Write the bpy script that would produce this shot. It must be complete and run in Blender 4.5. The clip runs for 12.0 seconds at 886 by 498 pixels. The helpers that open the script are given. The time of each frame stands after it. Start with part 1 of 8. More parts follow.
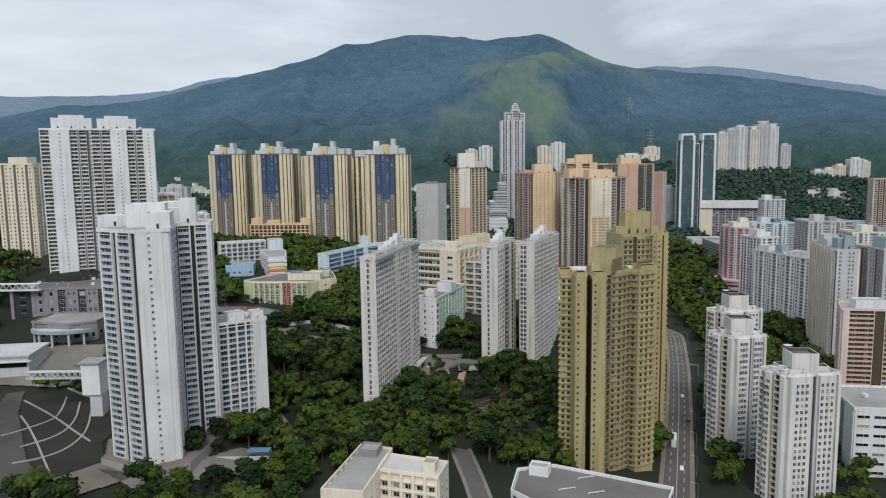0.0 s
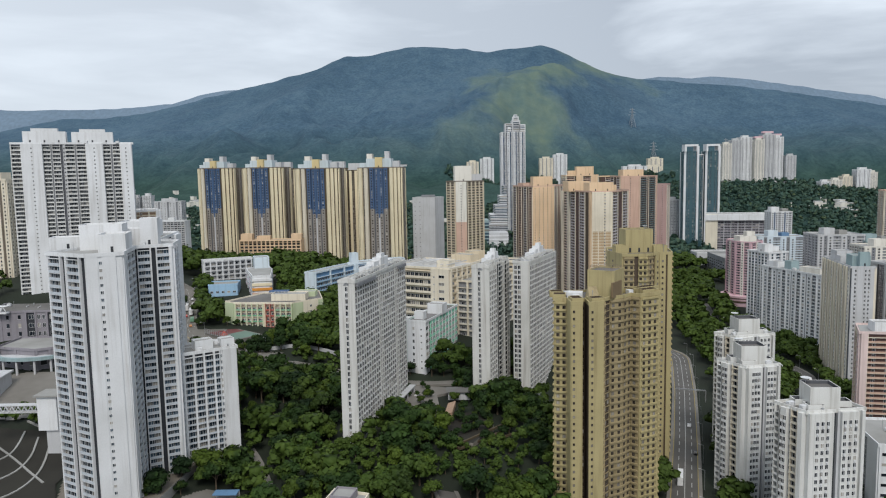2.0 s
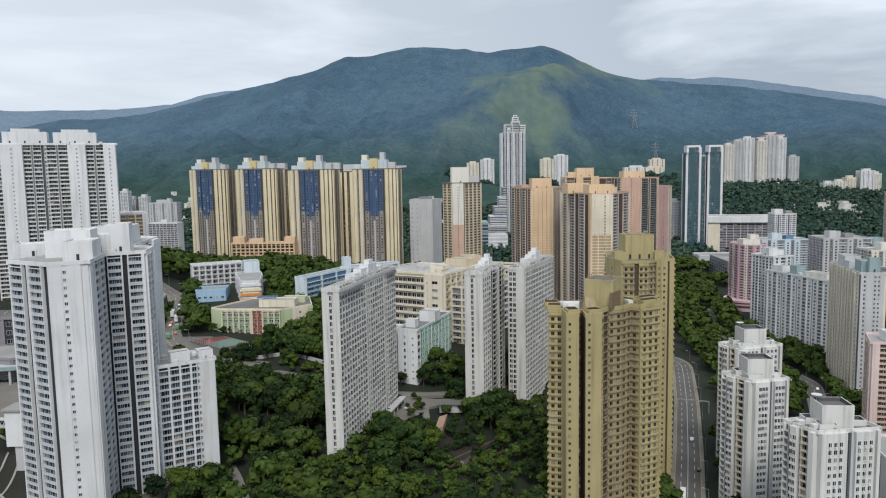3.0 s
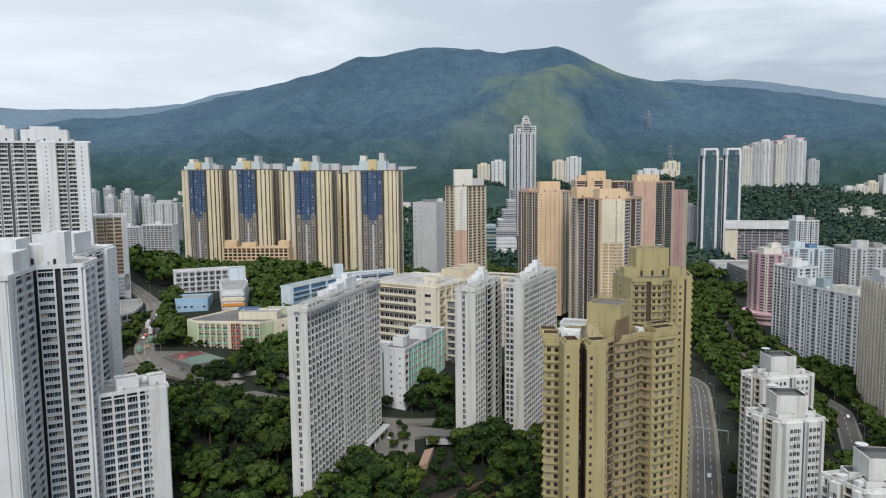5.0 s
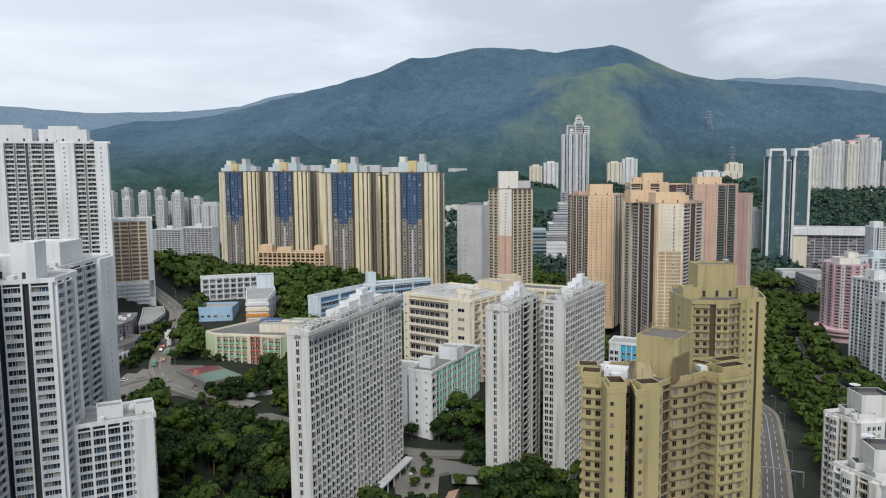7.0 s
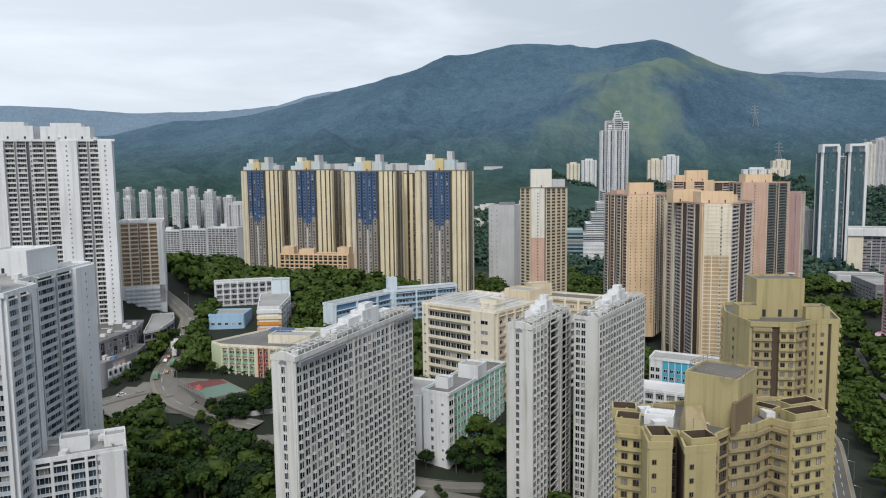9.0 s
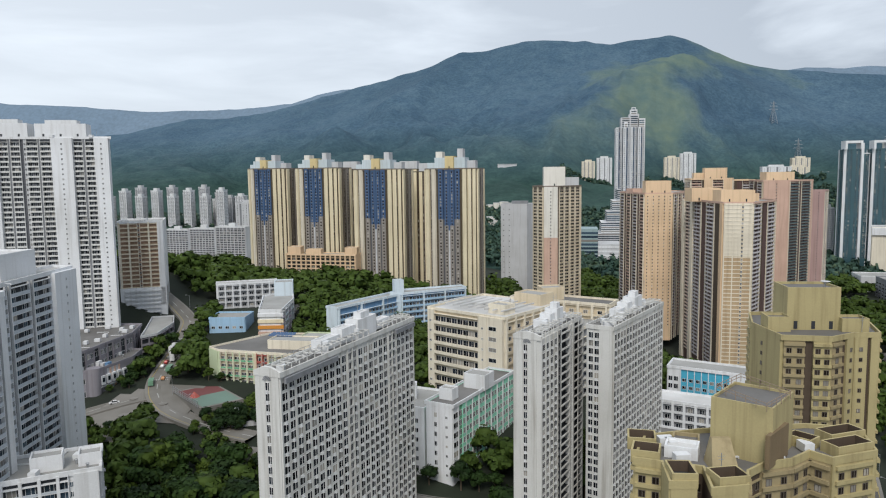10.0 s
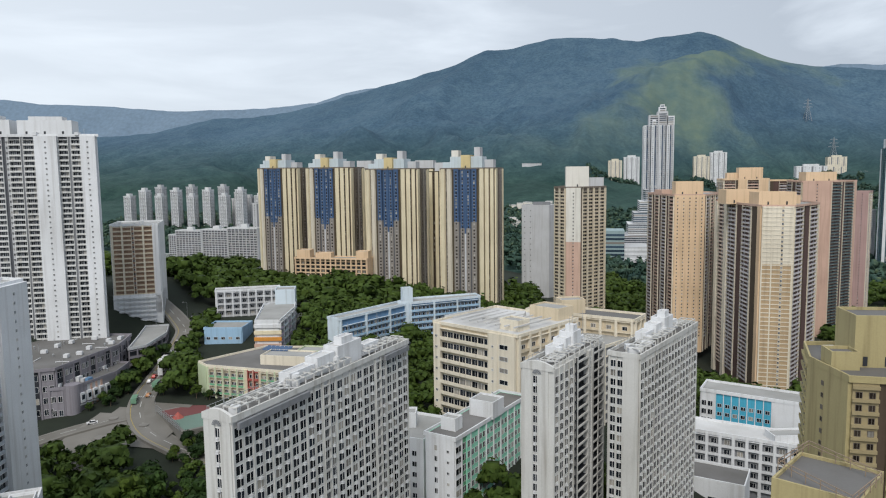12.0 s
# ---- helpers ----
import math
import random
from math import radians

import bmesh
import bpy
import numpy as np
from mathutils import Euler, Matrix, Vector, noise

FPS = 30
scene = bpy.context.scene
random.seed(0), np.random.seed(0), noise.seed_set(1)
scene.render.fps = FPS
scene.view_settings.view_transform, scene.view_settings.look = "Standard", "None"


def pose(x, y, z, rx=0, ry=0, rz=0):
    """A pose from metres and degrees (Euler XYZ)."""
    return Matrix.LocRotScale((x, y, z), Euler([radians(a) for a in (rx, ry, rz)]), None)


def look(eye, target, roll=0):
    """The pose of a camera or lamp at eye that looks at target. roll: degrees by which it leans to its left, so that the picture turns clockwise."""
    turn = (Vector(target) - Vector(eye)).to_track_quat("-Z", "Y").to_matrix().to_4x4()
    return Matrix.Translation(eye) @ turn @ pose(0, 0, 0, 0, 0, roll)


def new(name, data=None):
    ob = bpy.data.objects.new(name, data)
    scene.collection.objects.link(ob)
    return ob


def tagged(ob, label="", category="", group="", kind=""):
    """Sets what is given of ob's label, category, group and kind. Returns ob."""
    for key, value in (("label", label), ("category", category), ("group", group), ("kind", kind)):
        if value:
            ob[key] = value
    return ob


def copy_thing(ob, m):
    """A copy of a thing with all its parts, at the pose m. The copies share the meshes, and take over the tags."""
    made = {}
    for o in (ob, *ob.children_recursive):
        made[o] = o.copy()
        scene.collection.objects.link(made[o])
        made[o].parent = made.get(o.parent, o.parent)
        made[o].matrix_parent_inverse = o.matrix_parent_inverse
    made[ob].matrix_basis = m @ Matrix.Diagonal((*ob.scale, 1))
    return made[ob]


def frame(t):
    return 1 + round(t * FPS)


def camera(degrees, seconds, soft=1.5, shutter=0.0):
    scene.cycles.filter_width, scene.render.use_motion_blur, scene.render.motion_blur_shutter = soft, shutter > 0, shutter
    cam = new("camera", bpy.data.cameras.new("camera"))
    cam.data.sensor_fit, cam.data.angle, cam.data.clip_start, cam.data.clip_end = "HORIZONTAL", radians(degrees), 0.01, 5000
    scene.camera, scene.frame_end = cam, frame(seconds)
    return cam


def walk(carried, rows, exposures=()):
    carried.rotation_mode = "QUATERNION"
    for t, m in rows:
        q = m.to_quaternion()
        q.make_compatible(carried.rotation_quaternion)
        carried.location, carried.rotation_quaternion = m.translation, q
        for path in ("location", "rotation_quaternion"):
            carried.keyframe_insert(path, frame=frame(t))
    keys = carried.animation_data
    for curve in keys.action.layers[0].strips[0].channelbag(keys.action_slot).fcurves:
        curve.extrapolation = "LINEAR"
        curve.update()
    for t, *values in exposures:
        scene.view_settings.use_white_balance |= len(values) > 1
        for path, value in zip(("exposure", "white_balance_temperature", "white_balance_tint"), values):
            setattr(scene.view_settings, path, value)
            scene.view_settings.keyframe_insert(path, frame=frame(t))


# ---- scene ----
cam = camera(63.85, 12.0, soft=1.15)
PATH = [
    (0, pose(0.000, -0.000, 119.000, 83.044, 0, -0.000) @ pose(0, 0, 0, 0, 0, -0.806)),
    (0.5, pose(1.779, 5.744, 119.337, 83.328, 0, 0.036) @ pose(0, 0, 0, 0, 0, -0.919)),
    (1, pose(3.879, 11.857, 119.641, 83.610, 0, 0.102) @ pose(0, 0, 0, 0, 0, -0.993)),
    (1.5, pose(6.247, 19.192, 120.005, 83.885, 0, 0.276) @ pose(0, 0, 0, 0, 0, -1.065)),
    (2, pose(8.671, 27.094, 120.347, 83.982, 0, 0.295) @ pose(0, 0, 0, 0, 0, -1.059)),
    (2.5, pose(11.219, 35.472, 120.763, 84.013, 0, 0.326) @ pose(0, 0, 0, 0, 0, -1.035)),
    (3, pose(13.805, 44.140, 121.176, 84.038, 0, 0.412) @ pose(0, 0, 0, 0, 0, -1.024)),
    (5, pose(24.786, 83.008, 122.268, 84.146, 0, 1.469) @ pose(0, 0, 0, 0, 0, -0.591)),
    (5.5, pose(27.284, 93.071, 122.522, 84.149, 0, 2.084) @ pose(0, 0, 0, 0, 0, -0.499)),
    (6, pose(29.623, 103.105, 122.701, 84.186, 0, 3.101) @ pose(0, 0, 0, 0, 0, -0.453)),
    (6.5, pose(31.611, 113.030, 122.737, 84.261, 0, 4.424) @ pose(0, 0, 0, 0, 0, -0.478)),
    (7, pose(33.335, 122.758, 122.584, 84.326, 0, 5.773) @ pose(0, 0, 0, 0, 0, -0.534)),
    (9, pose(37.584, 158.564, 122.755, 84.219, 0, 8.805) @ pose(0, 0, 0, 0, 0, -0.702)),
    (9.5, pose(38.278, 167.506, 122.803, 84.140, 0, 9.398) @ pose(0, 0, 0, 0, 0, -0.745)),
    (10, pose(38.953, 176.570, 122.971, 84.068, 0, 9.995) @ pose(0, 0, 0, 0, 0, -0.773)),
    (10.5, pose(39.578, 185.463, 123.093, 84.009, 0, 10.579) @ pose(0, 0, 0, 0, 0, -0.798)),
    (11, pose(40.173, 194.275, 123.217, 83.964, 0, 11.165) @ pose(0, 0, 0, 0, 0, -0.829)),
    (11.5, pose(40.715, 202.856, 123.425, 83.958, 0, 11.722) @ pose(0, 0, 0, 0, 0, -0.811)),
    (12, pose(41.183, 210.969, 123.530, 84.031, 0, 12.064) @ pose(0, 0, 0, 0, 0, -0.733)),
]
walk(cam, PATH, exposures=[(0, -0.09, 6220, 10), (2.5, 0.01, 6220, 10), (5, 0.08, 6220, 10), (9, 0.07, 6240, 10), (12, 0.04, 6240, 10)])

# ---------------------------------------------------------------- daylight
SUN_ELEV, SUN_AZ = radians(48), radians(176)     # veiled sun, high behind
world = bpy.data.worlds.new("overcast_sky")
scene.world = world
world.use_nodes = True
wn, wl = world.node_tree.nodes, world.node_tree.links
wn.clear()
w_out = wn.new("ShaderNodeOutputWorld")
sky = wn.new("ShaderNodeTexSky")
sky.sky_type, sky.sun_disc = "NISHITA", False
sky.sun_elevation, sky.sun_rotation = SUN_ELEV, SUN_AZ
bg_sky = wn.new("ShaderNodeBackground")
bg_sky.inputs["Strength"].default_value = 0.10
wl.new(sky.outputs[0], bg_sky.inputs[0])
tc = wn.new("ShaderNodeTexCoord")
mp = wn.new("ShaderNodeMapping")
mp.inputs["Scale"].default_value = (2.2, 2.2, 11.0)
wl.new(tc.outputs["Generated"], mp.inputs[0])
n1 = wn.new("ShaderNodeTexNoise")
n1.inputs["Scale"].default_value, n1.inputs["Detail"].default_value = 1.3, 7.0
n1.inputs["Roughness"].default_value, n1.inputs["Distortion"].default_value = 0.52, 0.35
wl.new(mp.outputs[0], n1.inputs["Vector"])
ramp = wn.new("ShaderNodeValToRGB")
ramp.color_ramp.elements[0].position, ramp.color_ramp.elements[1].position = 0.42, 0.67
ramp.color_ramp.elements[0].color = (0.37, 0.41, 0.465, 1)
ramp.color_ramp.elements[1].color = (0.77, 0.82, 0.87, 1)
wl.new(n1.outputs[0], ramp.inputs[0])
# the veil of cloud is thinner and brighter towards the west, heavier to the east
sep = wn.new("ShaderNodeSeparateXYZ")
wl.new(tc.outputs["Generated"], sep.inputs[0])
side = wn.new("ShaderNodeMapRange")
side.inputs["From Min"].default_value, side.inputs["From Max"].default_value = -0.75, 0.75
side.inputs["To Min"].default_value, side.inputs["To Max"].default_value = 0.75, 0.0
wl.new(sep.outputs[0], side.inputs[0])
veil = wn.new("ShaderNodeMix")
veil.data_type = "RGBA"
veil.inputs[7].default_value = (0.89, 0.94, 0.98, 1)
wl.new(side.outputs[0], veil.inputs[0])
wl.new(ramp.outputs[0], veil.inputs[6])
bg_cloud = wn.new("ShaderNodeBackground")
bg_cloud.inputs["Strength"].default_value = 1.05
wl.new(veil.outputs[2], bg_cloud.inputs[0])
w_mix = wn.new("ShaderNodeMixShader")
w_mix.inputs[0].default_value = 0.92
wl.new(bg_sky.outputs[0], w_mix.inputs[1])
wl.new(bg_cloud.outputs[0], w_mix.inputs[2])
wl.new(w_mix.outputs[0], w_out.inputs[0])

sun_data = bpy.data.lights.new("sun", "SUN")
sun_data.energy, sun_data.angle, sun_data.color = 2.3, radians(24), (1.0, 0.93, 0.83)
sun = new("sun", sun_data)
_d = Vector((math.sin(SUN_AZ) * math.cos(SUN_ELEV), math.cos(SUN_AZ) * math.cos(SUN_ELEV), math.sin(SUN_ELEV)))
sun.matrix_world = look(_d * 3000, (0, 0, 0))

# ---------------------------------------------------------------- materials


def base_mat(name):
    m = bpy.data.materials.new(name)
    m.use_nodes = True
    nt = m.node_tree
    return m, nt.nodes, nt.links, nt.nodes["Principled BSDF"]


def noise_node(nodes, links, coord, scale, detail=4.0, stretch=None, rough=0.55):
    n = nodes.new("ShaderNodeTexNoise")
    n.inputs["Scale"].default_value, n.inputs["Detail"].default_value = scale, detail
    n.inputs["Roughness"].default_value = rough
    if stretch:
        q = nodes.new("ShaderNodeMapping")
        q.inputs["Scale"].default_value = stretch
        links.new(coord, q.inputs[0])
        coord = q.outputs[0]
    links.new(coord, n.inputs["Vector"])
    return n


def mix_rgb(nodes, links, mode, fac, a, b):
    n = nodes.new("ShaderNodeMix")
    n.data_type, n.blend_type = "RGBA", mode
    for sock, v in ((n.inputs[0], fac), (n.inputs[6], a), (n.inputs[7], b)):
        if hasattr(v, "is_linked"):
            links.new(v, sock)
        else:
            sock.default_value = v if isinstance(v, (int, float)) else (*v, 1)
    return n.outputs[2]


def rng(nodes, links, src, a, b, lo, hi):
    n = nodes.new("ShaderNodeMapRange")
    for k, v in zip(("From Min", "From Max", "To Min", "To Max"), (a, b, lo, hi)):
        n.inputs[k].default_value = v
    links.new(src, n.inputs[0])
    return n.outputs[0]


def paint(name, col, rough=0.75, var=0.16, streak=0.22, bump=0.25):
    """Painted render or concrete: broad patches, rain streaks and fine grain."""
    m, n, l, b = base_mat(name)
    co = n.new("ShaderNodeTexCoord").outputs["Object"]
    big = noise_node(n, l, co, 0.045, 3)
    st = noise_node(n, l, co, 0.55, 5, (1.0, 1.0, 0.045))
    fine = noise_node(n, l, co, 2.4, 4)
    c = mix_rgb(n, l, "MULTIPLY", rng(n, l, big.outputs[0], 0.3, 0.7, 0, 1), col, tuple(max(0.0, 1 - var * k) for k in (1.0, 1.02, 1.1)))
    l.new(c, b.inputs["Base Color"])
    c = mix_rgb(n, l, "MULTIPLY", rng(n, l, st.outputs[0], 0.5, 0.72, 0, streak * 2), c, (0.55, 0.52, 0.48))
    c = mix_rgb(n, l, "MULTIPLY", rng(n, l, fine.outputs[0], 0.35, 0.65, 0, 0.5), c, (0.86, 0.86, 0.86))
    l.new(c, b.inputs["Base Color"])
    b.inputs["Roughness"].default_value = rough
    bp = n.new("ShaderNodeBump")
    bp.inputs["Strength"].default_value, bp.inputs["Distance"].default_value = bump, 0.08
    l.new(fine.outputs[0], bp.inputs["Height"])
    l.new(bp.outputs[0], b.inputs["Normal"])
    return m


def glazing(name, tint, curtains=0.24):
    """Window glass before a dim room; some panes have pale curtains drawn."""
    m, n, l, b = base_mat(name)
    oi = n.new("ShaderNodeObjectInfo").outputs["Random"]
    isl = n.new("ShaderNodeNewGeometry").outputs["Random Per Island"]
    ad = n.new("ShaderNodeMath")
    ad.operation = "ADD"
    l.new(oi, ad.inputs[0])
    l.new(isl, ad.inputs[1])
    fr = n.new("ShaderNodeMath")
    fr.operation = "FRACT"
    l.new(ad.outputs[0], fr.inputs[0])
    cr = n.new("ShaderNodeValToRGB")
    cr.color_ramp.interpolation = "CONSTANT"
    e = cr.color_ramp.elements
    e[0].position, e[0].color = 0.0, (*tint, 1)
    e[1].position, e[1].color = 1 - curtains, (0.22, 0.21, 0.19, 1)
    for p, k in ((0.28, 1.7), (0.5, 0.6)):
        q = e.new(p)
        q.color = (*[t * k for t in tint], 1)
    q = e.new(1 - curtains * 0.35)
    q.color = (0.36, 0.34, 0.30, 1)
    l.new(fr.outputs[0], cr.inputs[0])
    l.new(cr.outputs[0], b.inputs["Base Color"])
    b.inputs["Roughness"].default_value = 0.16
    b.inputs["IOR"].default_value = 1.5
    b.inputs["Specular IOR Level"].default_value = 0.18
    return m


def foliage(name, dark, light, kind_scale=0.35):
    """Leaf clumps: dark and mid greens tree by tree, a few fresh yellow-green crowns, grain within each crown."""
    m, n, l, b = base_mat(name)
    geo = n.new("ShaderNodeNewGeometry")
    oi = n.new("ShaderNodeObjectInfo").outputs["Random"]
    big = noise_node(n, l, geo.outputs["Position"], 0.03, 4)
    fine = noise_node(n, l, geo.outputs["Position"], kind_scale, 3)
    own = noise_node(n, l, geo.outputs["Position"], 0.085, 2)
    fresh = (light[0] * 2.5, light[1] * 1.85, light[2] * 1.2)
    c = mix_rgb(n, l, "MIX", rng(n, l, big.outputs[0], 0.40, 0.66, 0, 1), dark, light)
    c = mix_rgb(n, l, "MIX", rng(n, l, own.outputs[0], 0.56, 0.70, 0.0, 0.65), c, fresh)
    c = mix_rgb(n, l, "MIX", rng(n, l, oi, 0.62, 1.0, 0.0, 0.75), c, fresh)
    c = mix_rgb(n, l, "MULTIPLY", rng(n, l, geo.outputs["Random Per Island"], 0, 1, 0, 0.8), c, (0.42, 0.50, 0.40))
    c = mix_rgb(n, l, "MULTIPLY", rng(n, l, fine.outputs[0], 0.4, 0.65, 0, 0.6), c, (0.6, 0.62, 0.6))
    l.new(c, b.inputs["Base Color"])
    b.inputs["Roughness"].default_value = 0.7
    b.inputs["Specular IOR Level"].default_value = 0.15
    return m


def plain(name, col, rough=0.5, metal=0.0, var=0.15, scale=0.8):
    m, n, l, b = base_mat(name)
    co = n.new("ShaderNodeTexCoord").outputs["Object"]
    f = noise_node(n, l, co, scale, 4)
    c = mix_rgb(n, l, "MULTIPLY", rng(n, l, f.outputs[0], 0.3, 0.7, 0, 1), col, (1 - var,) * 3)
    l.new(c, b.inputs["Base Color"])
    b.inputs["Roughness"].default_value, b.inputs["Metallic"].default_value = rough, metal
    return m


WHITE = paint("white_render", (0.75, 0.765, 0.785))
WHITE_WARM = paint("warm_white_render", (0.76, 0.735, 0.67))
PALE_GREY = paint("pale_grey_render", (0.56, 0.57, 0.59))
GREY = paint("grey_render", (0.24, 0.25, 0.27))
# DARK_GREY and SLATE hold recess shade in the wall colour; DARK_GREY also doors
DARK_GREY = paint("dark_grey_recess_and_door", (0.026, 0.030, 0.038))
SLATE = paint("slate_grey_recess", (0.10, 0.105, 0.12))
WEATHERED = paint("weathered_white_render", (0.71, 0.715, 0.70), streak=0.34)
SLAB_WHITE = paint("aged_warm_white_render", (0.66, 0.66, 0.64), streak=0.38)
BALUSTRADE = paint("bluish_white_balcony_front", (0.52, 0.565, 0.62), streak=0.2)
PALE_TEAL = paint("pale_teal_tile", (0.30, 0.40, 0.42))
TERRACOTTA = paint("terracotta_tile", (0.42, 0.285, 0.20))
PANEL = paint("weathered_brown_panel", (0.20, 0.145, 0.080))
SOIL = paint("bare_dark_soil", (0.024, 0.022, 0.016), rough=0.95, var=0.5, streak=0.0)
SPRAYED = paint("sprayed_concrete_slope", (0.085, 0.080, 0.072), rough=0.95, var=0.5, streak=0.0)
EARTH = paint("pale_earth_lane", (0.20, 0.18, 0.15), rough=0.95, var=0.4, streak=0.0)
LILAC_GREY = paint("lilac_grey_stone", (0.27, 0.255, 0.285))
CREAM = paint("cream_render", (0.68, 0.58, 0.42))
CREAM_PALE = paint("pale_cream_render", (0.78, 0.715, 0.585))
STRIPE = paint("straw_yellow_render", (0.84, 0.745, 0.53))
# OCHRE, BROWN and PLUM darkened below their own hue, to hold recess shade
OCHRE = paint("ochre_gaps_and_walls", (0.085, 0.065, 0.036), streak=0.3)
TAUPE = paint("taupe_render", (0.18, 0.15, 0.12))
NAVY = paint("navy_tile", (0.052, 0.105, 0.215), rough=0.45)
NAVY_DEEP = paint("deep_navy_tile", (0.022, 0.048, 0.105), rough=0.45)
TAUPE_GREY = paint("taupe_grey_render", (0.27, 0.245, 0.22))
YELLOW = paint("warm_yellow_render", (0.70, 0.57, 0.30))
BROWN = paint("brown_tile_and_recess", (0.085, 0.060, 0.040))
PALE_LILAC = paint("pale_lilac_balcony_front", (0.58, 0.545, 0.57))
TAN_TILE = paint("tan_tile_panel", (0.50, 0.365, 0.215))
PLUM = paint("plum_tile_and_recess", (0.105, 0.060, 0.052))
GOLD = paint("mustard_render", (0.43, 0.365, 0.185), streak=0.38)
# GOLD darkened: shade of recessed and right-hand faces in the colour; also roof hatch
GOLD_DARK = paint("shade_and_hatch_mustard", (0.345, 0.282, 0.156), streak=0.34)
PEACH = paint("peach_render", (0.78, 0.57, 0.37))
SALMON = paint("salmon_render", (0.62, 0.42, 0.33))
DUSK_PINK = paint("dusky_pink_tile", (0.46, 0.31, 0.29))
ROSE = paint("pale_rose_render", (0.74, 0.59, 0.50))
PALE_PINK = paint("pale_pink_tile", (0.72, 0.58, 0.56))
PINK = paint("pink_tile", (0.70, 0.48, 0.53))
RED = paint("brick_red_paint", (0.42, 0.10, 0.08))
ORANGE = paint("orange_paint", (0.70, 0.30, 0.05))
SKYBLUE = paint("sky_blue_paint", (0.64, 0.73, 0.80))
BLUE = paint("blue_paint", (0.13, 0.25, 0.42))
HALL_BLUE = paint("hall_blue_paint", (0.36, 0.55, 0.74))
CYAN = paint("turquoise_glass_paint", (0.08, 0.42, 0.60), rough=0.35)
LIME = paint("pale_lime_paint", (0.55, 0.63, 0.42))
GREEN = paint("green_paint", (0.16, 0.42, 0.24))
MINT = paint("mint_paint", (0.32, 0.72, 0.54))
LILAC = paint("lilac_paint", (0.58, 0.45, 0.58))
TEAL = paint("teal_curtain_wall", (0.055, 0.120, 0.145), rough=0.3)
CONC = paint("roof_concrete", (0.36, 0.36, 0.35), var=0.35, streak=0.05)
CONC_DARK = paint("weathered_roof_felt", (0.17, 0.165, 0.16), var=0.4, streak=0.05)
CONC_PALE = paint("bright_roof_membrane", (0.62, 0.62, 0.62), var=0.3, streak=0.05)
STONE = paint("retaining_wall_stone", (0.27, 0.25, 0.22), var=0.4)
ASPHALT = paint("asphalt", (0.115, 0.110, 0.104), rough=0.9, var=0.3, streak=0.0)
ROAD_PALE = paint("worn_concrete_road", (0.200, 0.190, 0.172), rough=0.9, var=0.35, streak=0.0)
PAVING = paint("concrete_paving", (0.23, 0.218, 0.200), rough=0.9, var=0.35, streak=0.0)
LINE = plain("road_line_white", (0.40, 0.40, 0.385), 0.8)
LINE_Y = plain("road_line_yellow", (0.34, 0.27, 0.10), 0.8)
COURT_RED = paint("court_red_coating", (0.17, 0.055, 0.055), var=0.2, streak=0.0)
COURT_GREEN = paint("court_green_coating", (0.15, 0.23, 0.19), var=0.2, streak=0.0)
STEEL = plain("galvanised_steel", (0.45, 0.46, 0.47), 0.45, 0.7)
PIPE = plain("white_pipework", (0.66, 0.67, 0.68), 0.4)
RUST = plain("rusty_railing", (0.28, 0.21, 0.15), 0.7)
GLASS = glazing("window_glass", (0.016, 0.020, 0.026), 0.13)
GLASS_WARM = glazing("bronze_window_glass", (0.026, 0.021, 0.017), 0.18)
GLASS_BLUE = glazing("bluish_window_glass", (0.035, 0.055, 0.075), 0.2)
FRAME = plain("window_frame_white", (0.72, 0.725, 0.725), 0.45)
FRAME_DARK = plain("window_frame_bronze", (0.14, 0.12, 0.10), 0.45)
BARK = plain("bark", (0.12, 0.09, 0.06), 0.9, var=0.4)
LEAF = foliage("leaf_canopy", (0.012, 0.028, 0.009), (0.042, 0.080, 0.016))
LEAF_WOOD = foliage("woodland_canopy", (0.012, 0.030, 0.011), (0.036, 0.072, 0.018), 0.2)
# far woods bluer and paler than near ones: haze mixed into the greens
LEAF_HILL = foliage("hazed_hill_canopy", (0.050, 0.096, 0.080), (0.068, 0.114, 0.084), 0.12)
PLANT_BLUE = paint("pale_blue_render", (0.58, 0.66, 0.70))
RUBBER = plain("tyre_rubber", (0.02, 0.02, 0.02), 0.85)

# ---------------------------------------------------------------- building blocks


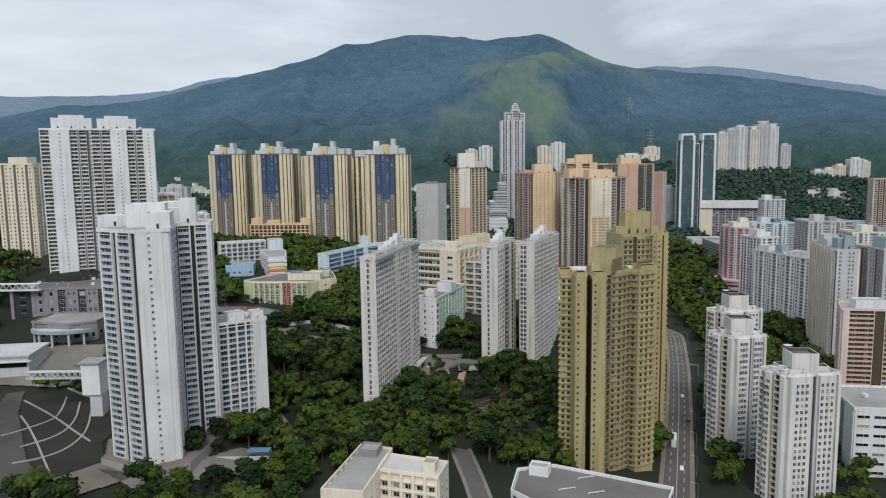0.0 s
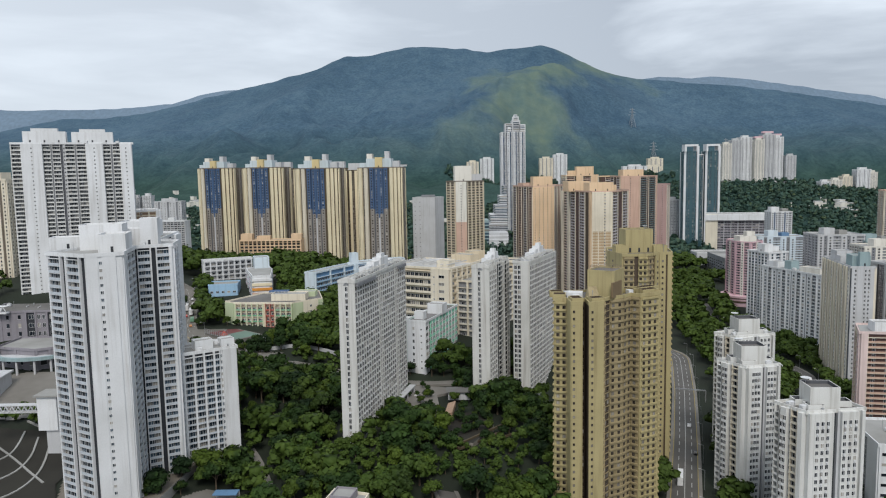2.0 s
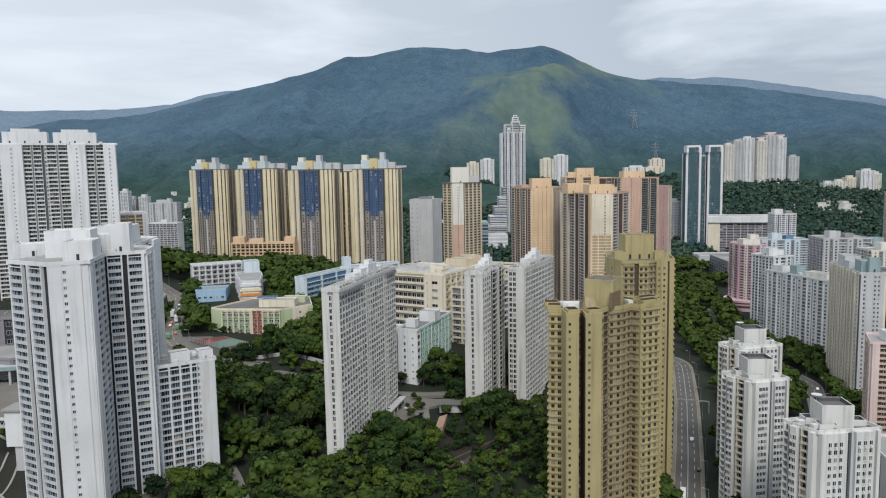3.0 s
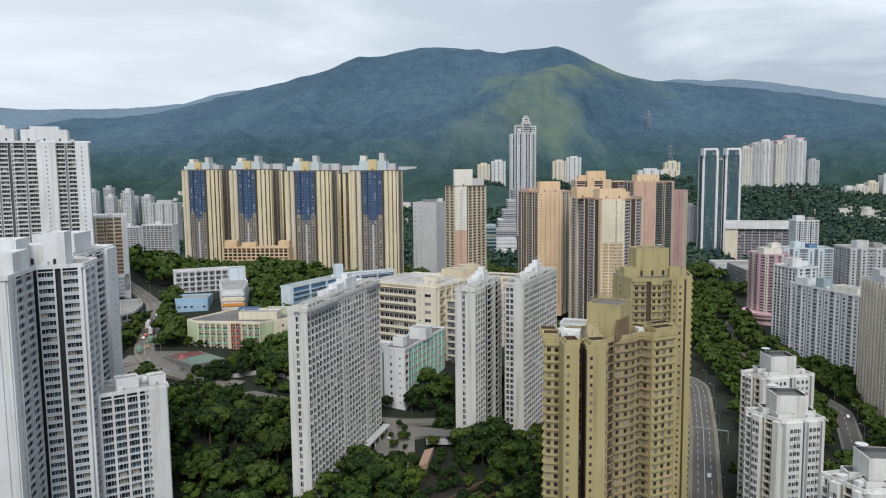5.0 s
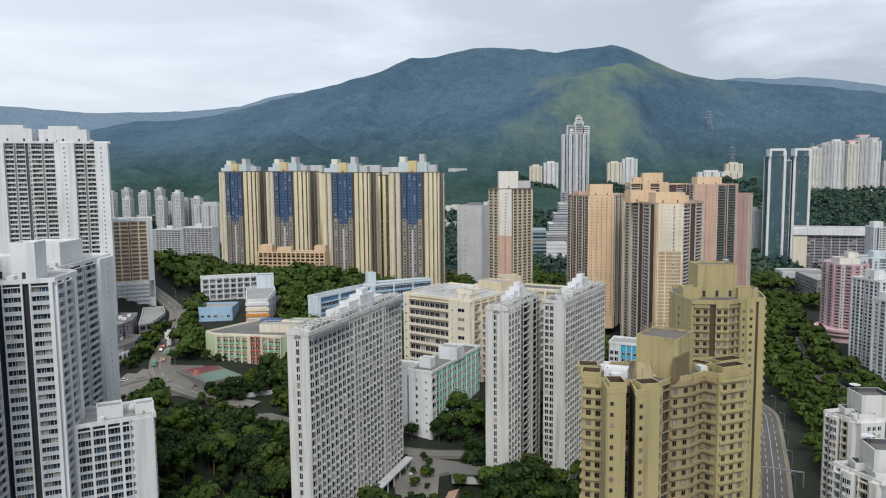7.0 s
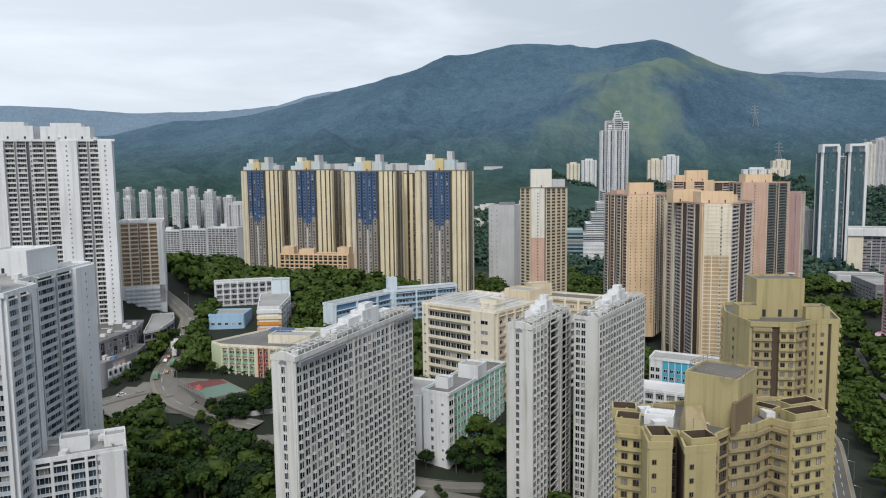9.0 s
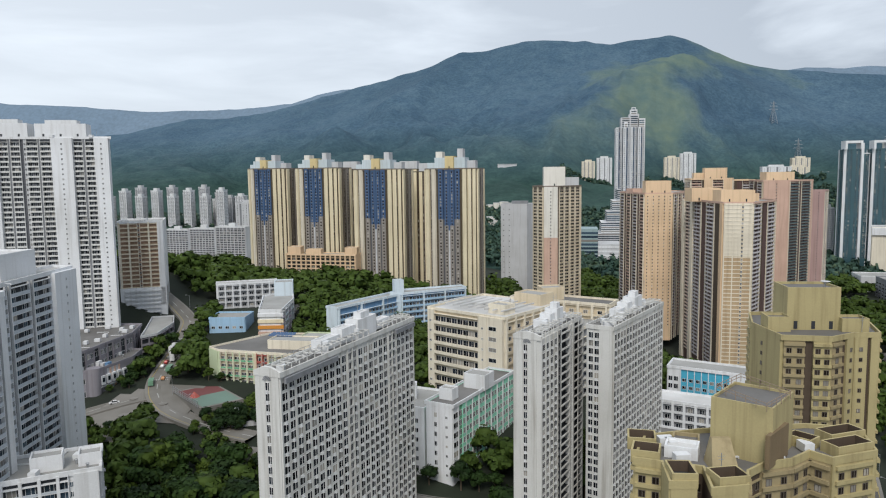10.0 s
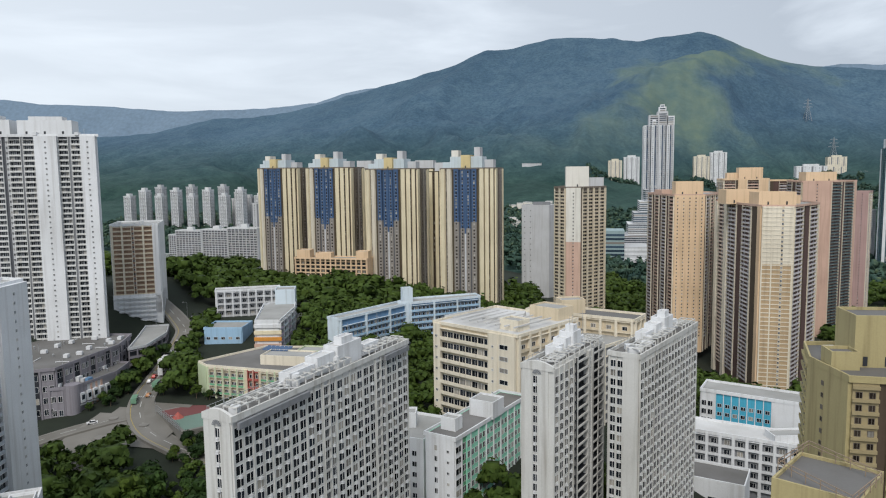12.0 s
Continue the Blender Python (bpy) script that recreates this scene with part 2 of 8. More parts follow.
class Shape:
    """Collects boxes, prisms and quads, each with its material, into one mesh."""

    def __init__(self):
        self.v, self.f, self.mi, self.mats = [], [], [], []

    def slot(self, m):
        if m not in self.mats:
            self.mats.append(m)
        return self.mats.index(m)

    def poly(self, pts, m):
        k = len(self.v)
        self.v += [tuple(p) for p in pts]
        self.f.append(tuple(range(k, k + len(pts))))
        self.mi.append(self.slot(m))

    def hexa(self, p, m):
        """Eight corners: four below, four above, both anticlockwise from above."""
        k, s = len(self.v), self.slot(m)
        self.v += [tuple(q) for q in p]
        for q in ((3, 2, 1, 0), (4, 5, 6, 7), (0, 1, 5, 4), (1, 2, 6, 5), (2, 3, 7, 6), (3, 0, 4, 7)):
            self.f.append(tuple(k + i for i in q))
            self.mi.append(s)

    def box(self, x0, x1, y0, y1, z0, z1, m):
        self.hexa([(x0, y0, z0), (x1, y0, z0), (x1, y1, z0), (x0, y1, z0), (x0, y0, z1), (x1, y0, z1), (x1, y1, z1), (x0, y1, z1)], m)

    def slab(self, P, e, n, s0, s1, d0, d1, z0, z1, m):
        """A box on a wall: from s0 to s1 along it, from d0 to d1 out of it."""
        a, b = P + e * s0, P + e * s1
        p = [a + n * d1, b + n * d1, b + n * d0, a + n * d0]
        self.hexa([(q.x, q.y, z0) for q in p] + [(q.x, q.y, z1) for q in p], m)

    def prism(self, pts, z0, z1, m, top=None):
        k, s = len(self.v), self.slot(m)
        c = len(pts)
        self.v += [(p[0], p[1], z0) for p in pts] + [(p[0], p[1], z1) for p in pts]
        for i in range(c):
            j = (i + 1) % c
            self.f.append((k + i, k + j, k + c + j, k + c + i))
            self.mi.append(s)
        self.f.append(tuple(k + c + i for i in range(c)))
        self.mi.append(self.slot(top or m))

    def beam(self, a, b, r, m):
        """A square bar between two points."""
        a, b = Vector(a), Vector(b)
        d = (b - a).normalized()
        u = d.cross(Vector((0, 0, 1)) if abs(d.z) < 0.9 else Vector((1, 0, 0))).normalized() * r
        w = d.cross(u).normalized() * r
        self.hexa([a - u - w, a + u - w, a + u + w, a - u + w, b - u - w, b + u - w, b + u + w, b - u + w], m)

    def tube(self, x, y, z0, z1, r, m, sides=12, r1=None):
        r1 = r if r1 is None else r1
        k, s = len(self.v), self.slot(m)
        for z, q in ((z0, r), (z1, r1)):
            self.v += [(x + q * math.cos(i * 2 * math.pi / sides), y + q * math.sin(i * 2 * math.pi / sides), z) for i in range(sides)]
        for i in range(sides):
            j = (i + 1) % sides
            self.f.append((k + i, k + j, k + sides + j, k + sides + i))
            self.mi.append(s)
        self.f.append(tuple(k + sides + i for i in range(sides)))
        self.mi.append(s)

    def add(self, other, m):
        k = len(self.v)
        ids = [self.slot(q) for q in other.mats]
        self.v += [tuple(m @ Vector(p)) for p in other.v]
        self.f += [tuple(k + i for i in q) for q in other.f]
        self.mi += [ids[i] for i in other.mi]

    def mesh(self, name):
        me = bpy.data.meshes.new(name)
        me.from_pydata(self.v, [], self.f)
        for q in self.mats:
            me.materials.append(q)
        me.polygons.foreach_set("material_index", self.mi)
        me.update()
        return me


def part(name, shape, parent, label="", kind=""):
    ob = new(name, shape.mesh(name) if isinstance(shape, Shape) else shape)
    ob.parent = parent
    return tagged(ob, label, "", "", kind)


def thing(name, label, category, x=0.0, y=0.0, z=0.0, turn=0.0, group="", kind=""):
    ob = new(name)
    ob.matrix_world = pose(x, y, z, 0, 0, turn)
    return tagged(ob, label, category, group, kind)


def sm(a, b, x):
    t = min(1.0, max(0.0, (x - a) / (b - a)))
    return t * t * (3 - 2 * t)


# ---------------------------------------------------------------- the lie of the land
# heights along three lines that run away from the camera: the western spur, the middle and the eastern valley
WEST_Y, WEST_Z = (200, 330, 400, 480, 560, 620, 830, 1200, 1500), (-16, -8, 2, 15, 26, 34, 24, 4, 0)
MID_Y, MID_Z = (200, 285, 335, 425, 465, 520, 620, 800, 1000, 1300), (-24, -18, -3, -2, 7, 13, 17, 4, -12, -14)
# the mountain's skyline from west to east
SKY_X = (-3450, -2755, -2408, -2180, -2077, -1809, -1610, -1455, -1210, -1089, -906, -662, -503, -388, -267, -116, 64, 244, 365, 501, 591, 697, 849, 970, 1152, 1334, 1455, 1699, 2004, 2280, 2400, 3300)
SKY_Z = (340, 368, 385, 428, 450, 455, 478, 505, 563, 592, 629, 690, 762, 754, 788, 800, 789, 766, 779, 798, 785, 730, 655, 622, 600, 582, 572, 548, 502, 462, 440, 430)


def ridge(x, q):
    """Height of the crest above x; broader and smoother further down the slope."""
    r = 18 + 130 * sm(1.0, 0.75, q)
    k = np.arange(-3, 4)
    w = np.exp(-k * k / 3.0)
    return float((np.interp(x + k * r, SKY_X, SKY_Z) * w).sum() / w.sum()) + 7 * sm(0.9, 1.0, q) * noise.noise(Vector((x / 60, 0.5, 0.5)))


def land(x, y):
    west, mid, east = np.interp(y, WEST_Y, WEST_Z), np.interp(y, MID_Y, MID_Z), -27.0
    if x < 0:
        z = mid + (west - mid) * sm(-20, -150, x)
    else:
        k = sm(425, 475, y) * sm(760, 620, y)
        z = mid + (east - mid) * sm(20 + 45 * k, 112 + 28 * k, x)
    z -= 9 * math.exp(-((x + 78) / 26) ** 2 - ((y - 345) / 45) ** 2)
    z += 22 * sm(-215, -270, x) * sm(450, 520, y) * sm(800, 650, y)
    if y > 1150:
        q = min(1.0, (y - 1150) / 2750)
        fade = math.sin(math.pi * min(q, 1.0)) * sm(0.15, 0.6, q)
        u, w = x + 90 * noise.noise(Vector((x / 700, y / 700, 1.7))), y + 120 * noise.noise(Vector((x / 600, y / 600, 9.2)))
        spur = 1 - abs(noise.fractal(Vector((u / 1000, w / 1250, 3.1)), 0.9, 2.1, 5)) * 1.6
        gully = 1 - abs(noise.fractal(Vector((u / 330, w / 1500, 5.3)), 0.8, 2.2, 4)) * 2.2
        lump = noise.fractal(Vector((x / 210, y / 230, 7.7)), 0.9, 2.0, 5)
        z *= 1 - min(1.0, q * 2)
        up = ridge(x, q) * (q ** 2.3 + fade * 0.22 * (spur - 0.70)) + (9 * lump + 24 * (gully - 0.5)) * min(1, q * 3) * (0.06 + 0.94 * fade)
        t = min(1.0, max(0.0, (y - 2400) / 1250)) ** 1.7
        up += 125 * math.sin(math.pi * t) * math.exp(-(abs(x - (54 + 0.62 * (y - 2700))) / 250) ** 1.7)
        t = min(1.0, max(0.0, (y - 2500) / 1300))
        up += 80 * math.sin(math.pi * t) ** 0.8 * math.exp(-(abs(x - (-950 + 380 * t)) / 140) ** 1.5)
        up += 46 * math.exp(-((x - 900) / 420) ** 2 - ((y - 1900) / 420) ** 2)
        up += 34 * math.exp(-((x - 330) / 150) ** 2 - ((y - 1620) / 200) ** 2)
        if y > 3900:
            up -= (y - 3900) * 0.35
        z += up
    return z


def graded(lo, hi, fine_lo, fine_hi, step, grow):
    out, s, p = [fine_lo], step, fine_lo
    while p < fine_hi:
        p += step
        out.append(p)
    s = step
    while p < hi:
        s *= grow
        p += min(s, 28)
        out.append(p)
    s, p = step, fine_lo
    while p > lo:
        s *= grow
        p -= min(s, 30)
        out.insert(0, p)
    return out


gx = graded(-3700, 3700, -330, 420, 7.0, 1.07)
gy = graded(-700, 4750, 150, 1050, 7.0, 1.05)
gs_v = [(x, y, land(x, y)) for y in gy for x in gx]
nx = len(gx)
gs_f = [(j * nx + i, j * nx + i + 1, (j + 1) * nx + i + 1, (j + 1) * nx + i) for j in range(len(gy) - 1) for i in range(nx - 1)]

m_g, n_, l_, b_ = base_mat("wooded_ground")
geo_ = n_.new("ShaderNodeNewGeometry")
pos_ = geo_.outputs["Position"]
sepz = n_.new("ShaderNodeSeparateXYZ")
l_.new(pos_, sepz.inputs[0])
big_ = noise_node(n_, l_, pos_, 0.0022, 6)
mid_ = noise_node(n_, l_, pos_, 0.016, 6)
fin_ = noise_node(n_, l_, pos_, 0.075, 5, rough=0.7)
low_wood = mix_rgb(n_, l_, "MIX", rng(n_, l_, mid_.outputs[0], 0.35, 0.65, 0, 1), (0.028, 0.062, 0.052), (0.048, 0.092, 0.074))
# upper slopes paler and bluer: distance haze painted in by height
hazed_upper_wood = mix_rgb(n_, l_, "MIX", rng(n_, l_, mid_.outputs[0], 0.35, 0.65, 0, 1), (0.066, 0.118, 0.170), (0.088, 0.146, 0.194))
forest = mix_rgb(n_, l_, "MIX", rng(n_, l_, sepz.outputs[2], 90, 330, 0, 1), low_wood, hazed_upper_wood)
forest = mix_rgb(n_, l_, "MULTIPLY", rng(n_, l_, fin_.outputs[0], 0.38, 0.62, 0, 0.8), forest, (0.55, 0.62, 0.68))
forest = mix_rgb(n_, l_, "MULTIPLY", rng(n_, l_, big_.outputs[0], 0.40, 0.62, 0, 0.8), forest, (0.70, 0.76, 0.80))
lit_grass = mix_rgb(n_, l_, "MIX", rng(n_, l_, mid_.outputs[0], 0.35, 0.65, 0, 1), (0.100, 0.150, 0.120), (0.140, 0.182, 0.120))


def calc(op, a, b):
    q = n_.new("ShaderNodeMath")
    q.operation = op
    for sock, v in zip(q.inputs, (a, b)):
        if hasattr(v, "is_linked"):
            l_.new(v, sock)
        else:
            sock.default_value = v
    return q.outputs[0]


# open grassy knoll that runs down from the summit; sunlight painted into its colour
crest = calc("ADD", calc("SUBTRACT", sepz.outputs[0], calc("MULTIPLY", sepz.outputs[1], 0.62)), 1620.0)
crest = calc("ADD", calc("ABSOLUTE", crest, 0.0), calc("MULTIPLY", calc("SUBTRACT", big_.outputs[0], 0.5), 1500.0))
gmask = n_.new("ShaderNodeMath")
gmask.operation = "MULTIPLY"
l_.new(rng(n_, l_, crest, 250, 10, 0, 0.7), gmask.inputs[0])
l_.new(rng(n_, l_, sepz.outputs[1], 2450, 2950, 0, 1), gmask.inputs[1])
l_.new(mix_rgb(n_, l_, "MIX", gmask.outputs[0], forest, lit_grass), b_.inputs["Base Color"])
b_.inputs["Roughness"].default_value = 0.9
b_.inputs["Specular IOR Level"].default_value = 0.15
bmp = n_.new("ShaderNodeBump")
bmp.inputs["Strength"].default_value, bmp.inputs["Distance"].default_value = 0.45, 6.0
l_.new(fin_.outputs[0], bmp.inputs["Height"])
l_.new(bmp.outputs[0], b_.inputs["Normal"])

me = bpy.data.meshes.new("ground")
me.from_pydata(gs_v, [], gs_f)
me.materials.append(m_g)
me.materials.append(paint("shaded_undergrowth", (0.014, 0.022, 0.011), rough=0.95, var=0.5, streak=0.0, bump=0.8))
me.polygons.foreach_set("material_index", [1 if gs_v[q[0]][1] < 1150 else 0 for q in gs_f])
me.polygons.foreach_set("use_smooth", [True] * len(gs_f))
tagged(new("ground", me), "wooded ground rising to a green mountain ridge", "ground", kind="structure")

# a farther range, seen past the mountain's western and eastern shoulders
FAR_X = (-4600, -3708, -3469, -3051, -2570, -2178, -1952, -1640, -1470, -1335, -1190, -1000, 900, 1200, 1315, 1524, 1662, 1941, 2291, 2607, 2744, 3700)
FAR_Z = (660, 644, 608, 588, 542, 544, 547, 572, 622, 650, 652, 600, 600, 672, 683, 674, 679, 651, 595, 550, 521, 440)
fr_x, fr_v = [-4600 + 40 * i for i in range(208)], []
for j in range(11):
    q = j / 10
    for x in fr_x:
        crest_y = 4450 - 0.085 * max(0.0, -1000 - x)
        spur = 1 - abs(noise.fractal(Vector((x / 500, q * 0.8, 2.2)), 0.9, 2.1, 4)) * 1.5
        top = float(np.interp(x, FAR_X, FAR_Z)) + 5 * noise.noise(Vector((x / 70, 0.3, 0.8)))
        fr_v.append((x, crest_y - 380 * (1 - q), top * (0.35 + 0.65 * q) + 60 * (spur - 0.5) * math.sin(math.pi * q)))
k = len(fr_x)
fr_f = [(j * k + i, j * k + i + 1, (j + 1) * k + i + 1, (j + 1) * k + i) for j in range(10) for i in range(k - 1)]
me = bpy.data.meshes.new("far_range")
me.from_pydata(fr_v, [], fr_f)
# distance haze is put into this pale blue base colour
me.materials.append(paint("haze_blue_woods", (0.150, 0.215, 0.290), rough=0.95, var=0.2, streak=0.0, bump=0.0))
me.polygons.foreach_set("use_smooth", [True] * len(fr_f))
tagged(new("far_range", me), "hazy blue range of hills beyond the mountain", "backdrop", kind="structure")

# ---------------------------------------------------------------- windows
WINDOWS = {}


def window_shape(w, h, glass, casing, fine):
    s = Shape()
    if not fine:
        s.poly([(-w / 2, -0.03, 0), (w / 2, -0.03, 0), (w / 2, -0.03, h), (-w / 2, -0.03, h)], glass)
        a, b = w / 2 + 0.1, -0.22
        s.poly([(-a, b, -0.14), (a, b, -0.14), (a, b, 0), (-a, b, 0)], casing)
        s.poly([(-a, b, 0), (a, b, 0), (a, 0, 0), (-a, 0, 0)], casing)
        return s
    t, o, g = 0.10, -0.10, -0.02
    c = w * 0.08
    xs = (-w / 2 - t, -w / 2, c - 0.05, c + 0.05, w / 2, w / 2 + t)
    zs = (-t, 0.0, h, h + t)
    k = {}

    def vert(x, y, z):
        if (x, y, z) not in k:
            k[(x, y, z)] = len(s.v)
            s.v.append((x, y, z))
        return k[(x, y, z)]

    def quad(p, m):
        s.f.append(tuple(vert(*q) for q in p))
        s.mi.append(s.slot(m))
    for i in range(5):
        for j in range(3):
            pane = j == 1 and i in (1, 3)
            x0, x1, z0, z1 = xs[i], xs[i + 1], zs[j], zs[j + 1]
            if not pane:
                quad([(x0, o, z0), (x1, o, z0), (x1, o, z1), (x0, o, z1)], casing)
            else:
                quad([(x0, g, z0), (x1, g, z0), (x1, g, z1), (x0, g, z1)], glass)
                for a, b in (((x0, z0), (x1, z0)), ((x1, z0), (x1, z1)), ((x1, z1), (x0, z1)), ((x0, z1), (x0, z0))):
                    quad([(a[0], o, a[1]), (b[0], o, b[1]), (b[0], g, b[1]), (a[0], g, a[1])], casing)
    for a, b in (((xs[0], zs[0]), (xs[5], zs[0])), ((xs[5], zs[0]), (xs[5], zs[3])), ((xs[5], zs[3]), (xs[0], zs[3])), ((xs[0], zs[3]), (xs[0], zs[0]))):
        quad([(a[0], 0.02, a[1]), (b[0], 0.02, b[1]), (b[0], o, b[1]), (a[0], o, a[1])], casing)
    return s


def window_of(w, h, glass, casing, fine):
    key = (round(w, 2), round(h, 2), glass.name, casing.name, fine)
    if key not in WINDOWS:
        s = window_shape(w, h, glass, casing, fine)
        WINDOWS[key] = (s, s.mesh("window") if fine else None)
    return WINDOWS[key]


def col(w, d=0.0, m=None, n=0, ww=1.4, wh=1.4, kind="wall", m2=None, split=0.0, rail=None, sill=0.9, ledge=None):
    """One upright strip of a facade: its relative width, how far it stands out, colour, windows to a storey."""
    return dict(w=w, d=d, m=m, n=n, ww=ww, wh=wh, kind=kind, m2=m2, split=split, rail=rail, sill=sill, ledge=ledge)


PLOTS = []     # footprints, kept free of trees


def ring(ob, name, outer, inner, z0, z1, m):
    """A low wall round a roof, in one piece."""
    s = Shape()
    c = len(outer)
    s.v = [(p.x, p.y, z) for pts, z in ((outer, z0), (outer, z1), (inner, z1), (inner, z0)) for p in pts]
    for i in range(c):
        j = (i + 1) % c
        for k in range(4):
            a, b = k * c, (k + 1) % 4 * c
            s.f.append((a + i, a + j, b + j, b + i))
            s.mi.append(s.slot(m))
    return part(name, s, ob)


def shrunk(loc, dist):
    """The outline with each side moved inwards by its own distance."""
    lines = []
    for i, P in enumerate(loc):
        e = (loc[(i + 1) % len(loc)] - P).normalized()
        lines.append((P - Vector((e.y, -e.x)) * dist[i], e))
    res = []
    for i in range(len(loc)):
        (p, d), (q, e) = lines[i - 1], lines[i]
        den = d.x * e.y - d.y * e.x
        if abs(den) < 0.15:
            res.append(q.copy())
        else:
            t = ((q.x - p.x) * e.y - (q.y - p.y) * e.x) / den
            res.append(p + d * t)
    return res


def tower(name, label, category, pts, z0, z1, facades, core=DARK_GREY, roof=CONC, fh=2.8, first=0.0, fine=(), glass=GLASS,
          frame_m=FRAME, parapet=None, group="", ac=0.35, seed=1, budget=110, top_blank=0.6):
    """A block on a footprint (anticlockwise); each side is a list of strips, or None for a blank wall."""
    rnd = random.Random(seed)
    cx, cy = sum(p[0] for p in pts) / len(pts), sum(p[1] for p in pts) / len(pts)
    PLOTS.append([(p[0], p[1]) for p in pts])
    ob = thing(name, label, category, cx, cy, z0, group=group)
    H = z1 - z0
    loc = [Vector((p[0] - cx, p[1] - cy)) for p in pts]
    out_d = [max((c["d"] for c in (facades[i] if i < len(facades) else facades[-1]) or [dict(d=0.0)]), default=0.0) for i in range(len(loc))]
    loc = shrunk(loc, out_d)
    # the core shows in the recesses; dark core colours carry their shade
    body = Shape()
    body.prism([tuple(p) for p in loc], -12, H, core, roof)
    part("core", body, ob)
    floors = max(1, int((H - first - top_blank) / fh))
    left = budget
    cool, far_glass = Shape(), Shape()
    far = not fine
    for i, P in enumerate(loc):
        Q = loc[(i + 1) % len(loc)]
        L = (Q - P).length
        e = (Q - P) / L
        n = Vector((e.y, -e.x))
        rot = Matrix(((e.x, -n.x, 0, 0), (e.y, -n.y, 0, 0), (0, 0, 1, 0), (0, 0, 0, 1)))
        cols = facades[i] if i < len(facades) else facades[-1]
        if cols is None:
            continue
        near = i in fine
        W, s, wall = sum(c["w"] for c in cols), 0.0, Shape()
        for c in cols:
            s0, s1 = s, s + L * c["w"] / W
            s = s1
            d = c["d"]
            bay = Shape() if near else wall
            if c["kind"] in ("wall", "panel") and d > 0:
                if c["m2"]:
                    zs = H * c["split"]
                    bay.slab(P, e, n, s0, s1, -0.05, d, -12, zs, c["m"])
                    bay.slab(P, e, n, s0, s1, -0.05, d, zs, H, c["m2"])
                else:
                    bay.slab(P, e, n, s0, s1, -0.05, d, -12, H, c["m"])
            if c["kind"] == "balcony":
                bay.slab(P, e, n, s0, s0 + 0.25, -0.05, d, -12, H, c["m"])
                bay.slab(P, e, n, s1 - 0.25, s1, -0.05, d, -12, H, c["m"])
                for k in range(floors + 1):
                    z = first + k * fh
                    bay.slab(P, e, n, s0 + 0.25, s1 - 0.25, -0.05, d - 0.05, z - 0.12, z + 0.10, c["m"])
                    if k < floors:
                        bay.slab(P, e, n, s0 + 0.25, s1 - 0.25, d - 0.17, d - 0.02, z + 0.10, z + (c["rail"] or 1.0), c["m2"] or c["m"])
            if c["kind"] == "panel":
                for k in range(floors + 1):
                    z = first + k * fh
                    bay.slab(P, e, n, s0, s1, d - 0.02, d + 0.2, z, z + c["rail"], CREAM_PALE)
            if c["kind"] == "deck":
                for a in (s0, s1 - 0.22):
                    bay.slab(P, e, n, a, a + 0.22, d - 0.3, d, -12, H, c["m"])
                for k in range(floors + 1):
                    z = first + k * fh
                    bay.slab(P, e, n, s0, s1, -0.05, d - 0.3, z - 0.12, z + 0.10, c["m2"])
                    bay.slab(P, e, n, s0 + 0.22, s1 - 0.22, d - 0.3, d - 0.03, z - 0.12, z + (c["rail"] or 0.4), c["m"])
            if c["ledge"]:
                for k in range(floors + 1):
                    z = first + k * fh
                    bay.slab(P, e, n, s0 - 0.05, s1 + 0.05, d - 0.02, d + 0.55, z + 0.35, z + c["sill"] - 0.05, c["ledge"])
            if near and bay.f:
                part("bay" if c["kind"] in ("wall", "panel") else "balcony_bay", bay, ob, kind="stuff" if c["kind"] != "wall" or c["ledge"] else "")
            if c["n"]:
                joined = far_glass if far else Shape()
                for k in range(floors):
                    for j in range(c["n"]):
                        sc = s0 + (j + 0.5) / c["n"] * (s1 - s0)
                        p = P + e * sc + n * (0.03 if c["kind"] == "balcony" else d)
                        mt = Matrix.Translation((p.x, p.y, first + k * fh + c["sill"])) @ rot
                        shp, mesh = window_of(c["ww"], c["wh"], glass, frame_m, near)
                        if near and c["kind"] == "wall" and c["ww"] > 1 and rnd.random() < ac:
                            cool.slab(p, e, n, -0.35, 0.35, 0.03, 0.5, mt.translation.z - 0.72, mt.translation.z - 0.2, PIPE)
                            cool.slab(p, e, n, -0.42, 0.42, 0.02, 0.6, mt.translation.z - 0.80, mt.translation.z - 0.73, frame_m)
                        if near and left > 0:
                            w = new("window", mesh)
                            w.parent = ob
                            w.matrix_local = mt
                            left -= 1
                        else:
                            joined.add(shp, mt)
                if joined.f and not far:
                    part("window_column", joined, ob, kind="stuff")
        if not near and wall.f:
            part("wall", wall, ob, kind="stuff" if len(cols) > 1 else "")
    if far_glass.f:
        part("glazing", far_glass, ob, kind="stuff")
    if cool.f:
        part("air_conditioner", cool, ob, kind="stuff")
    pm = parapet if parapet is not None else WHITE
    outer = shrunk(loc, [-min(d, 0.9) - 0.06 for d in out_d])
    ring(ob, "parapet", outer, shrunk(outer, [0.45] * len(loc)), H - 0.5, H + 0.95, pm)
    return ob, Vector((cx, cy, z0)), H


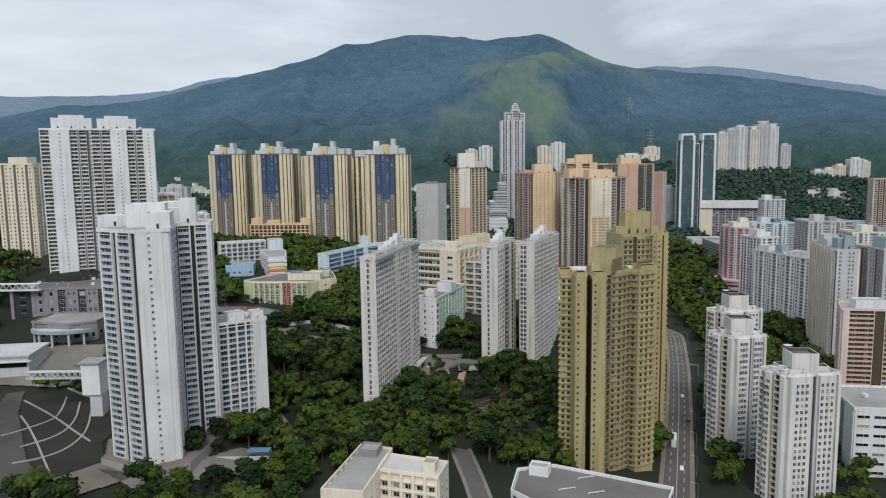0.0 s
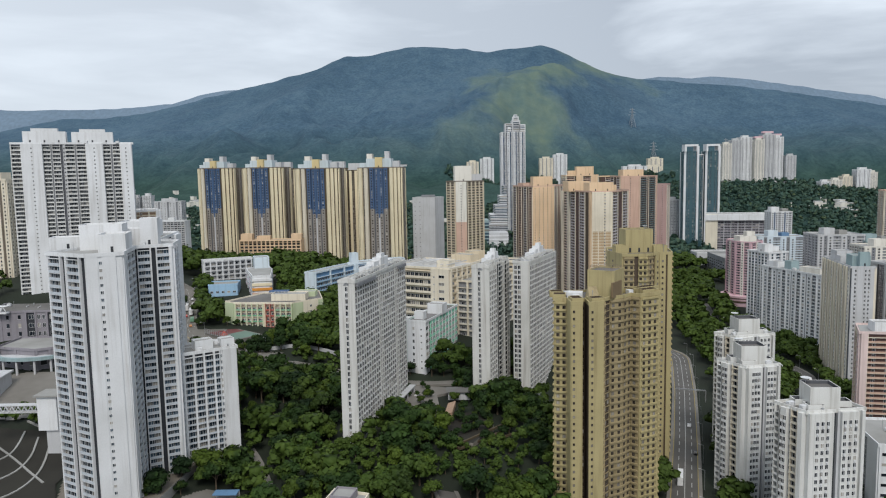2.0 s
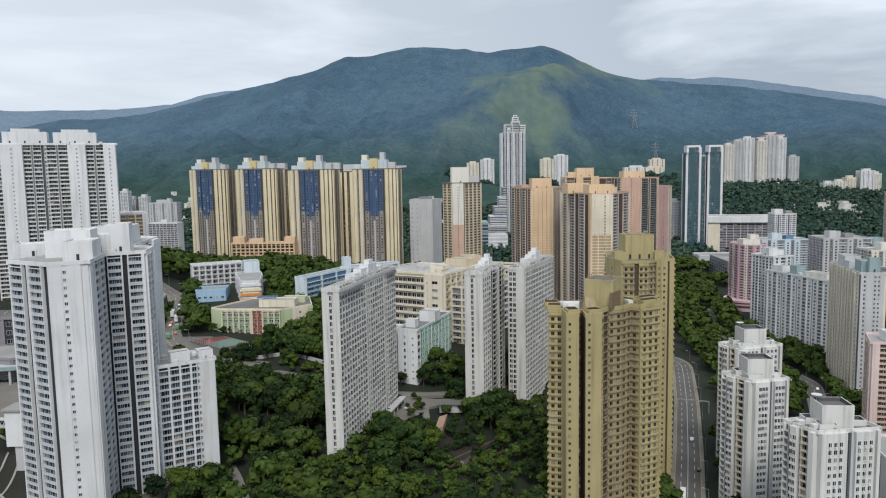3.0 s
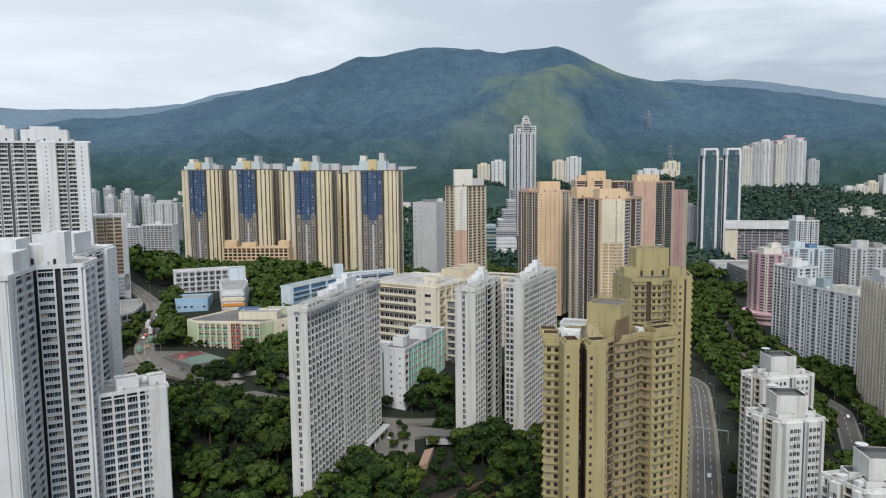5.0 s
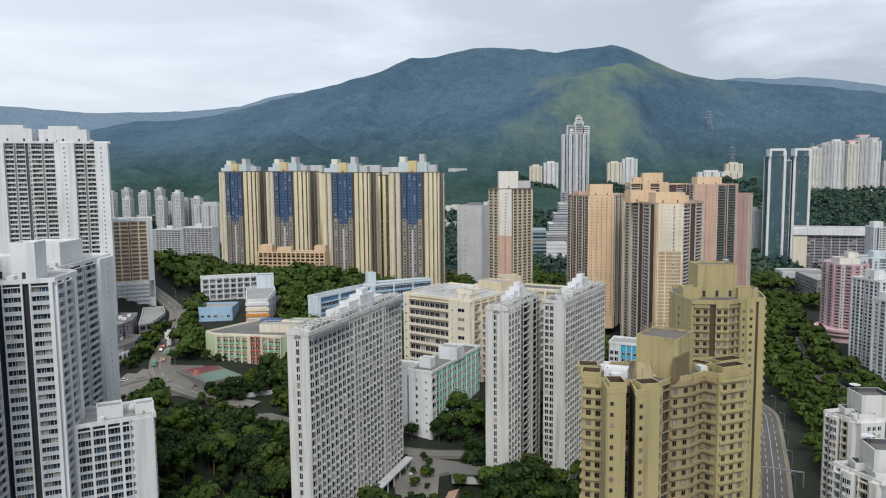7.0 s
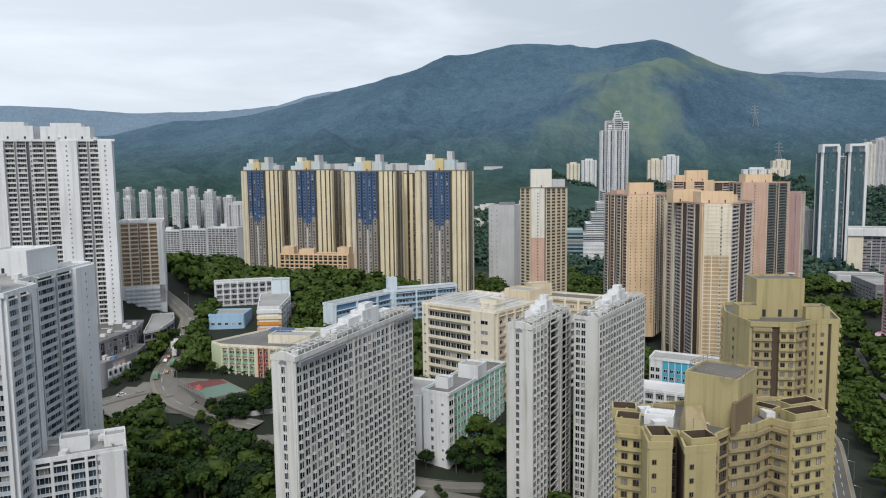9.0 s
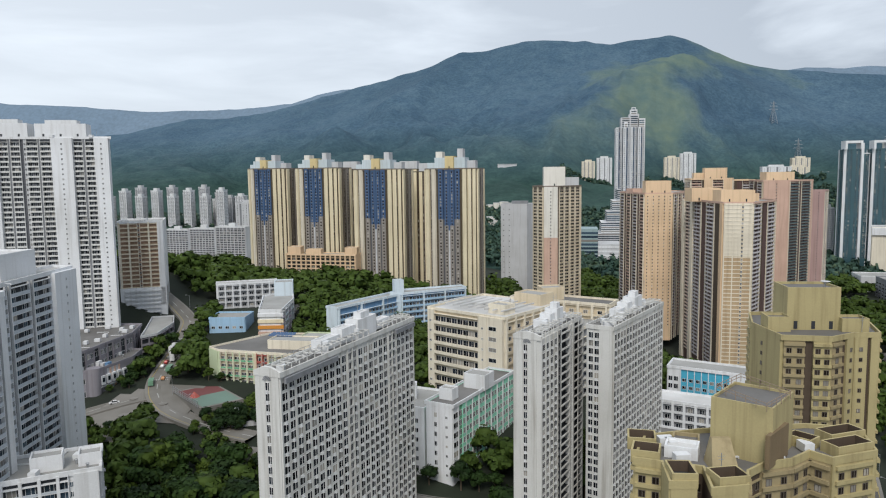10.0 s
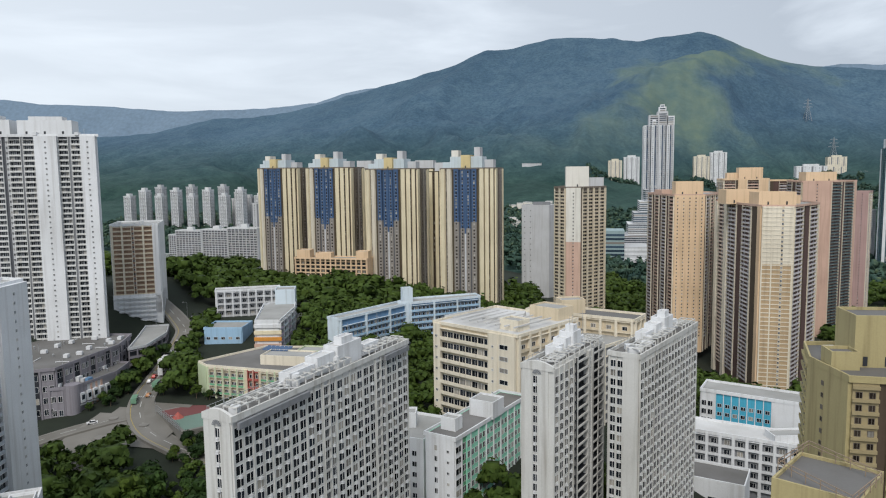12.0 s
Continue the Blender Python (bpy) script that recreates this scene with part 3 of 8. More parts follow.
def roof_box(ob, at, x, y, z, w, d, h, turn, m, top=CONC, name="plant_room", win=0, rim=True, lip=0.7, inner=None):
    """A lift tower or plant room on a roof, with its rim, door and louvres. inner: darker colour inside the rim,
    painted for shade.
    """
    s = Shape()
    r, up = 0.35, (lip if rim else 0.02)
    o4 = [(-w / 2, -d / 2), (w / 2, -d / 2), (w / 2, d / 2), (-w / 2, d / 2)]
    i4 = [(a * (1 - 2 * r / w), b * (1 - 2 * r / d)) for a, b in o4]
    s.v = [(a, b, q) for pts, q in ((o4, -0.3), (o4, h + up), (i4, h + up), (i4, h)) for a, b in pts]
    for i in range(4):
        j = (i + 1) % 4
        for k in range(3):
            s.f.append((4 * k + i, 4 * k + j, 4 * k + 4 + j, 4 * k + 4 + i))
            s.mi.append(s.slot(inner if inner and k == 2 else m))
    s.f.append((12, 13, 14, 15))
    s.mi.append(s.slot(top))
    o = part(name, s, ob)
    o.matrix_local = Matrix.Translation((x - at.x, y - at.y, z - at.z)) @ pose(0, 0, 0, 0, 0, turn)
    for k in range(win):
        a = -w / 2 + (k + 0.5) * w / win
        q = Shape()
        q.box(a - 0.5, a + 0.5, -d / 2 - 0.06, -d / 2 + 0.02, 0.3, 2.5, DARK_GREY)
        part("door", q, o)
    return o


def roof_clutter(ob, at, pts, z, seed, n=8, m=PIPE):
    """Tanks, pipes, vents and a dish spread over a roof."""
    rnd = random.Random(seed)
    xs, ys = [p[0] for p in pts], [p[1] for p in pts]
    tries = 0
    while n and tries < 200:
        tries += 1
        x, y = rnd.uniform(min(xs), max(xs)), rnd.uniform(min(ys), max(ys))
        if not inside(x, y, pts, -1.8):
            continue
        n -= 1
        s, k = Shape(), rnd.random()
        if k < 0.35:
            s.box(-1.4, 1.4, -1.0, 1.0, 0.3, 1.9, m)
            s.box(-1.2, 1.2, -0.8, 0.8, -0.1, 0.3, CONC)
            nm = "water_tank"
        elif k < 0.6:
            s.beam((-3, 0, 0.4), (3, 0, 0.4), 0.14, m)
            s.beam((3, 0, 0.4), (3, 0, -0.1), 0.14, m)
            s.beam((-3, 0, 0.4), (-3, 0, -0.1), 0.14, m)
            nm = "roof_pipe"
        elif k < 0.8:
            s.tube(0, 0, -0.1, 1.3, 0.35, STEEL)
            s.tube(0, 0, 1.3, 1.6, 0.6, STEEL, r1=0.2)
            nm = "vent_cowl"
        else:
            s.beam((0, 0, -0.1), (0, 0, 4.5), 0.06, STEEL)
            s.beam((-0.7, 0, 3.9), (0.7, 0, 3.9), 0.03, STEEL)
            s.beam((-0.5, 0, 3.3), (0.5, 0, 3.3), 0.03, STEEL)
            nm = "aerial"
        o = part(nm, s, ob)
        o.matrix_local = Matrix.Translation((x - at.x, y - at.y, z - at.z)) @ pose(0, 0, 0, 0, 0, rnd.choice((0, 90)) + 15)


def inside(x, y, pts, grow=0.0):
    """Whether a place lies in a footprint widened by grow metres (negative: shrunk)."""
    hit, best, c = False, 1e9, len(pts)
    for i in range(c):
        (x0, y0), (x1, y1) = pts[i][:2], pts[(i + 1) % c][:2]
        if (y0 > y) != (y1 > y) and x < (x1 - x0) * (y - y0) / (y1 - y0) + x0:
            hit = not hit
        dx, dy = x1 - x0, y1 - y0
        t = max(0.0, min(1.0, ((x - x0) * dx + (y - y0) * dy) / max(1e-9, dx * dx + dy * dy)))
        best = min(best, math.hypot(x - x0 - t * dx, y - y0 - t * dy))
    return hit if grow == 0 else ((hit or best < grow) if grow > 0 else (hit and best > -grow))


def rect(x, y, th, w, l):
    """A rectangle from its near right corner: w metres to the left, l metres back, turned th degrees clockwise."""
    a, b = radians(th), radians(th)
    ax, ay = math.sin(a), math.cos(a)
    bx, by = -ay, ax
    return [(x + bx * w, y + by * w), (x, y), (x + ax * l, y + ay * l), (x + ax * l + bx * w, y + ay * l + by * w)]


# ---------------------------------------------------------------- housing slabs in the middle


def grid_bays(k, m=SLAB_WHITE, ww=2.2, wh=2.05, deep=()):
    out = []
    for i in range(k):
        out.append(col(0.35, 0.42, m))
        if i in deep:
            out.append(col(2.4, 0.6, m, 1, 1.9, 2.0, "balcony", sill=0.35, rail=0.4))
            out.append(col(2.4, 0.2, m, 1, 1.6, wh, sill=0.55))
        else:
            out.append(col(2.4, 0.2, m, 1, ww, wh, sill=0.45))
            out.append(col(0.2, 0.32, m))
            out.append(col(2.4, 0.2, m, 1, ww, wh, sill=0.45))
    out.append(col(0.35, 0.42, m))
    return out


def end_wall(m=SLAB_WHITE):
    return [col(3.3, 0.3, m), col(1.5, 0.12, m, 1, 1.15, 2.0, sill=0.45), col(3.3, 0.3, m)]


def pediment(ob, at, pts, H, m=SLAB_WHITE):
    """A rounded gable with a fan-shaped opening over an end wall."""
    P, Q = Vector(pts[0]) - at.to_2d(), Vector(pts[1]) - at.to_2d()
    L = (Q - P).length
    e = (Q - P) / L
    n = Vector((e.y, -e.x))
    s = Shape()
    k, steps = len(s.v), 12
    for d in (-0.7, 0.12):
        for i in range(steps + 1):
            a = i / steps
            p = P + e * (L * a) + n * d
            s.v.append((p.x, p.y, H + 0.9 + 1.3 * math.sin(math.pi * a)))
            s.v.append((p.x, p.y, H - 0.4))
    c = 2 * (steps + 1)
    for i in range(steps):
        a = k + 2 * i
        s.f += [(a + c, a + c + 1, a + c + 3, a + c + 2), (a, a + 2, a + 3, a + 1), (a, a + c, a + c + 2, a + 2)]
        s.mi += [s.slot(m)] * 3
    part("gable", s, ob)
    s = Shape()
    for r0, r1, mm, d in ((0.0, 1.35, GREY, 0.16), ):
        for i in range(8):
            a0, a1 = math.pi * (i + 0.12) / 8, math.pi * (i + 0.88) / 8
            mid = P + e * (L / 2) + n * d
            q = [mid + e * (r * math.cos(a)) for r, a in ((0.35, a0), (r1, a0), (r1, a1), (0.35, a1))]
            zz = [H - 1.5 + r * math.sin(a) for r, a in ((0.35, a0), (r1, a0), (r1, a1), (0.35, a1))]
            s.poly([(v.x, v.y, z) for v, z in zip(q, zz)], mm)
    part("fan_light", s, ob)


def slab_roof(ob, at, pts, H, th, L, w, seed):
    """Pergola frames over a dark felt roof, stepped white plant rooms, ducts, tanks, rails and aerials along a slab's roof."""
    x0, y0 = pts[1]
    ax, ay = math.sin(radians(th)), math.cos(radians(th))
    rnd = random.Random(seed * 7)

    def on(s, across):
        return x0 + ax * s - ay * across, y0 + ay * s + ax * across

    def loc(s, across, h):
        p = on(s, across)
        return p[0] - at.x, p[1] - at.y, H + h
    z = at.z + H
    for s, ln, wd, h, off in ((L * 0.38, L * 0.13, 3.4, 3.0, w * 0.66), (L * 0.50, L * 0.10, 4.0, 4.4, w * 0.62), (L * 0.63, L * 0.15, 4.6, 5.6, w * 0.58), (L * 0.63, L * 0.07, 2.6, 7.4, w * 0.55), (L * 0.80, L * 0.10, 3.2, 2.6, w * 0.64)):
        x, y = on(s, off)
        roof_box(ob, at, x, y, z, wd, ln, h, -th, WHITE, CONC_PALE, "plant_room", 0, lip=0.4)
    for s0, s1, off, h in ((2.4, L * 0.26, 0.7, 2.0), (L * 0.30, L * 0.60, 0.7, 2.3), (L * 0.72, L * 0.97, 0.7, 2.0)):
        f = Shape()
        k = max(3, int((s1 - s0) / 3.2))
        for i in range(k + 1):
            s = s0 + (s1 - s0) * i / k
            f.beam(loc(s, off, h), loc(s, w * 0.52, h), 0.15, SLAB_WHITE)
            f.beam(loc(s, off, 0), loc(s, off, h), 0.13, SLAB_WHITE)
            f.beam(loc(s, w * 0.52, 0), loc(s, w * 0.52, h), 0.13, SLAB_WHITE)
        for q in (off, w * 0.30, w * 0.52):
            f.beam(loc(s0, q, h + 0.1), loc(s1, q, h + 0.1), 0.12, SLAB_WHITE)
        part("roof_pergola", f, ob, "white concrete pergola frame")
    f = Shape()
    for i in range(int(L / 2.6)):
        f.beam(loc(1 + 2.6 * i, w - 0.6, 0.9), loc(1 + 2.6 * i, w - 0.6, 2.0), 0.05, STEEL)
    f.beam(loc(1, w - 0.6, 2.0), loc(L - 1, w - 0.6, 2.0), 0.05, STEEL)
    part("roof_railing", f, ob)
    for s, off, r in ((L * 0.44, w * 0.40, 0.45), (L * 0.71, w * 0.36, 0.35), (L * 0.29, w * 0.74, 0.30)):
        d = Shape()
        a = loc(s, off, 0.9)
        d.beam(a, loc(s + L * 0.07, off, 0.9), r, PIPE)
        d.beam(loc(s + L * 0.07, off, 0.9), loc(s + L * 0.07, off, 2.6), r, PIPE)
        part("duct", d, ob)
    for s, off in ((L * 0.34, w * 0.45), (L * 0.555, w * 0.40), (L * 0.74, w * 0.62)):
        t = Shape()
        a = loc(s, off, 0)
        t.tube(a[0], a[1], H, H + rnd.uniform(2.2, 3.8), 1.15, WHITE, 14)
        part("water_tank", t, ob)
    for s in (L * 0.60, L * 0.66, L * 0.86):
        t = Shape()
        a = loc(s, w * 0.55, 0)
        t.beam((a[0], a[1], H), (a[0], a[1], H + 10.5), 0.05, STEEL)
        t.beam((a[0] - 0.6, a[1], H + 9.6), (a[0] + 0.6, a[1], H + 9.6), 0.03, STEEL)
        part("aerial", t, ob)
    roof_clutter(ob, at, pts, z, seed, 11)


pts = rect(-32.9, 343.1, 13.9, 8.3, 77.5)
ob, at, H = tower("apartment_slab", "tall narrow white housing slab with a regular window grid", "apartment block", pts, -2.0, 72.6,
                  [end_wall(), grid_bays(12, deep=(5, 9)), end_wall(), grid_bays(12)], core=PALE_GREY, roof=CONC_DARK, fine=(0, 1), group="white housing slabs", seed=3, ac=0.6, parapet=SLAB_WHITE)
pediment(ob, at, pts, H)
slab_roof(ob, at, pts, H, 13.9, 77.5, 8.3, 5)
band = Shape()
P2, Q2 = Vector(pts[1]) - at.to_2d(), Vector(pts[2]) - at.to_2d()
e2 = (Q2 - P2).normalized()
band.slab(P2, e2, Vector((e2.y, -e2.x)), 1.2, 26, 0.2, 0.98, H - 2.2, H - 0.75, GREY)
band.slab(P2, e2, Vector((e2.y, -e2.x)), 62, 76, 0.2, 0.98, H - 2.2, H - 0.75, GREY)
part("louvre_band", band, ob, "grey louvre band under the parapet")
can = Shape()
can.slab(P2, e2, Vector((e2.y, -e2.x)), 44, 77, 0.9, 4.4, 4.2, 4.8, PALE_GREY)
for k in range(6):
    can.slab(P2, e2, Vector((e2.y, -e2.x)), 45 + 6.1 * k, 45.5 + 6.1 * k, 3.6, 4.1, -10, 4.2, PALE_GREY)
part("entrance_canopy", can, ob, "flat concrete entrance canopy")

pts = rect(30.9, 399.8, 21.3, 10, 38.7)
dark_side = [col(0.5, 1.7, SLAB_WHITE)]
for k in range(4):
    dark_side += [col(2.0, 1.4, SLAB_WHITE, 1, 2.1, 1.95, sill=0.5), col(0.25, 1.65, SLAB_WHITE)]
# deck floors and back wall near-black: the open decks' shade is painted
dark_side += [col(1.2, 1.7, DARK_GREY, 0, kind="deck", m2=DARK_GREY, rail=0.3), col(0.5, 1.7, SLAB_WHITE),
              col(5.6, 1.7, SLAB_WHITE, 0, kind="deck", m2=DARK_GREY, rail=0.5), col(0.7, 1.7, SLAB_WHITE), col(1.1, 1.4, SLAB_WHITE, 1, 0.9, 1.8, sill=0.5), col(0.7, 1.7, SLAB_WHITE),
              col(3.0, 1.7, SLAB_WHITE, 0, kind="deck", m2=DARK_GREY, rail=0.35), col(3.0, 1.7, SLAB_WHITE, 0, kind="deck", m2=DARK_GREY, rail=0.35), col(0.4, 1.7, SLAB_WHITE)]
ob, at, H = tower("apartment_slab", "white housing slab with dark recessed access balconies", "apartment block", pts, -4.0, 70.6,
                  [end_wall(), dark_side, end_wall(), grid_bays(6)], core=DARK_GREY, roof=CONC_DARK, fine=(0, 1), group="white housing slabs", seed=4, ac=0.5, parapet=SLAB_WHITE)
pediment(ob, at, pts, H)
slab_roof(ob, at, pts, H, 21.3, 38.7, 10, 6)
pts = rect(54.4, 417.3, 24.1, 10, 55)
front = [col(0.4, 0.5, SLAB_WHITE), col(2.0, 0.2, SLAB_WHITE, 1, 1.5, 1.9), col(0.3, 0.4, SLAB_WHITE), col(2.0, 0.2, SLAB_WHITE, 1, 1.5, 1.9),
         col(5.3, 0.6, SLAB_WHITE)]
ob, at, H = tower("apartment_slab", "white housing slab with a plain end wall and window grid", "apartment block", pts, -4.0, 70.6,
                  [front, grid_bays(9), end_wall(), grid_bays(9)], core=PALE_GREY, roof=CONC_DARK, fine=(0, 1), group="white housing slabs", seed=5, ac=0.6, parapet=SLAB_WHITE)
slab_roof(ob, at, pts, H, 24.1, 55, 10, 7)

# ---------------------------------------------------------------- white towers to the west


def strip(w=5.0, d=0.9, m=WHITE, n=2, rail=0.82):
    return col(w, d, m, n, 1.7, 2.0, "balcony", rail=rail, sill=0.5)


def dots(w=6.0, d=2.4, m=WHITE):
    return col(w, d, m, 1, 0.75, 0.85, sill=1.1)


SLOT = col(1.6, 0.0)
pts = rect(-215.3, 544.8, -22.7, 78.6, 24)
pts[2] = (-236, 566)
fa = [strip(6, 1.1, WEATHERED), dots(13, 3.0), strip(5, 1.1, WEATHERED), col(1, 0.6, GREY), strip(5, 1.0, WEATHERED, 1), SLOT, col(1.4, 0.5, PALE_GREY, 1, 0.9, 1.3), strip(6, 1.1, WEATHERED), col(1, 0.6, GREY), strip(6, 1.1, WEATHERED),
      dots(11, 3.0), strip(5, 1.1, WEATHERED), col(1.2, 0.6, GREY), strip(5, 1.1, WEATHERED), col(7.5, 2.8, WHITE, 1, 0.75, 0.85, sill=1.1)]
ob, at, H = tower("apartment_tower", "very tall white twin housing tower with grey recesses", "apartment block", pts, 38, 146.4,
                  [fa, [dots(8, 0.5), strip(6, 1.0), dots(8, 0.5)], [dots(8, 0.5)] * 5, [dots(8, 0.5)]], core=SLATE, fine=(0,), group="white towers", seed=8, ac=0.2)
for along, w, h in ((27.4, 26.5, 9.6), (57.5, 26.5, 10.0)):
    q = Vector(pts[1]) + Vector((-0.9225, -0.386)) * along + Vector((-0.386, 0.9225)) * 9.5
    roof_box(ob, at, q.x, q.y, 146.4, w, 11.5, h * 0.78, 22.7, WHITE, CONC, "lift_tower", 3)
    roof_box(ob, at, q.x, q.y, 146.4 + h * 0.78, w * 0.62, 8, h * 0.22, 22.7, WHITE, CONC, "tank_room")
roof_clutter(ob, at, pts, 146.4, 208, 7)

BP = [(-146, 298), (-126, 287), (-113.3, 294), (-119.5, 318.5), (-106.5, 325.5), (-110.5, 343), (-121, 348), (-129.6, 396), (-140, 398), (-136, 330)]
def glazed(w=5.4, n=2):
    return col(w, 0.9, WHITE, n, 1.9, 2.0, "balcony", m2=BALUSTRADE, rail=1.12, sill=0.5)


wing = [col(0.8, 0.5, WHITE), glazed(5.4), col(0.35, 1.2, WHITE), col(1.9, 0.0), col(0.35, 1.2, WHITE), glazed(5.4), col(0.3, 1.2, WHITE), col(1.2, 0.0)]
flank = [col(2.5, 0.6, WHITE), col(1.2, 0.3, WHITE, 1, 0.8, 1.2), glazed(4.5, 1), col(1.0, 0.0), glazed(4.5, 1), col(2.4, 0.0)]
wing_front = [col(0.9, 0.0), glazed(5.2), col(0.3, 1.2, WHITE), col(1.8, 0.0), col(0.3, 1.2, WHITE), glazed(5.2), col(0.9, 1.2, WHITE)]
wing_side = [col(0.9, 1.2, WHITE), glazed(5), col(0.4, 1.2, WHITE), glazed(5), col(1.4, 0.0), col(2.4, 0.6, WHITE)]
flank2 = [glazed(6), col(1.0, 0.0), glazed(6), col(1.0, 0.0), glazed(6), dots(8, 2.2)]
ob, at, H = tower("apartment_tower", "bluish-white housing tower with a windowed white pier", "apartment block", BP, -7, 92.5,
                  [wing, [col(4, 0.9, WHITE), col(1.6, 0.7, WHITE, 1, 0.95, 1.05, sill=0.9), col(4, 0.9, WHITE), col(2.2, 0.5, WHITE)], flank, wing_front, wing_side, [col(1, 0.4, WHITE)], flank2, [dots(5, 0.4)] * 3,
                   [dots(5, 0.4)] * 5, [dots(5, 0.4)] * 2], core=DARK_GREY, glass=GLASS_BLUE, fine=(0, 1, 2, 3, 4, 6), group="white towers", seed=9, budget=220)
for x, y, w, d, h, tu in ((-122, 306, 10, 15, 6.5, 15), (-132, 318, 16, 13, 9.5, 15), (-127, 332, 14, 10, 6.5, 15), (-146, 318, 14, 9, 4.5, 15), (-140, 372, 16, 18, 7.5, 8), (-118, 330, 7, 9, 11, 15)):
    roof_box(ob, at, x, y, 92.5, w, d, h, tu, WHITE, CONC_PALE, "lift_tower", 1)
roof_clutter(ob, at, BP, 92.5, 11, 8)
base = Shape()
base.prism([(-150 - at.x, 296 - at.y), (-126 - at.x, 283 - at.y), (-109 - at.x, 290 - at.y), (-104 - at.x, 345 - at.y), (-150 - at.x, 345 - at.y)], -14, 0.5, CONC, EARTH)
part("podium", base, ob)

def decked(w):
    return col(w, 1.2, WHITE, 1, 2.2, 2.1, "balcony", m2=BALUSTRADE, rail=0.75, sill=0.4)


CP = [(-108.7, 333), (-88, 347), (-99, 363), (-119.7, 349)]
ob, at, H = tower("apartment_block", "lower white housing block with balconied front", "apartment block", CP, -12, 43,
                  [[col(0.5, 1.2, WHITE), decked(4), col(0.3, 1.2, WHITE), decked(4), col(0.3, 1.2, WHITE), decked(4), col(0.3, 1.2, WHITE), decked(2.4), col(1.2, 0.6, WHITE, 1, 0.7, 1.4), col(6.0, 1.3, WHITE)],
                   [col(1.5, 0.5, WHITE, 1, 1.0, 1.3), col(6, 0.3, WHITE), col(3, 0.8, WHITE, 1, 1.4, 1.4), col(6, 0.3, WHITE)], [dots(5, 0.4)] * 3, [dots(5, 0.4)] * 2],
                  core=DARK_GREY, glass=GLASS_BLUE, fine=(0, 1), group="white towers", seed=12)
roof_box(ob, at, -104, 346, 43, 8, 6, 3.6, 34, WHITE, CONC)
roof_box(ob, at, -95, 352, 43, 6, 6, 2.8, 34, WHITE, CONC)
roof_clutter(ob, at, CP, 43, 13, 6)

# mall and terraces at the foot of the twin tower
deck = [col(0.7, 0.9, LILAC_GREY), col(4, 0.0, None, 1, 3.2, 2.6, sill=1.2), col(0.7, 0.9, LILAC_GREY), col(5, 0.5, LILAC_GREY, 2, 1.7, 2.6, sill=1.3)]
pod = [(-292, 470), (-262, 474), (-208, 476), (-198, 483), (-199, 529), (-208, 552), (-290, 540)]
ob, at, H = tower("shopping_podium", "lilac-grey stone mall podium with dark openings", "shopping mall", pod, 10, 37.6,
                  [deck, deck * 4, deck, deck * 4, deck * 2, deck, deck], core=DARK_GREY, roof=CONC_DARK, fh=5.4, fine=(1, 2, 3), seed=14, ac=0, budget=160, parapet=LILAC_GREY)
roof_clutter(ob, at, pod, 37.6, 15, 60)
low = [(-206, 479), (-197, 483), (-191.5, 487), (-189, 513), (-194, 530), (-206, 528)]
ob, at, H = tower("shopping_podium", "lower lilac-grey mall terrace with a rounded corner", "shopping mall", low, 8, 28.4,
                  [deck, [col(1, 0.5, LILAC_GREY)], [col(4, 0.5, LILAC_GREY)] + [col(1.2, 0.3, PALE_GREY, 1, 1.0, 1.6), col(0.6, 0.6, SALMON)] * 3 + [col(5, 0.5, LILAC_GREY)], deck, None, None], core=LILAC_GREY, roof=CONC_DARK, fh=6.5, fine=(0, 2, 3), seed=16, ac=0, budget=60, parapet=LILAC_GREY)
roof_clutter(ob, at, low, 28.4, 17, 8)
drum = Shape()
drum.tube(-194 - at.x, 488 - at.y, -10, H + 1.2, 3.4, LILAC_GREY, 20)
part("corner_drum", drum, ob)
P6, Q6 = Vector(low[2]) - at.to_2d(), Vector(low[3]) - at.to_2d()
e6 = (Q6 - P6).normalized()
for k in range(6):
    bay = Shape()
    bay.slab(P6, e6, Vector((e6.y, -e6.x)), 2.2 + 3.9 * k, 4.9 + 3.9 * k, -0.4, 0.9, H - 8.0, H - 3.4, WHITE)
    bay.slab(P6, e6, Vector((e6.y, -e6.x)), 2.7 + 3.9 * k, 4.4 + 3.9 * k, 0.85, 0.96, H - 6.6, H - 4.4, GLASS)
    part("white_bay", bay, ob, "white projecting bay")
ledge = Shape()
ledge.slab(P6, e6, Vector((e6.y, -e6.x)), 0, 26, -0.2, 0.7, H - 9.2, H - 8.6, PALE_GREY)
part("ledge", ledge, ob)
tank = Shape()
for k in range(5):
    tank.box(-6 + 2.6 * k, -4.2 + 2.6 * k, -8, -5, H, H + 1.5 + 0.4 * (k % 3), (PALE_GREY, BLUE, WHITE)[k % 3])
part("roof_unit", tank, ob, kind="stuff")
ramp_deck = [(-197, 533), (-192, 542), (-199, 571), (-211, 592), (-223, 586), (-208, 556)]
ob, at, H = tower("car_park", "curved grey open-sided parking deck", "car park", ramp_deck, 18, 34.5,
                  [[col(1, 1.0, LILAC_GREY, 0, kind="balcony", rail=1.2)] * 2, [col(1, 1.0, LILAC_GREY, 0, kind="balcony", rail=1.2)] * 4, [col(1, 1.0, LILAC_GREY, 0, kind="balcony", rail=1.2)] * 3, None, None, None], core=DARK_GREY, roof=CONC, fh=3.8, fine=(0, 1, 2), seed=216, parapet=PALE_GREY)
ent = [(-264, 446), (-236, 438), (-222, 446), (-222, 472), (-264, 472)]
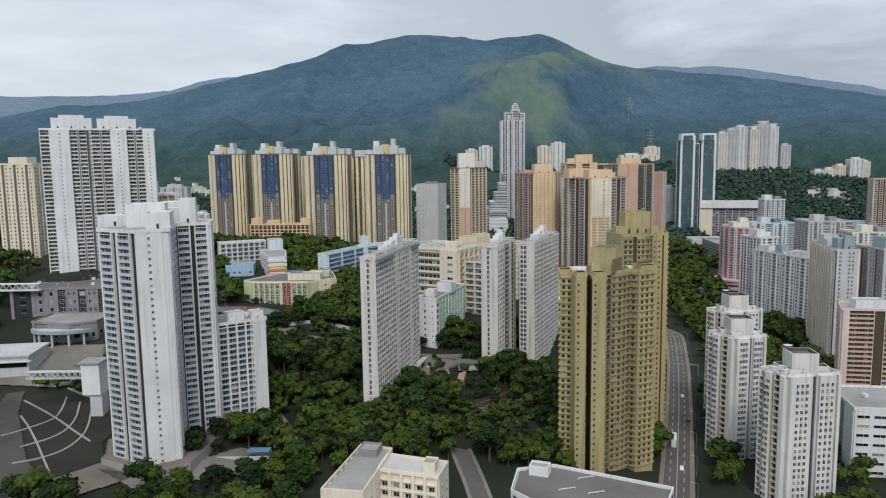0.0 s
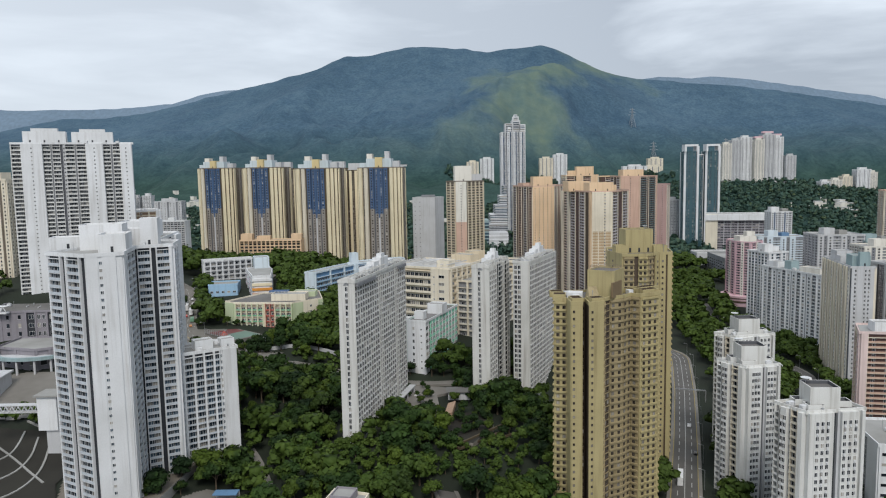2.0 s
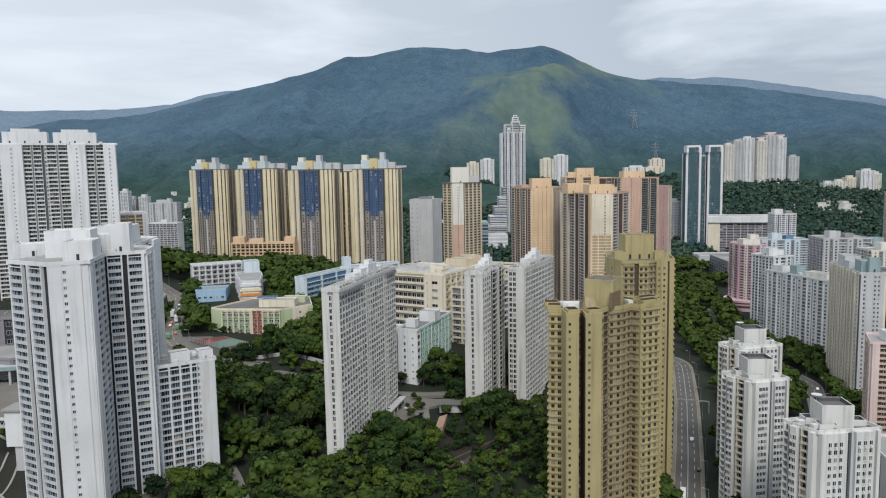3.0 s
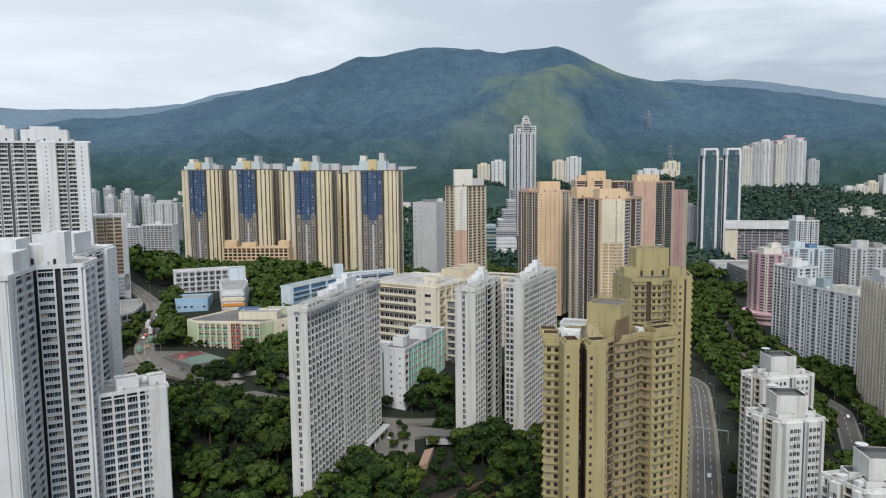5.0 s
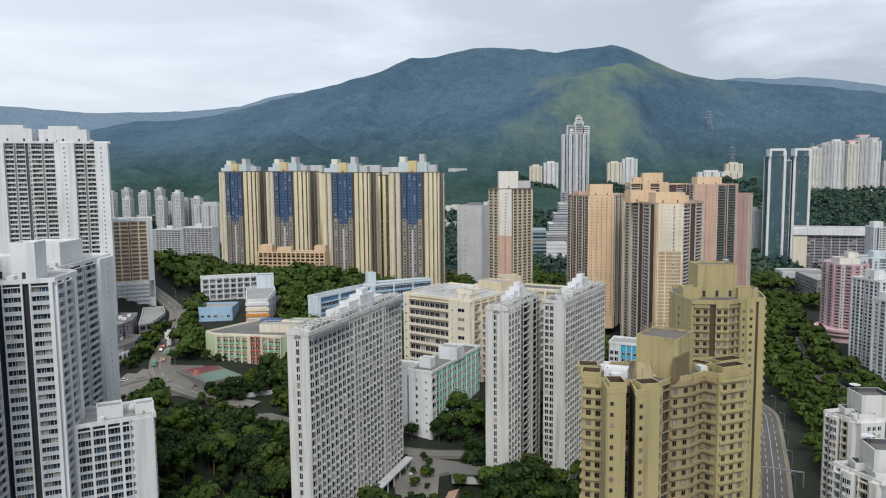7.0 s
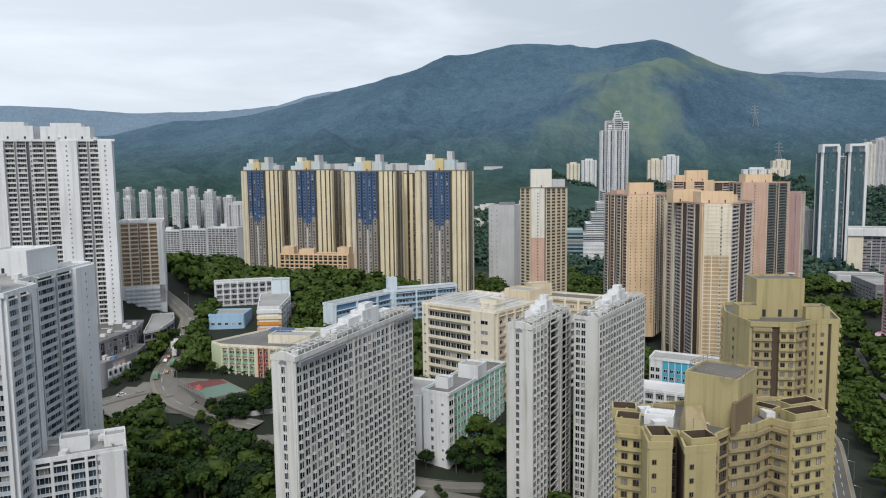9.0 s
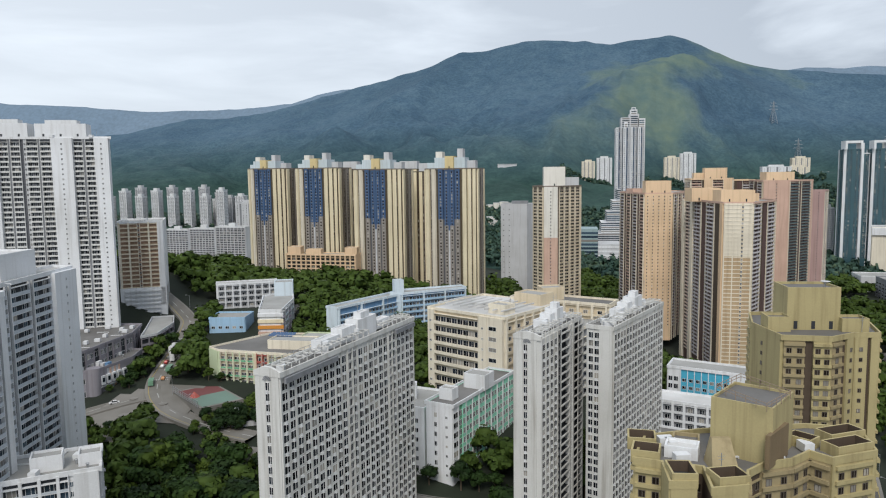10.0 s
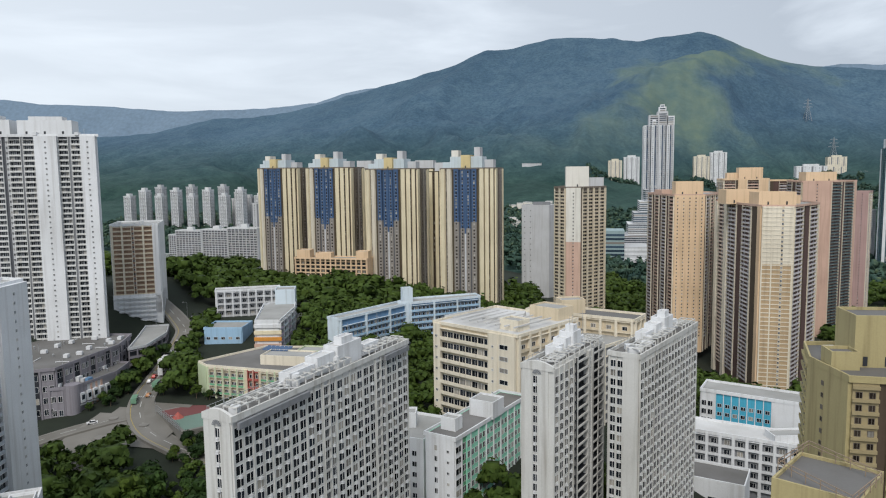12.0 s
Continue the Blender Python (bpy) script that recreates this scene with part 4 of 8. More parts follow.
ob, at, H = tower("shopping_podium", "grey terraced mall entrance with a green rim", "shopping mall", ent, 0, 21,
                  [deck, deck, deck, None, deck], core=LILAC_GREY, roof=CONC, fh=5.2, seed=18, ac=0, parapet=LILAC_GREY)
rim = Shape()
for i in range(14):
    a0, a1 = math.pi * (1.02 + 0.90 * i / 14), math.pi * (1.02 + 0.90 * (i + 1) / 14)
    q = [(20 * math.cos(a), 12 * math.sin(a)) for a in (a0, a1)] + [(17.5 * math.cos(a), 10 * math.sin(a)) for a in (a1, a0)]
    rim.prism([(x + 0, y - 12) for x, y in q], 16.2, 18.2, PALE_TEAL, PALE_TEAL)
    rim.prism([(x * 0.98 + 0, y * 0.98 - 12) for x, y in q[:2]] + [(0.0, -12.0)], 17.4, 17.7, PALE_GREY)
for i in range(5):
    a = math.pi * (1.10 + 0.18 * i)
    rim.tube(18 * math.cos(a), 10.5 * math.sin(a) - 12, -6, 16.3, 0.7, PALE_GREY)
part("curved_canopy", rim, ob, "curved canopy with a green edge on columns")

OP = [(-247, 590), (-222.7, 604), (-240, 636), (-264, 622)]
tan = col(4, 1.3, CREAM_PALE, 0, 1.7, 2.0, "balcony", m2=CREAM, rail=0.8, sill=0.5)
tan_front = [col(0.8, 1.1, CREAM_PALE), tan, col(0.4, 1.2, CREAM_PALE), tan, col(1.0, 0.3, TERRACOTTA, 1, 0.8, 1.2), tan, col(0.4, 1.2, CREAM_PALE), tan, col(2.6, 1.4, WHITE)]
ob, at, H = tower("apartment_tower", "tan and white tower with brown balcony recesses", "apartment block", OP, 52, 95,
                  [tan_front, [col(1, 0.6, WHITE)], [dots(5, 0.4, WHITE)] * 3, [dots(5, 0.4, WHITE)] * 3], core=TERRACOTTA, glass=GLASS_WARM, fine=(0,), seed=19, group="white towers")
ped = Shape()
ped.prism([(p[0] - at.x + 0, p[1] - at.y) for p in OP], -24, 0.2, WHITE)
part("plinth", ped, ob)
P0, Q0 = Vector(OP[0]) - at.to_2d(), Vector(OP[1]) - at.to_2d()
e0 = (Q0 - P0).normalized()
for k in range(8):
    low = Shape()
    low.slab(P0, e0, Vector((e0.y, -e0.x)), 3, 24, 0.1, 1.6, -22 + 2.8 * k, -21 + 2.8 * k, WHITE)
    part("balcony", low, ob)
roof_clutter(ob, at, OP, 95, 20, 7)

# ---------------------------------------------------------------- mustard towers


def led(w, d, n, m=GOLD, ww=1.1, wh=1.25):
    return col(w, d, m, n, ww, wh, sill=1.15, ledge=m)


FP = [(54.4, 320), (51, 307.7), (56.0, 306.6), (56.2, 298.0), (61.0, 298.6), (61.6, 305.5), (63.0, 305.2), (62.8, 296.2), (69.2, 298.4), (70.6, 304.5), (74.2, 308.5), (79.6, 311.0), (84.0, 315.5),
      (87.0, 312.5), (96.5, 317.5), (98, 330), (88, 331), (66, 325)]
plain_pier = [col(1.2, 0.3, GOLD, 1, 0.7, 0.85, sill=1.2), col(1.6, 0.3, GOLD)]
# slot sides in BROWN, recessed right faces in GOLD_DARK: painted shade
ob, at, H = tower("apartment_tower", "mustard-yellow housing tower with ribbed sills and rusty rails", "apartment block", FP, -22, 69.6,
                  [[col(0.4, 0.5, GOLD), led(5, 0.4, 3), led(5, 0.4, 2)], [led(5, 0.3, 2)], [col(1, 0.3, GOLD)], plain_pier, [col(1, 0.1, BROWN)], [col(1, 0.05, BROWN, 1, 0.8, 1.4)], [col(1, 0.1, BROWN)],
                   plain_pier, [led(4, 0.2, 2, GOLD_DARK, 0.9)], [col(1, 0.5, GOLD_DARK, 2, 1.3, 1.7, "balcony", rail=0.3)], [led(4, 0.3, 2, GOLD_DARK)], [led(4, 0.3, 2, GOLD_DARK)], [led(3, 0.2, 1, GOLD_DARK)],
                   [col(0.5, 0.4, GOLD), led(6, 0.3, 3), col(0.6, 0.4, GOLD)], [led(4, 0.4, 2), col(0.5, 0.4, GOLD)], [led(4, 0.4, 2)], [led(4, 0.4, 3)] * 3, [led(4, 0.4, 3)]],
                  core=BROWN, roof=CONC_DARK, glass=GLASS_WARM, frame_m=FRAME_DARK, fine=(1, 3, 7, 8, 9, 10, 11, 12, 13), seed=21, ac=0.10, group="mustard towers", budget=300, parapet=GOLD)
# pit floors and inner faces dark: the shade inside is in their colour
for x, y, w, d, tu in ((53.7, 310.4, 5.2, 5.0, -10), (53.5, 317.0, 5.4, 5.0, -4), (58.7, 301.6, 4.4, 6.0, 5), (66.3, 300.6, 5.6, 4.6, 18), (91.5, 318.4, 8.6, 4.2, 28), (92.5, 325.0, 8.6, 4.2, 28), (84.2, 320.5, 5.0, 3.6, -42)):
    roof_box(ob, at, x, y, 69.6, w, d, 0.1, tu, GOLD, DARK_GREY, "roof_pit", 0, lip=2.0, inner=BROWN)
roof_box(ob, at, 74.0, 317.2, 69.6, 12.6, 11.2, 10.4, 58.7, GOLD, CONC_DARK, "lift_tower", 0, lip=0.5)
s = Shape()
s.hexa([(p[0] - at.x, p[1] - at.y, H + q) for q in (0.2, 6.4) for p in ((74.6, 306.9), (79.9, 314.6), (79.2, 315.0), (73.9, 307.3))], PANEL)
part("brown_panel", s, ob, "weathered brown panel on the lift tower")
s = Shape()
s.hexa([(64.6 - at.x, 305.0 - at.y, H), (69.4 - at.x, 306.2 - at.y, H), (68.4 - at.x, 311.0 - at.y, H), (64.0 - at.x, 310.4 - at.y, H),
        (65.2 - at.x, 309.4 - at.y, H + 4.6), (68.6 - at.x, 310.2 - at.y, H + 4.6), (68.4 - at.x, 311.0 - at.y, H + 4.6), (65.0 - at.x, 310.4 - at.y, H + 4.6)], GOLD_DARK)
part("sloping_hatch", s, ob)
roof_box(ob, at, 60.5, 312.5, 69.6, 6.0, 4.6, 1.6, -14, WHITE, CONC_PALE)
roof_box(ob, at, 62.0, 317.5, 69.6, 5, 4, 1.2, -10, GOLD_DARK, CONC_DARK)
roof_clutter(ob, at, FP, 69.6, 22, 12)
rl = Shape()
corners = ((67.6, 318.3), (74.0, 307.5), (80.4, 316.0), (74.0, 326.8))
for (xa, ya), (xb, yb) in zip(corners, corners[1:] + corners[:1]):
    for h in (11.6, 12.2):
        rl.beam((xa - at.x, ya - at.y, H + h), (xb - at.x, yb - at.y, H + h), 0.05, RUST)
    for k in range(5):
        x, y = xa + (xb - xa) * k / 5, ya + (yb - ya) * k / 5
        rl.beam((x - at.x, y - at.y, H + 10.6), (x - at.x, y - at.y, H + 12.2), 0.05, RUST)
part("roof_railing", rl, ob, "rusty roof railing")
F2 = [(91.0, 389), (94.5, 373), (107, 372.5), (114, 378), (121, 379), (124, 395), (112, 408), (94, 405)]
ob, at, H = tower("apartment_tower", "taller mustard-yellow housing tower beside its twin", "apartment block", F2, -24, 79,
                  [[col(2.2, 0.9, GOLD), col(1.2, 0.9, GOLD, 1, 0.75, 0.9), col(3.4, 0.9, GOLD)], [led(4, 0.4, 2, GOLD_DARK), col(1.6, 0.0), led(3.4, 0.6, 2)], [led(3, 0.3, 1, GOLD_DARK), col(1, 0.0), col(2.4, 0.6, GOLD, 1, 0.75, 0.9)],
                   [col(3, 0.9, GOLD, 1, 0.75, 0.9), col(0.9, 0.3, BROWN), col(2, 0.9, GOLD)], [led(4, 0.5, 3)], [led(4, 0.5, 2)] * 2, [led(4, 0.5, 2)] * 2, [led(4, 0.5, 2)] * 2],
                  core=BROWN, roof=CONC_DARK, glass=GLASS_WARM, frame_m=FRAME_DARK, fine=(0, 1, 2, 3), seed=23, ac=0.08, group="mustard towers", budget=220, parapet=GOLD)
roof_box(ob, at, 105.5, 390, 79, 14.0, 11, 11.2, 4, GOLD, CONC_DARK, "lift_tower", 3)
roof_box(ob, at, 96, 384, 79, 6, 6, 3.5, 4, GOLD, CONC_DARK)
roof_box(ob, at, 116, 386, 79, 7, 6, 3.0, 4, GOLD, CONC_DARK)
roof_clutter(ob, at, F2, 79, 24, 6)
dish = Shape()
dish.tube(109 - at.x, 386 - at.y, H + 11.6, H + 13.0, 0.2, STEEL)
dish.tube(109 - at.x, 385.7 - at.y, H + 13.0, H + 13.5, 0.5, PIPE, 14, 1.3)
part("satellite_dish", dish, ob, "white satellite dish")

# ---------------------------------------------------------------- white pencil towers in the east


def pencil(pts, z0, z1, seed, fine):
    f = [strip(2.0, 2.0, WEATHERED, 1), col(0.7, 0.0), col(2.2, 2.4, WEATHERED, 2, 1.25, 1.6), col(0.9, 0.3, PALE_GREY, 1, 0.8, 1.2), strip(2.6, 1.2, CREAM_PALE, 1), col(0.8, 0.4, GREY, 1, 0.7, 1.3), col(1.6, 2.4, WEATHERED)]
    r = [col(1.0, 2.2, WEATHERED), col(3.2, 2.4, WEATHERED, 3, 1.15, 1.5), col(0.8, 2.2, WEATHERED), col(1.1, 0.0), col(0.5, 1.2, PALE_GREY), col(3.4, 2.4, WEATHERED, 3, 1.15, 1.5), col(0.9, 0.8, WEATHERED, 1, 0.6, 1.1), col(0.6, 2.0, WEATHERED)]
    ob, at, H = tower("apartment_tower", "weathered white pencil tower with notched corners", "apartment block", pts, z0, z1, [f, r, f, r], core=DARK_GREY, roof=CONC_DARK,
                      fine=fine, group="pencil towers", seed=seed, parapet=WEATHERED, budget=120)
    c = Vector((at.x, at.y))
    turn = math.degrees(math.atan2(pts[2][1] - pts[1][1], pts[2][0] - pts[1][0])) * 0 + math.degrees(math.atan2(pts[1][1] - pts[0][1], pts[1][0] - pts[0][0])) + 60
    roof_box(ob, at, c.x, c.y, z1, 11, 10, 7.2, turn, WEATHERED, CONC_DARK, "lift_tower", 0, lip=1.4, inner=SLATE)
    dish = Shape()
    dish.tube(c.x - 4 - at.x, c.y + 3 - at.y, H, H + 9.6, 0.15, STEEL, 6)
    dish.tube(c.x - 4 - at.x, c.y + 3 - at.y, H + 9.6, H + 10.3, 0.4, PIPE, 14, 1.9)
    part("satellite_dish", dish, ob, "white satellite dish")
    for fx, fy in ((-0.55, -0.3), (0.5, -0.4), (0.2, 0.55), (-0.4, 0.45)):
        q = Vector(pts[0]).lerp(Vector(pts[1]), 0.5 + fx * 0.4).lerp(Vector(pts[3]).lerp(Vector(pts[2]), 0.5 + fx * 0.4), 0.5 + fy * 0.5)
        roof_box(ob, at, q.x, q.y, z1, 6.4, 5.0, 1.0, turn, WEATHERED, CONC_DARK, "roof_pit", 0, lip=1.3, inner=SLATE)
    roof_clutter(ob, at, pts, z1, seed + 50, 9)


pencil([(129, 347), (138, 330), (157.5, 334), (152, 352)], -27, 33.5, 31, (0, 1))
pencil([(144.5, 391), (153, 378), (178, 384), (172, 402)], -27, 35.5, 32, (0, 1))
pencil([(133.5, 299), (141, 283.5), (168, 287), (162, 306)], -27, 29.0, 33, (0, 1))

# ---------------------------------------------------------------- striped towers with navy tops


def striped(x, y, w, d, z0, z1, seed, pent=13, turn=0.0, navy=0.60):
    c, s = math.cos(radians(turn)), math.sin(radians(turn))
    raw = [(-w / 2, 5), (-w * 0.27, -3), (w * 0.27, -3), (w / 2, 5), (w / 2 + 1, d), (-w / 2 - 1, d)]
    pts = [(x + a * c - b * s, y + a * s + b * c) for a, b in raw]
    # OCHRE and BROWN strips between the stripes: the gaps' shade is painted
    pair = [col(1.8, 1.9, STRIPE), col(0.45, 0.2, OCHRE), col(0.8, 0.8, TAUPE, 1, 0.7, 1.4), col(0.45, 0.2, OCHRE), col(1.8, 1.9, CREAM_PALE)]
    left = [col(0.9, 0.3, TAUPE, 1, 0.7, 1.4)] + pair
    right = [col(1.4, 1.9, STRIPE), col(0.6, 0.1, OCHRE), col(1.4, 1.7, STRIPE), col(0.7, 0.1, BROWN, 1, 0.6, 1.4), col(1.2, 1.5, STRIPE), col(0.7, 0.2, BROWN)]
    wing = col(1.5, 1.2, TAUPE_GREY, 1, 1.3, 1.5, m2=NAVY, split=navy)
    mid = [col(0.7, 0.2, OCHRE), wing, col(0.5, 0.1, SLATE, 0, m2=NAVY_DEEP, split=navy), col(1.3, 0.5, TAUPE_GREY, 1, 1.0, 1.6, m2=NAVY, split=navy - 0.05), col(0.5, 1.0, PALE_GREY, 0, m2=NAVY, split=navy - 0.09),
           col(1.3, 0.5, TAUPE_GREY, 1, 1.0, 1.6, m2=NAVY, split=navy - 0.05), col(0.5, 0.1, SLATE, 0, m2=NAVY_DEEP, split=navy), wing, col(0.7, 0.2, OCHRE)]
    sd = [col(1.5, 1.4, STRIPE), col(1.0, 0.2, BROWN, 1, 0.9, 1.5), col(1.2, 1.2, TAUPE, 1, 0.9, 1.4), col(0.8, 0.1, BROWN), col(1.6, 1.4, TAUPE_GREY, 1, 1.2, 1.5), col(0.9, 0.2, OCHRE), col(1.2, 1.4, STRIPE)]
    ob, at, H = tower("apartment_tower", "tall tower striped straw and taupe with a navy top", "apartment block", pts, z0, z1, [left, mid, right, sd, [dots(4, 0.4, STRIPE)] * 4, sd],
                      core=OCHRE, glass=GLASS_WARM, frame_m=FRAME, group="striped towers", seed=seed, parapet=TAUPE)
    r = Vector((x - s * (d * 0.3), y + c * d * 0.3))
    roof_box(ob, at, r.x, r.y, z1, w * 0.56, d * 0.5, pent * 0.55, turn, PLANT_BLUE, CONC, "lift_tower", 0)
    roof_box(ob, at, r.x, r.y - 2, z1, w * 0.16, d * 0.56, pent * 0.62, turn, YELLOW, CONC, "lift_tower", 1)
    roof_box(ob, at, r.x + w * 0.17, r.y + 1, z1, w * 0.10, d * 0.3, pent, turn, PALE_GREY, CONC, "tank_room")
    roof_box(ob, at, r.x - w * 0.22, r.y + 2, z1, w * 0.12, d * 0.3, pent * 0.86, turn, WHITE_WARM, CONC, "tank_room")
    roof_box(ob, at, r.x + w * 0.36, r.y + 5, z1, w * 0.16, d * 0.3, pent * 0.4, turn, PALE_GREY, CONC, "plant_room")
    roof_box(ob, at, r.x - w * 0.38, r.y + 5, z1, w * 0.14, d * 0.3, pent * 0.3, turn, PLANT_BLUE, CONC, "plant_room")
    return ob


striped(-253, 833, 43, 34, 20, 131, 41, 13, -6)
striped(-194, 812, 45, 34, 20, 130.5, 42, 14, -6)
striped(-131, 798, 48, 36, 20, 128.5, 43, 15, -4)
striped(-62, 786, 48, 36, 20, 128.0, 44, 17, -3)
for x, y, w, d, z1, seed in ((-190, 905, 26, 26, 130, 45), (-122, 885, 30, 26, 129, 46), (-96, 850, 26, 30, 126, 47)):
    f = [col(1.5, 1.2, STRIPE), col(1.2, 0.3, BROWN, 1, 0.9, 1.4), col(1.5, 1.2, STRIPE), col(1.6, 0.4, TAUPE, 2, 0.9, 1.4)] * 2
    ob, at, H = tower("apartment_tower", "striped straw and brown tower in the rear row", "apartment block", [(x - w / 2, y), (x + w / 2, y), (x + w / 2, y + d), (x - w / 2, y + d)], 16, z1,
                      [f, f, f, f], core=BROWN, glass=GLASS_WARM, frame_m=FRAME_DARK, group="striped towers", seed=seed, parapet=OCHRE)
    roof_box(ob, at, x, y + d / 2, z1, w * 0.6, d * 0.5, 8, 0, PALE_GREY)

qf = [col(0.5, 0.9, PEACH)] + [col(2.6, 0.9, PEACH, 1, 2.0, 1.6, "balcony", m2=PEACH), col(0.3, 0.9, PEACH)] * 14
QP = [(-214, 785), (-146.5, 781), (-146, 796), (-214, 800)]
ob, at, H = tower("housing_block", "low peach-coloured slab with open corridors", "apartment block", QP, 20, 53, [qf, [col(1, 0.4, PEACH)], qf, [col(1, 0.4, PEACH)]], core=OCHRE, fh=3.4, seed=48, group="", parapet=PEACH)
roof_box(ob, at, -206, 791, 53, 12, 10, 6.5, 2, PEACH)
roof_box(ob, at, -152, 789, 53, 11, 10, 6.0, 2, PEACH)
roof_box(ob, at, -188, 791, 53, 14, 8, 4.0, 2, PEACH)

# ---------------------------------------------------------------- peach towers


def rows(w, m=SALMON, n=2):
    return col(w, 1.0, CREAM_PALE, n, 1.5, 1.7, "balcony", m2=ROSE if m is PALE_GREY else m, rail=1.05, sill=0.5)


def lines(w, d, m, n=1):
    return col(w, d, m, n, 0.8, 1.0, sill=1.0)


J1 = [(86, 849), (102, 795), (126, 797), (146, 842), (140, 872), (95, 875)]
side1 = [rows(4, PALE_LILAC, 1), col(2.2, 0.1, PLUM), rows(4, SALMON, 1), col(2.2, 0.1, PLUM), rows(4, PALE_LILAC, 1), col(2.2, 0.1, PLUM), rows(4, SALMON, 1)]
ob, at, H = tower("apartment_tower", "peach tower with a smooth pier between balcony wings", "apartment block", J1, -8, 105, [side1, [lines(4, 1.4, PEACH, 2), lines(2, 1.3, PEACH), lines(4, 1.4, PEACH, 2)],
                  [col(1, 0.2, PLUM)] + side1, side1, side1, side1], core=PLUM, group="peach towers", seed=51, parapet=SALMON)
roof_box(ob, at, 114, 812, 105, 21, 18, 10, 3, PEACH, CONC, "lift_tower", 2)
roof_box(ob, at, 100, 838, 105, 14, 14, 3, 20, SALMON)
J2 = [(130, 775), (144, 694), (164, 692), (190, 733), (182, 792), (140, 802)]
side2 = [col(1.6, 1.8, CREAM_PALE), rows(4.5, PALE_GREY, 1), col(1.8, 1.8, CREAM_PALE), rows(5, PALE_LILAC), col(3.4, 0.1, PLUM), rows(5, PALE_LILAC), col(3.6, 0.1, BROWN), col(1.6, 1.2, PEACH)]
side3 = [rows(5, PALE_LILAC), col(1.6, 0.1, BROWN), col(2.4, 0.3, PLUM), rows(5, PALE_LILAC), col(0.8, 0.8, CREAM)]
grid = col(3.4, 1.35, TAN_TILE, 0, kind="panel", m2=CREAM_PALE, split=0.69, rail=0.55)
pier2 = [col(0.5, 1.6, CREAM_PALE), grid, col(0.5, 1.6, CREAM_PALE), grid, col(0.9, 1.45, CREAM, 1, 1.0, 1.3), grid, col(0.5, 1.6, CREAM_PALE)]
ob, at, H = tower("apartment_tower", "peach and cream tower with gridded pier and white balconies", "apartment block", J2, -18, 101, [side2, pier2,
                  side3, side3, side3, side3], core=PLUM, fine=(0, 1, 2), group="peach towers", seed=52, parapet=SALMON, budget=200, ac=0.0)
roof_box(ob, at, 156, 716, 101, 24, 16, 8, 10, PEACH, CONC, "lift_tower", 2)
roof_box(ob, at, 140, 745, 101, 22, 16, 9, 10, PEACH, CONC, "lift_tower", 2)
roof_box(ob, at, 168, 735, 101, 14, 14, 5, 30, PEACH)
J3 = [(222, 900), (246, 898), (276, 928), (270, 960), (225, 965)]
ob, at, H = tower("apartment_tower", "salmon tower with a plain end wall", "apartment block", J3, -20, 113, [[col(5, 1.2, SALMON), lines(1, 1.1, SALMON), col(5, 1.2, SALMON)], [rows(4, TEAL, 1), col(1, 0.2, PLUM), rows(4, TEAL, 1), col(1, 0.9, SALMON)], side3, side3, side3],
                  core=PLUM, group="peach towers", seed=53, parapet=SALMON)
roof_box(ob, at, 240, 920, 113, 26, 18, 8, 5, PEACH, CONC, "lift_tower", 2)
J4 = [(286, 985), (306, 985), (318, 1010), (290, 1020)]
ob, at, H = tower("apartment_tower", "narrow plum and pink tower", "apartment block", J4, -20, 101, [[col(2, 0.3, DARK_GREY), col(3, 1.0, DUSK_PINK), lines(1, 0.9, DUSK_PINK), col(2, 1, DUSK_PINK)], side3, side3, side3], core=PLUM, group="peach towers", seed=54, parapet=DUSK_PINK)
J5 = [(164, 950), (206, 950), (214, 985), (164, 990)]
ob, at, H = tower("apartment_tower", "peach tower behind the balcony tower", "apartment block", J5, -16, 115, [[rows(5), col(1, 0.2, BROWN), col(4, 1, PEACH), rows(5), col(4, 1, PEACH)], side3, side3, side1], core=PLUM, group="peach towers", seed=55, parapet=PEACH)
roof_box(ob, at, 190, 962, 115, 22, 14, 11, 0, PEACH, CONC, "lift_tower", 2)
roof_box(ob, at, 176, 966, 115, 14, 12, 6, 0, PEACH)
J6 = [(206, 1000), (240, 1000), (240, 1030), (206, 1030)]
ob, at, H = tower("apartment_tower", "cream and peach tower in the rear row", "apartment block", J6, -16, 113, [side3, side3, side3, side1], core=PLUM, group="peach towers", seed=56, parapet=PEACH)
T1 = [(9, 790), (19, 778), (31, 777), (50.5, 800), (44, 830), (14, 832)]
tw = [rows(4, CREAM), col(0.6, 0.2, BROWN), rows(4, CREAM), col(0.8, 0.8, CREAM)]
ob, at, H = tower("apartment_tower", "pink and white tower with a tall windowed pier", "apartment block", T1, 0, 112, [tw, [col(2, 1.2, SALMON, 0, m2=WHITE_WARM, split=0.62), col(2, 1.2, SALMON, 1, 0.8, 1.0, m2=WHITE_WARM, split=0.62),
                  col(2, 1.2, SALMON, 0, m2=WHITE_WARM, split=0.62)], [col(1, 0, None)] + tw + tw, tw, tw, tw], core=TAUPE, group="peach towers", seed=57, parapet=TAUPE)
roof_box(ob, at, 27, 798, 112, 18, 16, 16, 5, WHITE_WARM, CONC, "lift_tower", 1)
roof_box(ob, at, 40, 806, 112, 14, 12, 7, 15, PALE_GREY)
N1 = [(-36, 982), (-6, 976), (6, 1000), (-30, 1010)]
